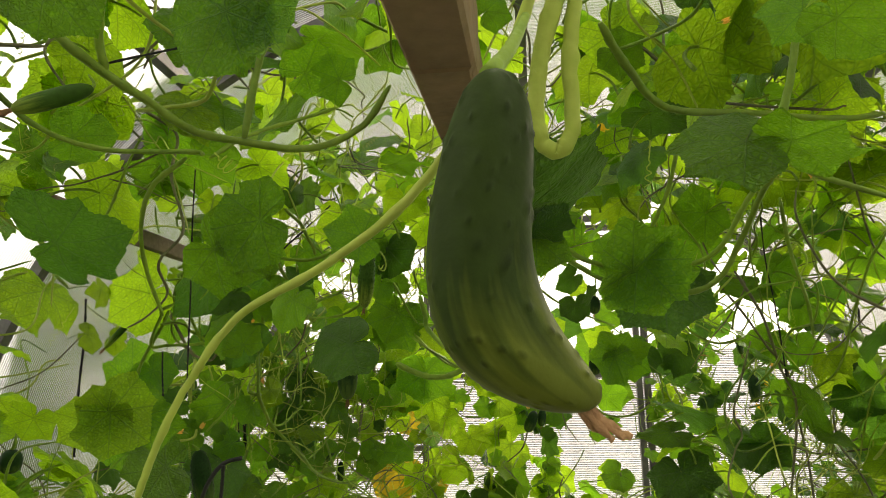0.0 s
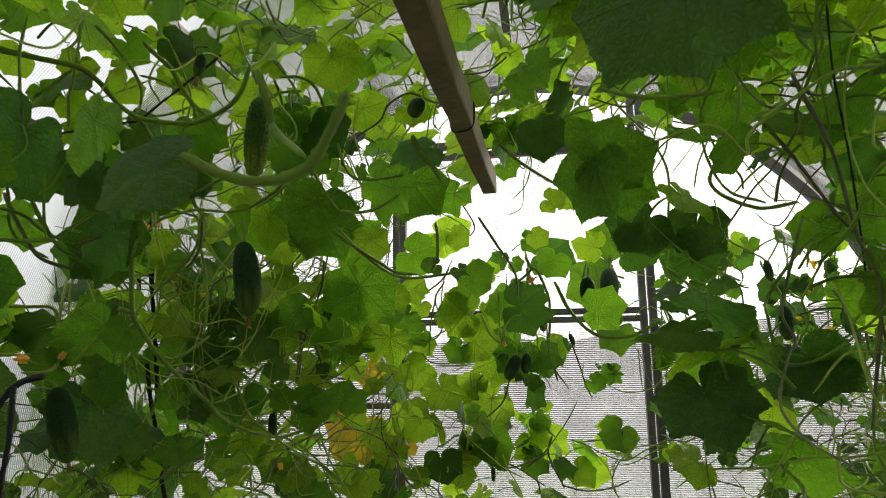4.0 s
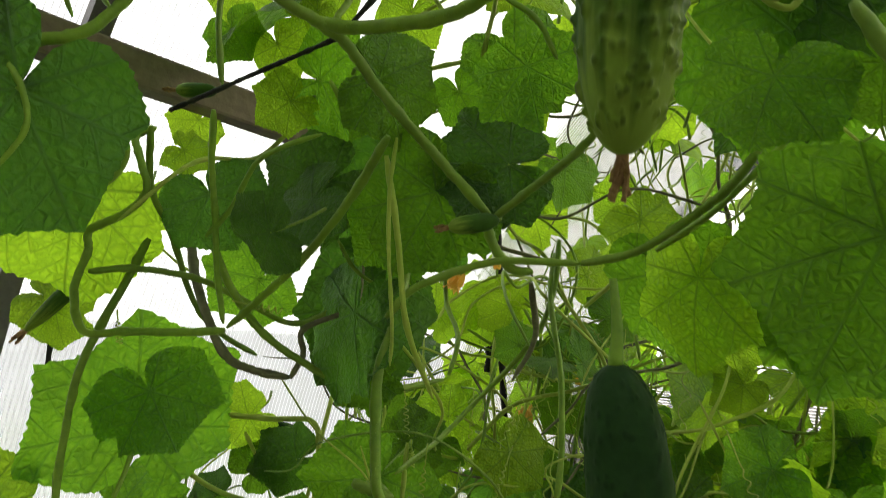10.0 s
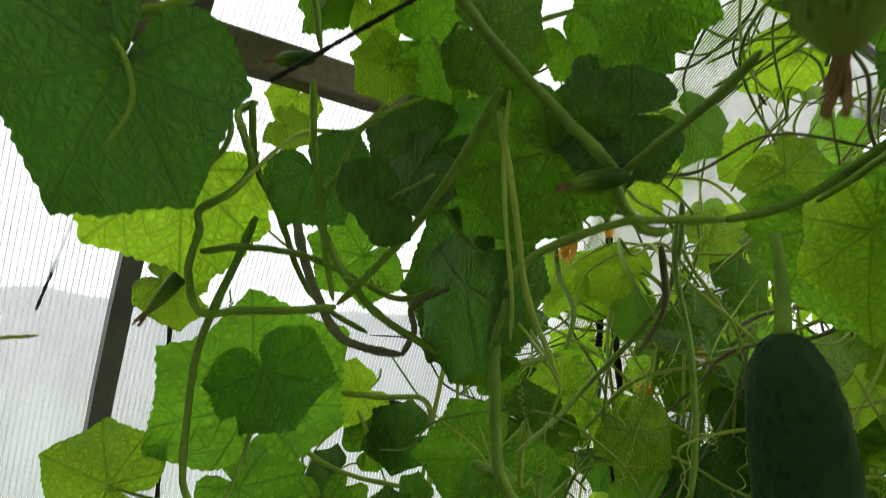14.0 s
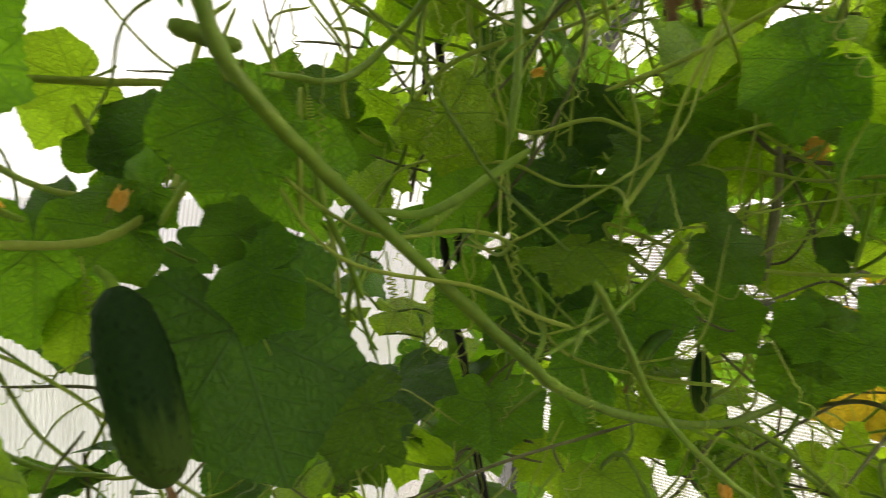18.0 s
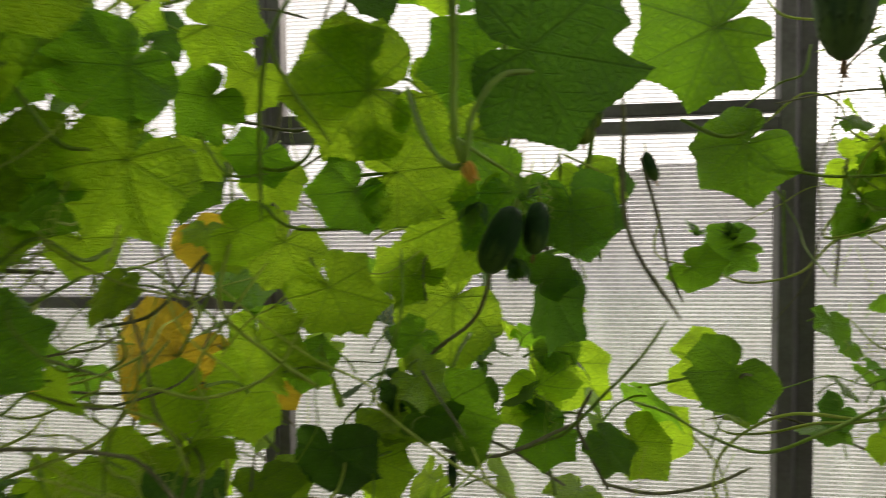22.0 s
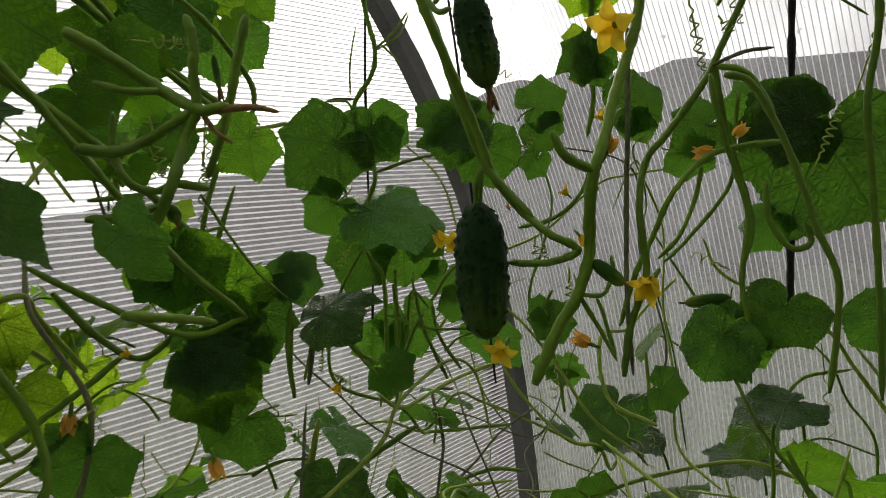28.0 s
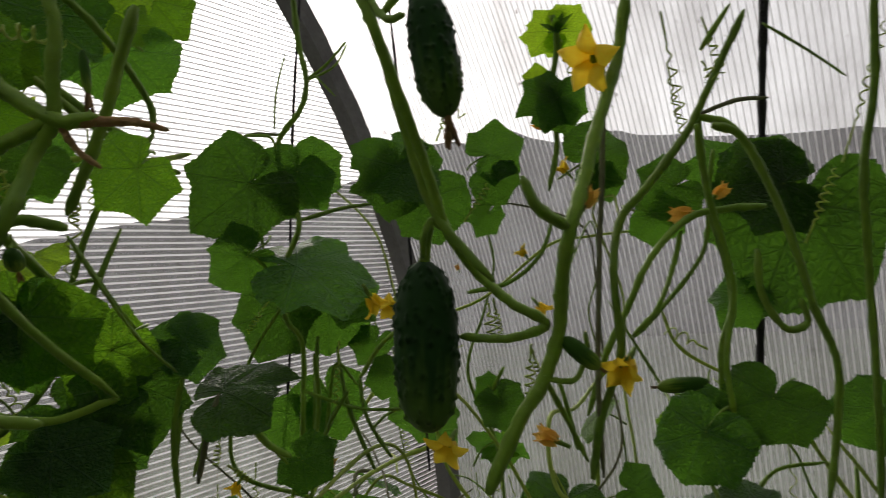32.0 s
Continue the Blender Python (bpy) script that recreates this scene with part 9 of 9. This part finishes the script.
leaf(over_c, (0.095, 1.257, 1.481), (-0.031, 0.002, -0.031), (-0.06, -1.00, 0.00), 2)
leaf(over_c, (0.153, 1.267, 1.480), (-0.011, 0.009, -0.043), (-0.49, -0.87, -0.06), 2)
leaf(west_a, (-0.702, 1.473, 1.641), (-0.032, 0.014, -0.083), (0.59, -0.72, -0.36), 2)
leaf(west_a, (-0.394, 1.506, 1.728), (-0.012, 0.017, -0.076), (0.38, -0.89, -0.26), 2)
leaf(west_a, (-0.387, 1.543, 1.583), (-0.052, 0.006, -0.061), (0.29, -0.90, -0.34), 0)
leaf(west_a, (-0.778, 1.488, 1.527), (-0.038, 0.005, -0.048), (0.25, -0.93, -0.29), 2)
vine(door_b, 0.0053, (-0.055, 2.241, 1.596), (-0.053, 2.251, 1.582), (-0.047, 2.261, 1.566), (-0.040, 2.260, 1.549), end=0.0026, mat=M_DRY)
vine(door_b, 0.0035, (-0.110, 2.256, 1.357), (-0.091, 2.253, 1.368), (-0.073, 2.260, 1.362), (-0.061, 2.269, 1.349), (-0.045, 2.267, 1.347), mat=M_STEM_PALE)
vine(door_b, 0.0025, (-0.099, 2.293, 1.392), (-0.089, 2.301, 1.412), (-0.079, 2.310, 1.432), mat=M_STEM_PALE)
leaf(door_c, (0.410, 2.285, 1.580), (-0.009, 0.013, -0.024), (-0.47, -0.84, -0.26), 2)
leaf(door_c, (0.384, 2.286, 1.547), (-0.003, 0.005, -0.025), (-0.41, -0.90, -0.14), 2)


# ---- growth behind and between ----
growth(west_a, (-1.12, 0.2, 0.9), (-0.62, 1.15, 1.80), 190, 150, 80, (0.045, 0.085), 0.45, (0, 1, 1, 1))
growth(west_c, (-1.10, 1.15, 0.9), (-0.80, 1.75, 1.26), 40, 60, 60, (0.045, 0.08), 0.45)
growth(west_c, (-0.85, 1.50, 1.10), (-0.45, 2.10, 1.64), 0, 45, 60, (0.04, 0.06), 0.30)
growth(west_c, (-1.12, 1.75, 0.9), (-0.85, 2.10, 1.6), 45, 20, 20, (0.045, 0.07), 0.45)
growth(west_d, (-1.05, 1.72, 0.9), (-0.56, 2.35, 1.85), 130, 125, 190, (0.045, 0.08), 0.45, (0, 1, 1))
growth(west_d, (-0.74, 1.58, 0.95), (-0.38, 2.20, 1.66), 16, 70, 120, (0.04, 0.065), 0.42, (0, 1, 1))
growth(north_a, (-0.62, 1.95, 0.9), (-0.40, 2.40, 1.95), 40, 60, 40, (0.04, 0.07), 0.45, (0, 1, 1))
growth(north_b, (-0.45, 2.05, 0.9), (0.22, 2.42, 1.22), 50, 28, 50, (0.04, 0.065), 0.5, (0, 1, 1))
growth(over_a, (-0.85, 0.3, 1.68), (-0.18, 1.2, 2.08), 120, 110, 50, (0.045, 0.08), 0.36, (0, 1, 1))
growth(over_d, (-0.80, 1.15, 1.76), (0.05, 2.1, 2.10), 130, 120, 60, (0.045, 0.08), 0.27, (0, 1, 1))
growth(over_b, (0.0, 0.3, 1.72), (0.72, 1.1, 2.08), 170, 110, 40, (0.045, 0.08), 0.36, (0, 1, 1, 2))
growth(over_c, (0.0, 1.1, 1.74), (0.55, 1.80, 2.08), 140, 90, 40, (0.045, 0.08), 0.30, (0, 1, 1))
growth(over_c, (0.12, 1.2, 1.0), (0.62, 1.72, 1.75), 110, 80, 50, (0.04, 0.07), 0.36, (0, 0, 1, 2))
growth(east_a, (0.42, 0.35, 1.0), (0.92, 1.80, 1.85), 260, 220, 110, (0.035, 0.07), 0.45, (0, 1, 1, 2))
growth(east_b, (0.45, 1.9, 0.95), (0.98, 2.45, 1.34), 110, 110, 110, (0.03, 0.052), 0.40, (0, 2, 2))
growth(door_c, (0.27, 2.18, 1.10), (0.48, 2.42, 1.62), 45, 26, 40, (0.024, 0.040), 0.38, (0, 0, 1, 2))
growth(door_b, (-0.30, 2.28, 1.05), (-0.02, 2.44, 1.36), 26, 3, 10, (0.035, 0.055), 0.40, (0, 2))
pepper_plant(-1.02, 1.48, 1.12, 5)
pepper_plant(-1.05, 1.22, 1.0, 6)
wire_tie(-0.116, 1.32, 1.652, 0.016, 0.023)
